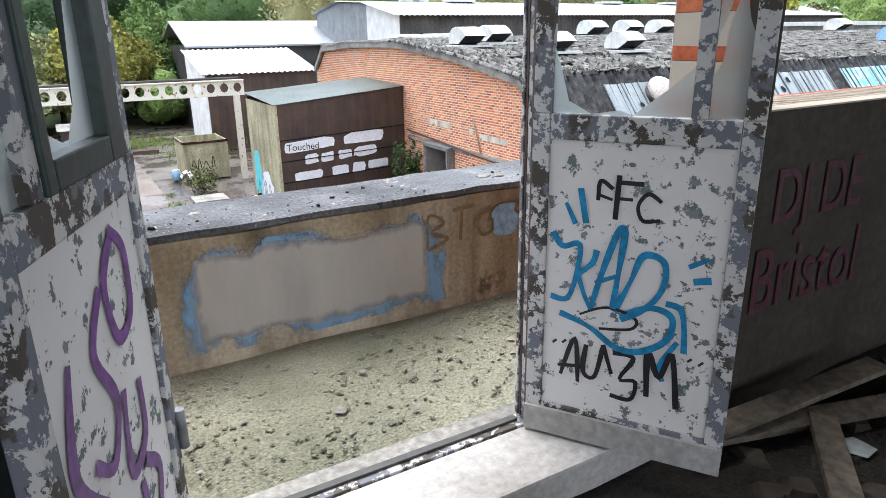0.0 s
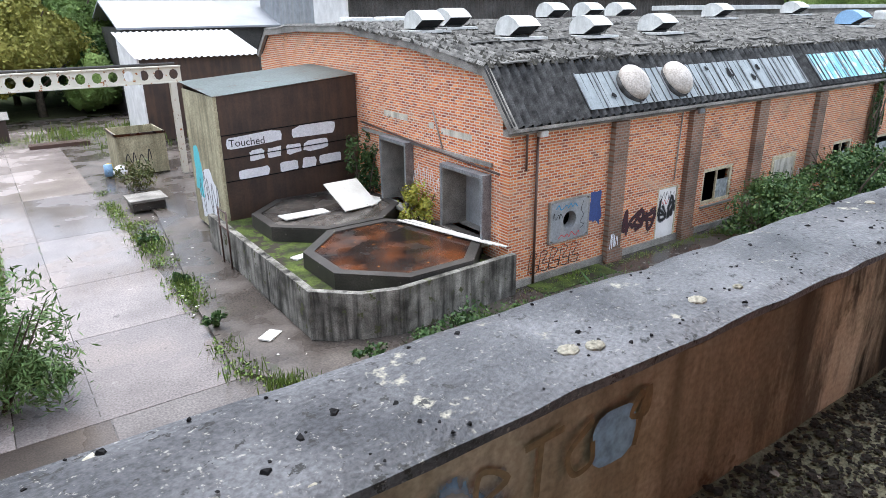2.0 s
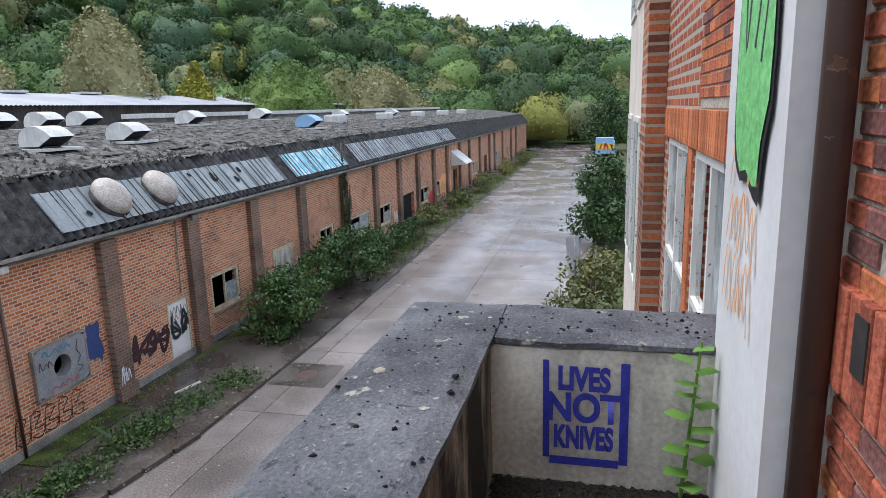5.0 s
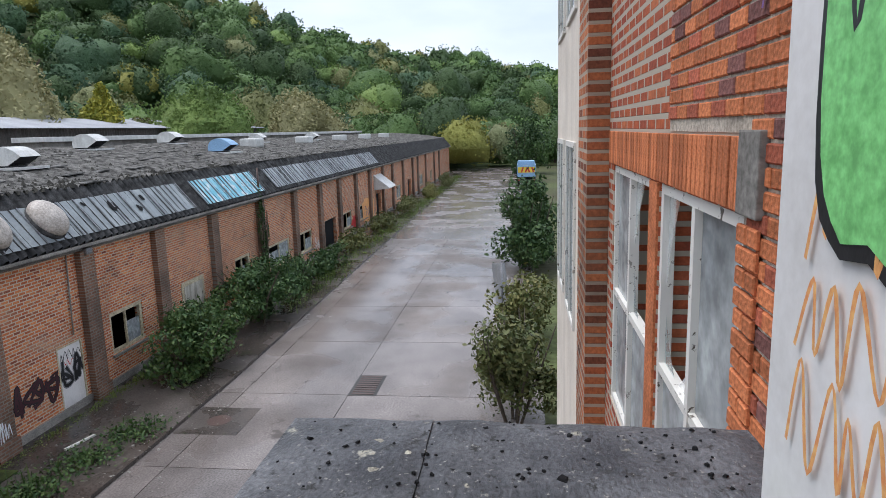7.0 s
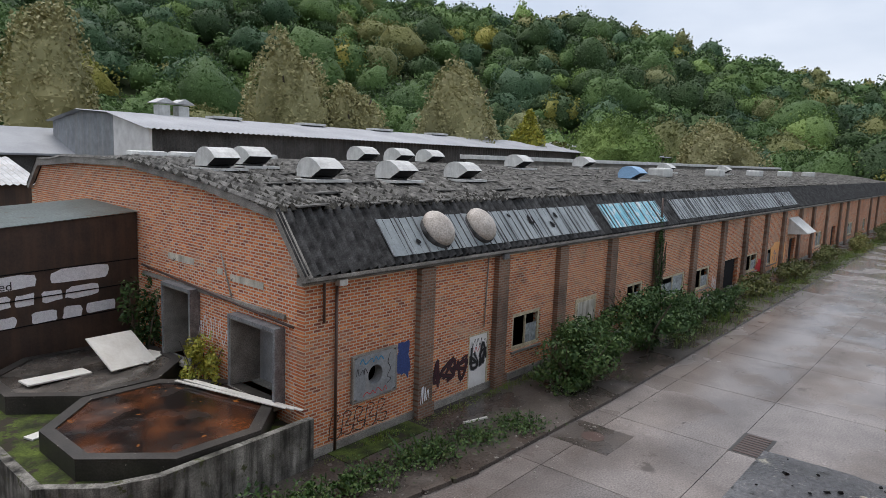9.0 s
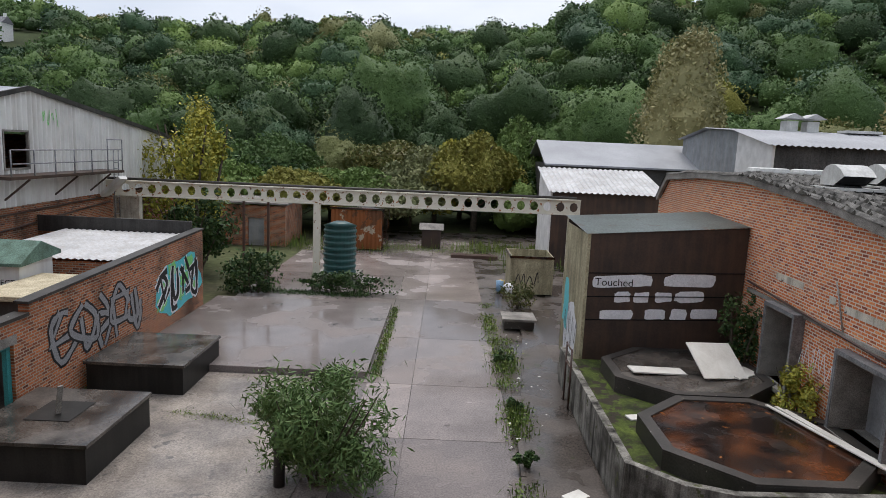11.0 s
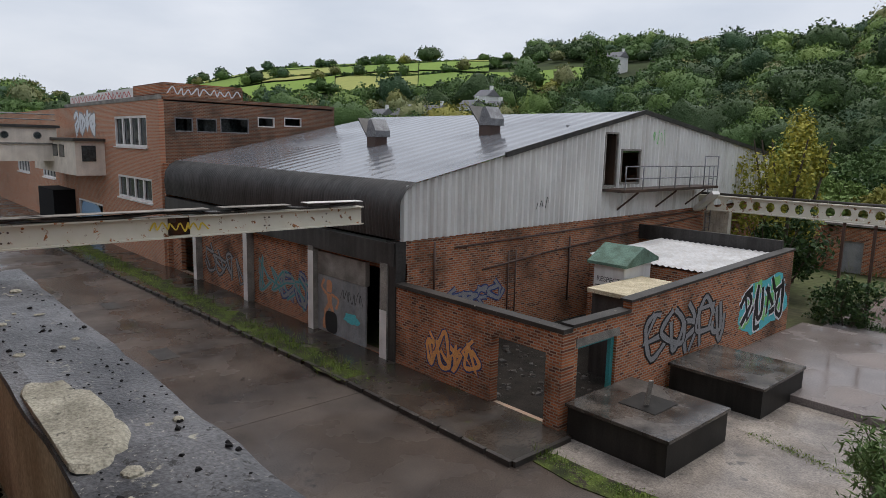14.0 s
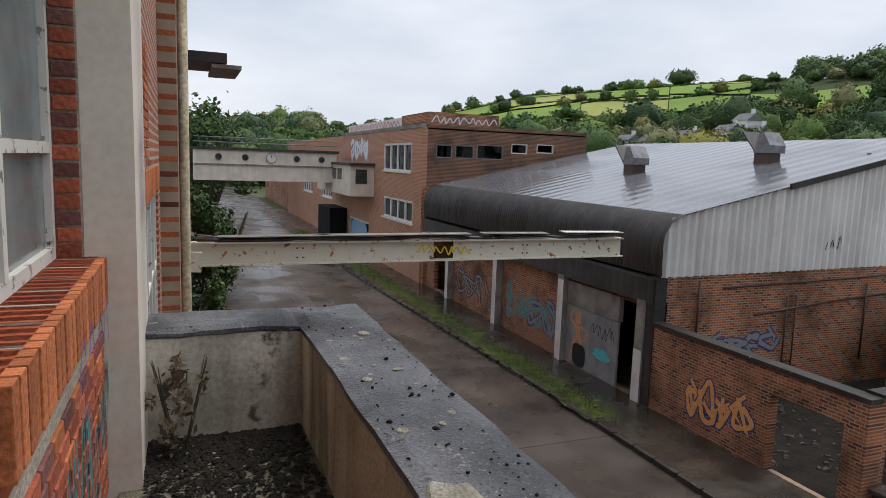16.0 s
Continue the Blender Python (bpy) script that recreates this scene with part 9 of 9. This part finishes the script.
# grit, glass and moss scraps
def scatter(name, area, z, n, lo, hi, material, label, seed, flat=0.4, fade=0):
    r = random.Random(seed)
    vs, fs_ = [], []
    for _ in range(n):
        x, y = r.uniform(area[0], area[1]), r.uniform(area[2], area[3])
        if fade:
            u = r.random() ** 1.9 * (1.0 + 0.25 * noise.noise((y * 6, seed, 0)))
            x = area[1] - (area[1] - area[0]) * min(1, u) if fade > 0 else area[0] + (area[1] - area[0]) * min(1, u)
        s = r.uniform(lo, hi) * (1 if r.random() < 0.85 else 1.8)
        b = len(vs)
        m = r.choice((4, 5, 6))
        for i in range(m):
            a = 6.283 * i / m + r.uniform(-0.4, 0.4)
            q = r.uniform(0.6, 1.1)
            vs.append((x + s * q * math.cos(a), y + s * q * math.sin(a), z))
        for i in range(m):
            vs.append((x + (vs[b + i][0] - x) * 0.7, y + (vs[b + i][1] - y) * 0.7, z + s * flat * r.uniform(0.5, 1.2)))
        for i in range(m):
            j = (i + 1) % m
            fs_.append((b + i, b + j, b + m + j, b + m + i))
        fs_.append(tuple(b + m + i for i in range(m)))
    return tagged(part(name, (vs, [], fs_), material), label, "debris", "", "stuff")


scatter("floor_grit", (PX0 + 0.05, PX1 - 0.05, -0.05, PY0 - 0.02), ZF + 0.004, 4200, 0.003, 0.010, M["gravel_floor"], "grit and small stones on the balcony floor", 1)
scatter("glass_scraps", (PX0 + 0.1, PX1 - 0.1, 0.0, PY0 - 0.05), ZF + 0.012, 260, 0.006, 0.02, M["slab_rough"], "scraps of broken glass on the balcony floor", 2, 0.15)
scatter("coping_moss", (PX0 - 0.4, PX1 + 0.35, PY0 + 0.01, PY1), ZP + 0.034, 420, 0.003, 0.009, M["dark"], "small dark moss clumps on the coping", 3, 0.6)
scatter("coping_moss_end", (PX1 + 0.02, PX1 + 0.38, 0, PY0), ZP + 0.03, 80, 0.003, 0.009, M["dark"], "small dark moss clumps on the end coping", 4, 0.6)
scatter("coping_lichen", (PX0 - 0.4, PX1 + 0.35, PY0 + 0.02, PY1 - 0.02), ZP + 0.033, 60, 0.008, 0.026, M["lichen"], "pale lichen rosettes on the coping", 5, 0.05)
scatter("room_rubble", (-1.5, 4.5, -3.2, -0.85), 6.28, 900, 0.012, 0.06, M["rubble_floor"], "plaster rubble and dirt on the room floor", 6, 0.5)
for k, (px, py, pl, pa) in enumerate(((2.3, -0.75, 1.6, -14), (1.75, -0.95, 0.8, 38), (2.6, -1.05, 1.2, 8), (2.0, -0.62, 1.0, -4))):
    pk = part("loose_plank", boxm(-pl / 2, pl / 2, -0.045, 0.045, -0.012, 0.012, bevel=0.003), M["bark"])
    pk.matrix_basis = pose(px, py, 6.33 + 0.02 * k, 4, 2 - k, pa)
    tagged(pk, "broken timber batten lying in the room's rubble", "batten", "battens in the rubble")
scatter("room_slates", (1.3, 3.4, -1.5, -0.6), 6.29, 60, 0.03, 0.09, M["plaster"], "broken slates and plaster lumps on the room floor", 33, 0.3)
scatter("room_glass", (0.2, 4.0, -1.8, -0.8), 6.3, 160, 0.02, 0.07, M["glass_pale"], "broken glass on the room floor", 7, 0.1)
scatter("yard_litter", (4.3, 5.9, 12.5, 30), 0.11, 40, 0.012, 0.045, M["white_board"], "pale litter scraps in the weeds", 8, 0.3)
scatter("road_grit", (4, 24, 8.5, 12.6), 0.105, 700, 0.01, 0.035, M["lintel"], "grit on the factory pavement", 9, 0.4)

# moss clumps thick along the roof's brow and thin over its slope
mr = random.Random(12)
vs, fs_ = [], []
for _ in range(5200):
    x = XG - 0.15 + 66 * mr.random() ** 1.5
    y = 14.2 + abs(mr.gauss(0, 0.35)) if mr.random() < 0.55 else mr.uniform(14.3, 23)
    z = roof_z(y) - 0.02
    s = mr.uniform(0.04, 0.13)
    b = len(vs)
    for i in range(6):
        a = i * math.pi / 3 + mr.uniform(-0.3, 0.3)
        vs.append((x + s * mr.uniform(0.7, 1.2) * math.cos(a), y + s * mr.uniform(0.7, 1.2) * math.sin(a), z - 0.04))
    vs.append((x, y, z + s * mr.uniform(0.5, 1.0)))
    fs_ += [(b + i, b + (i + 1) % 6, b + 6) for i in range(6)]
tagged(part("roof_moss", (vs, [], fs_), M["moss_dark"]), "dark dried moss clumps on the cement roof", "moss", "", "stuff")
vr = random.Random(3)
bm = bmesh.new()
lo, hi = [], []
for i in range(90):
    x = -15.5 - 35 * i / 89
    lo.append(bm.verts.new((x, 11.75 + vr.uniform(-0.08, 0.08), 0.128)))
    hi.append(bm.verts.new((x, 12.75 + vr.uniform(-0.3, 0.3), 0.128)))
for i in range(89):
    bm.faces.new((lo[i], hi[i], hi[i + 1], lo[i + 1]))
setting("moss_verge", bm, M["moss"], "bright green moss along the shed pavement", "moss")
scatter("dark_litter", (2.0, PX1 - 0.03, 0.0, PY0 - 0.02), ZF + 0.01, 7500, 0.004, 0.015, M["rubble_floor"], "black leaf litter and dirt in the balcony's end", 21, 0.35, 1)
scatter("dark_litter_corner", (PX0 + 0.03, -0.7, 0.0, PY0 - 0.02), ZF + 0.01, 4500, 0.005, 0.02, M["rubble_floor"], "black leaf litter and dirt in the balcony's corner", 22, 0.35, -1)
scatter("annexe_rubble", (-15.4, -9.0, 14.7, 19.5), 0.085, 170, 0.03, 0.14, M["tank_rim"], "broken brick and plaster on the annexe floor", 23, 0.4)
for k, (wx, wy, wr, wh) in enumerate(((6.9, 11.75, 0.55, 0.55), (8.1, 11.65, 0.6, 0.6), (9.6, 11.6, 0.8, 0.7), (10.8, 11.4, 0.6, 0.5), (12.0, 11.25, 0.5, 0.45), (4.6, 16.0, 0.35, 0.45), (4.7, 19.5, 0.3, 0.4), (4.6, 24.0, 0.4, 0.5))):
    bush("dock_weed", wx, wy, 0.1, wr, wr * 0.8, wh, 420, 0.13, M["leaf_bush"], "clump of broad-leaved green weeds on the pavement", "weed", "pavement weeds", k=8, stems=4)
setting("moss_patch", slab(bmesh.new(), [(-8.0, 12.55), (-6.6, 12.4), (-4.6, 12.7), (-3.6, 13.1), (-4.8, 13.45), (-6.4, 13.25), (-7.9, 13.3)], 0.0, 0.028), M["moss"], "green moss patch before the black tank", "moss")
can = thing("crushed_can", 3.85, 0.28, ZF, "crushed blue and silver drink can on the balcony floor", "can")
bm = bmesh.new()
cr = random.Random(9)
rings = []
for k in range(9):
    u = k / 8
    rad = 0.033 * (0.78 if k in (0, 8) else 1.0 - 0.35 * math.sin(math.pi * u))
    rings.append([bm.verts.new((3.80 + 0.115 * u + 0.006 * math.sin(9 * u), 0.28 + 0.04 * u + rad * math.cos(a) * (1.15 if k % 2 else 0.9), ZF + 0.042 + rad * 0.75 * math.sin(a) + cr.uniform(-0.003, 0.003))) for a in [2 * math.pi * i / 14 for i in range(14)]])
for r0, r1 in zip(rings, rings[1:]):
    for i in range(14):
        bm.faces.new((r0[i], r0[(i + 1) % 14], r1[(i + 1) % 14], r1[i]))
bm.faces.new(rings[0][::-1])
bm.faces.new(rings[-1])
part("body", bm, M["steel_bright"], can)
part("blue_band", tube(bmesh.new(), (3.835, 0.292, ZF + 0.043), (3.865, 0.303, ZF + 0.043), 0.031, 0.029, 14), PAINT["dark_blue"], can, "blue printed band")


def lichen_sheet(name, cx, cy, rx, ry, z, label):
    """A low crust with a lobed edge, thin at its rim."""
    bm = bmesh.new()
    mid = bm.verts.new((cx, cy, z + 0.012))
    rows_ = []
    for k in (0.35, 0.7, 0.92, 1.0):
        ring = []
        for i in range(48):
            a = 2 * math.pi * i / 48
            e = 1 + 0.16 * noise.noise((math.cos(a) * 3 + cx, math.sin(a) * 3 + cy, 0.5)) + 0.05 * noise.noise((math.cos(a) * 11, math.sin(a) * 11, cx))
            y = min(max(cy + ry * e * k * math.sin(a), PY0 - 0.004), PY1)
            ring.append(bm.verts.new((cx + rx * e * k * math.cos(a), y, z + (0.012 if k < 0.9 else 0.009 if k < 1 else -0.006) + 0.002 * noise.noise((a * 5, k * 9, cx)))))
        rows_.append(ring)
    for i in range(48):
        bm.faces.new((mid, rows_[0][i], rows_[0][(i + 1) % 48]))
        for r0, r1 in zip(rows_, rows_[1:]):
            bm.faces.new((r0[i], r1[i], r1[(i + 1) % 48], r0[(i + 1) % 48]))
    return tagged(part(name, bm, M["lichen"]), label, "lichen", "lichen on the coping")


lichen_sheet("lichen_crust", -0.36, 0.86, 0.40, 0.14, ZP + 0.036, "broad pale crust of lichen on the wet coping")
lr = random.Random(31)
for _ in range(16):
    q = lr.uniform(0.010, 0.03)
    lichen_sheet("lichen_rosette", lr.uniform(-2.6, 4.1), lr.uniform(PY0 + 0.06, PY1 - 0.05), q * 1.2, q, ZP + 0.03, "small pale lichen rosette on the coping")
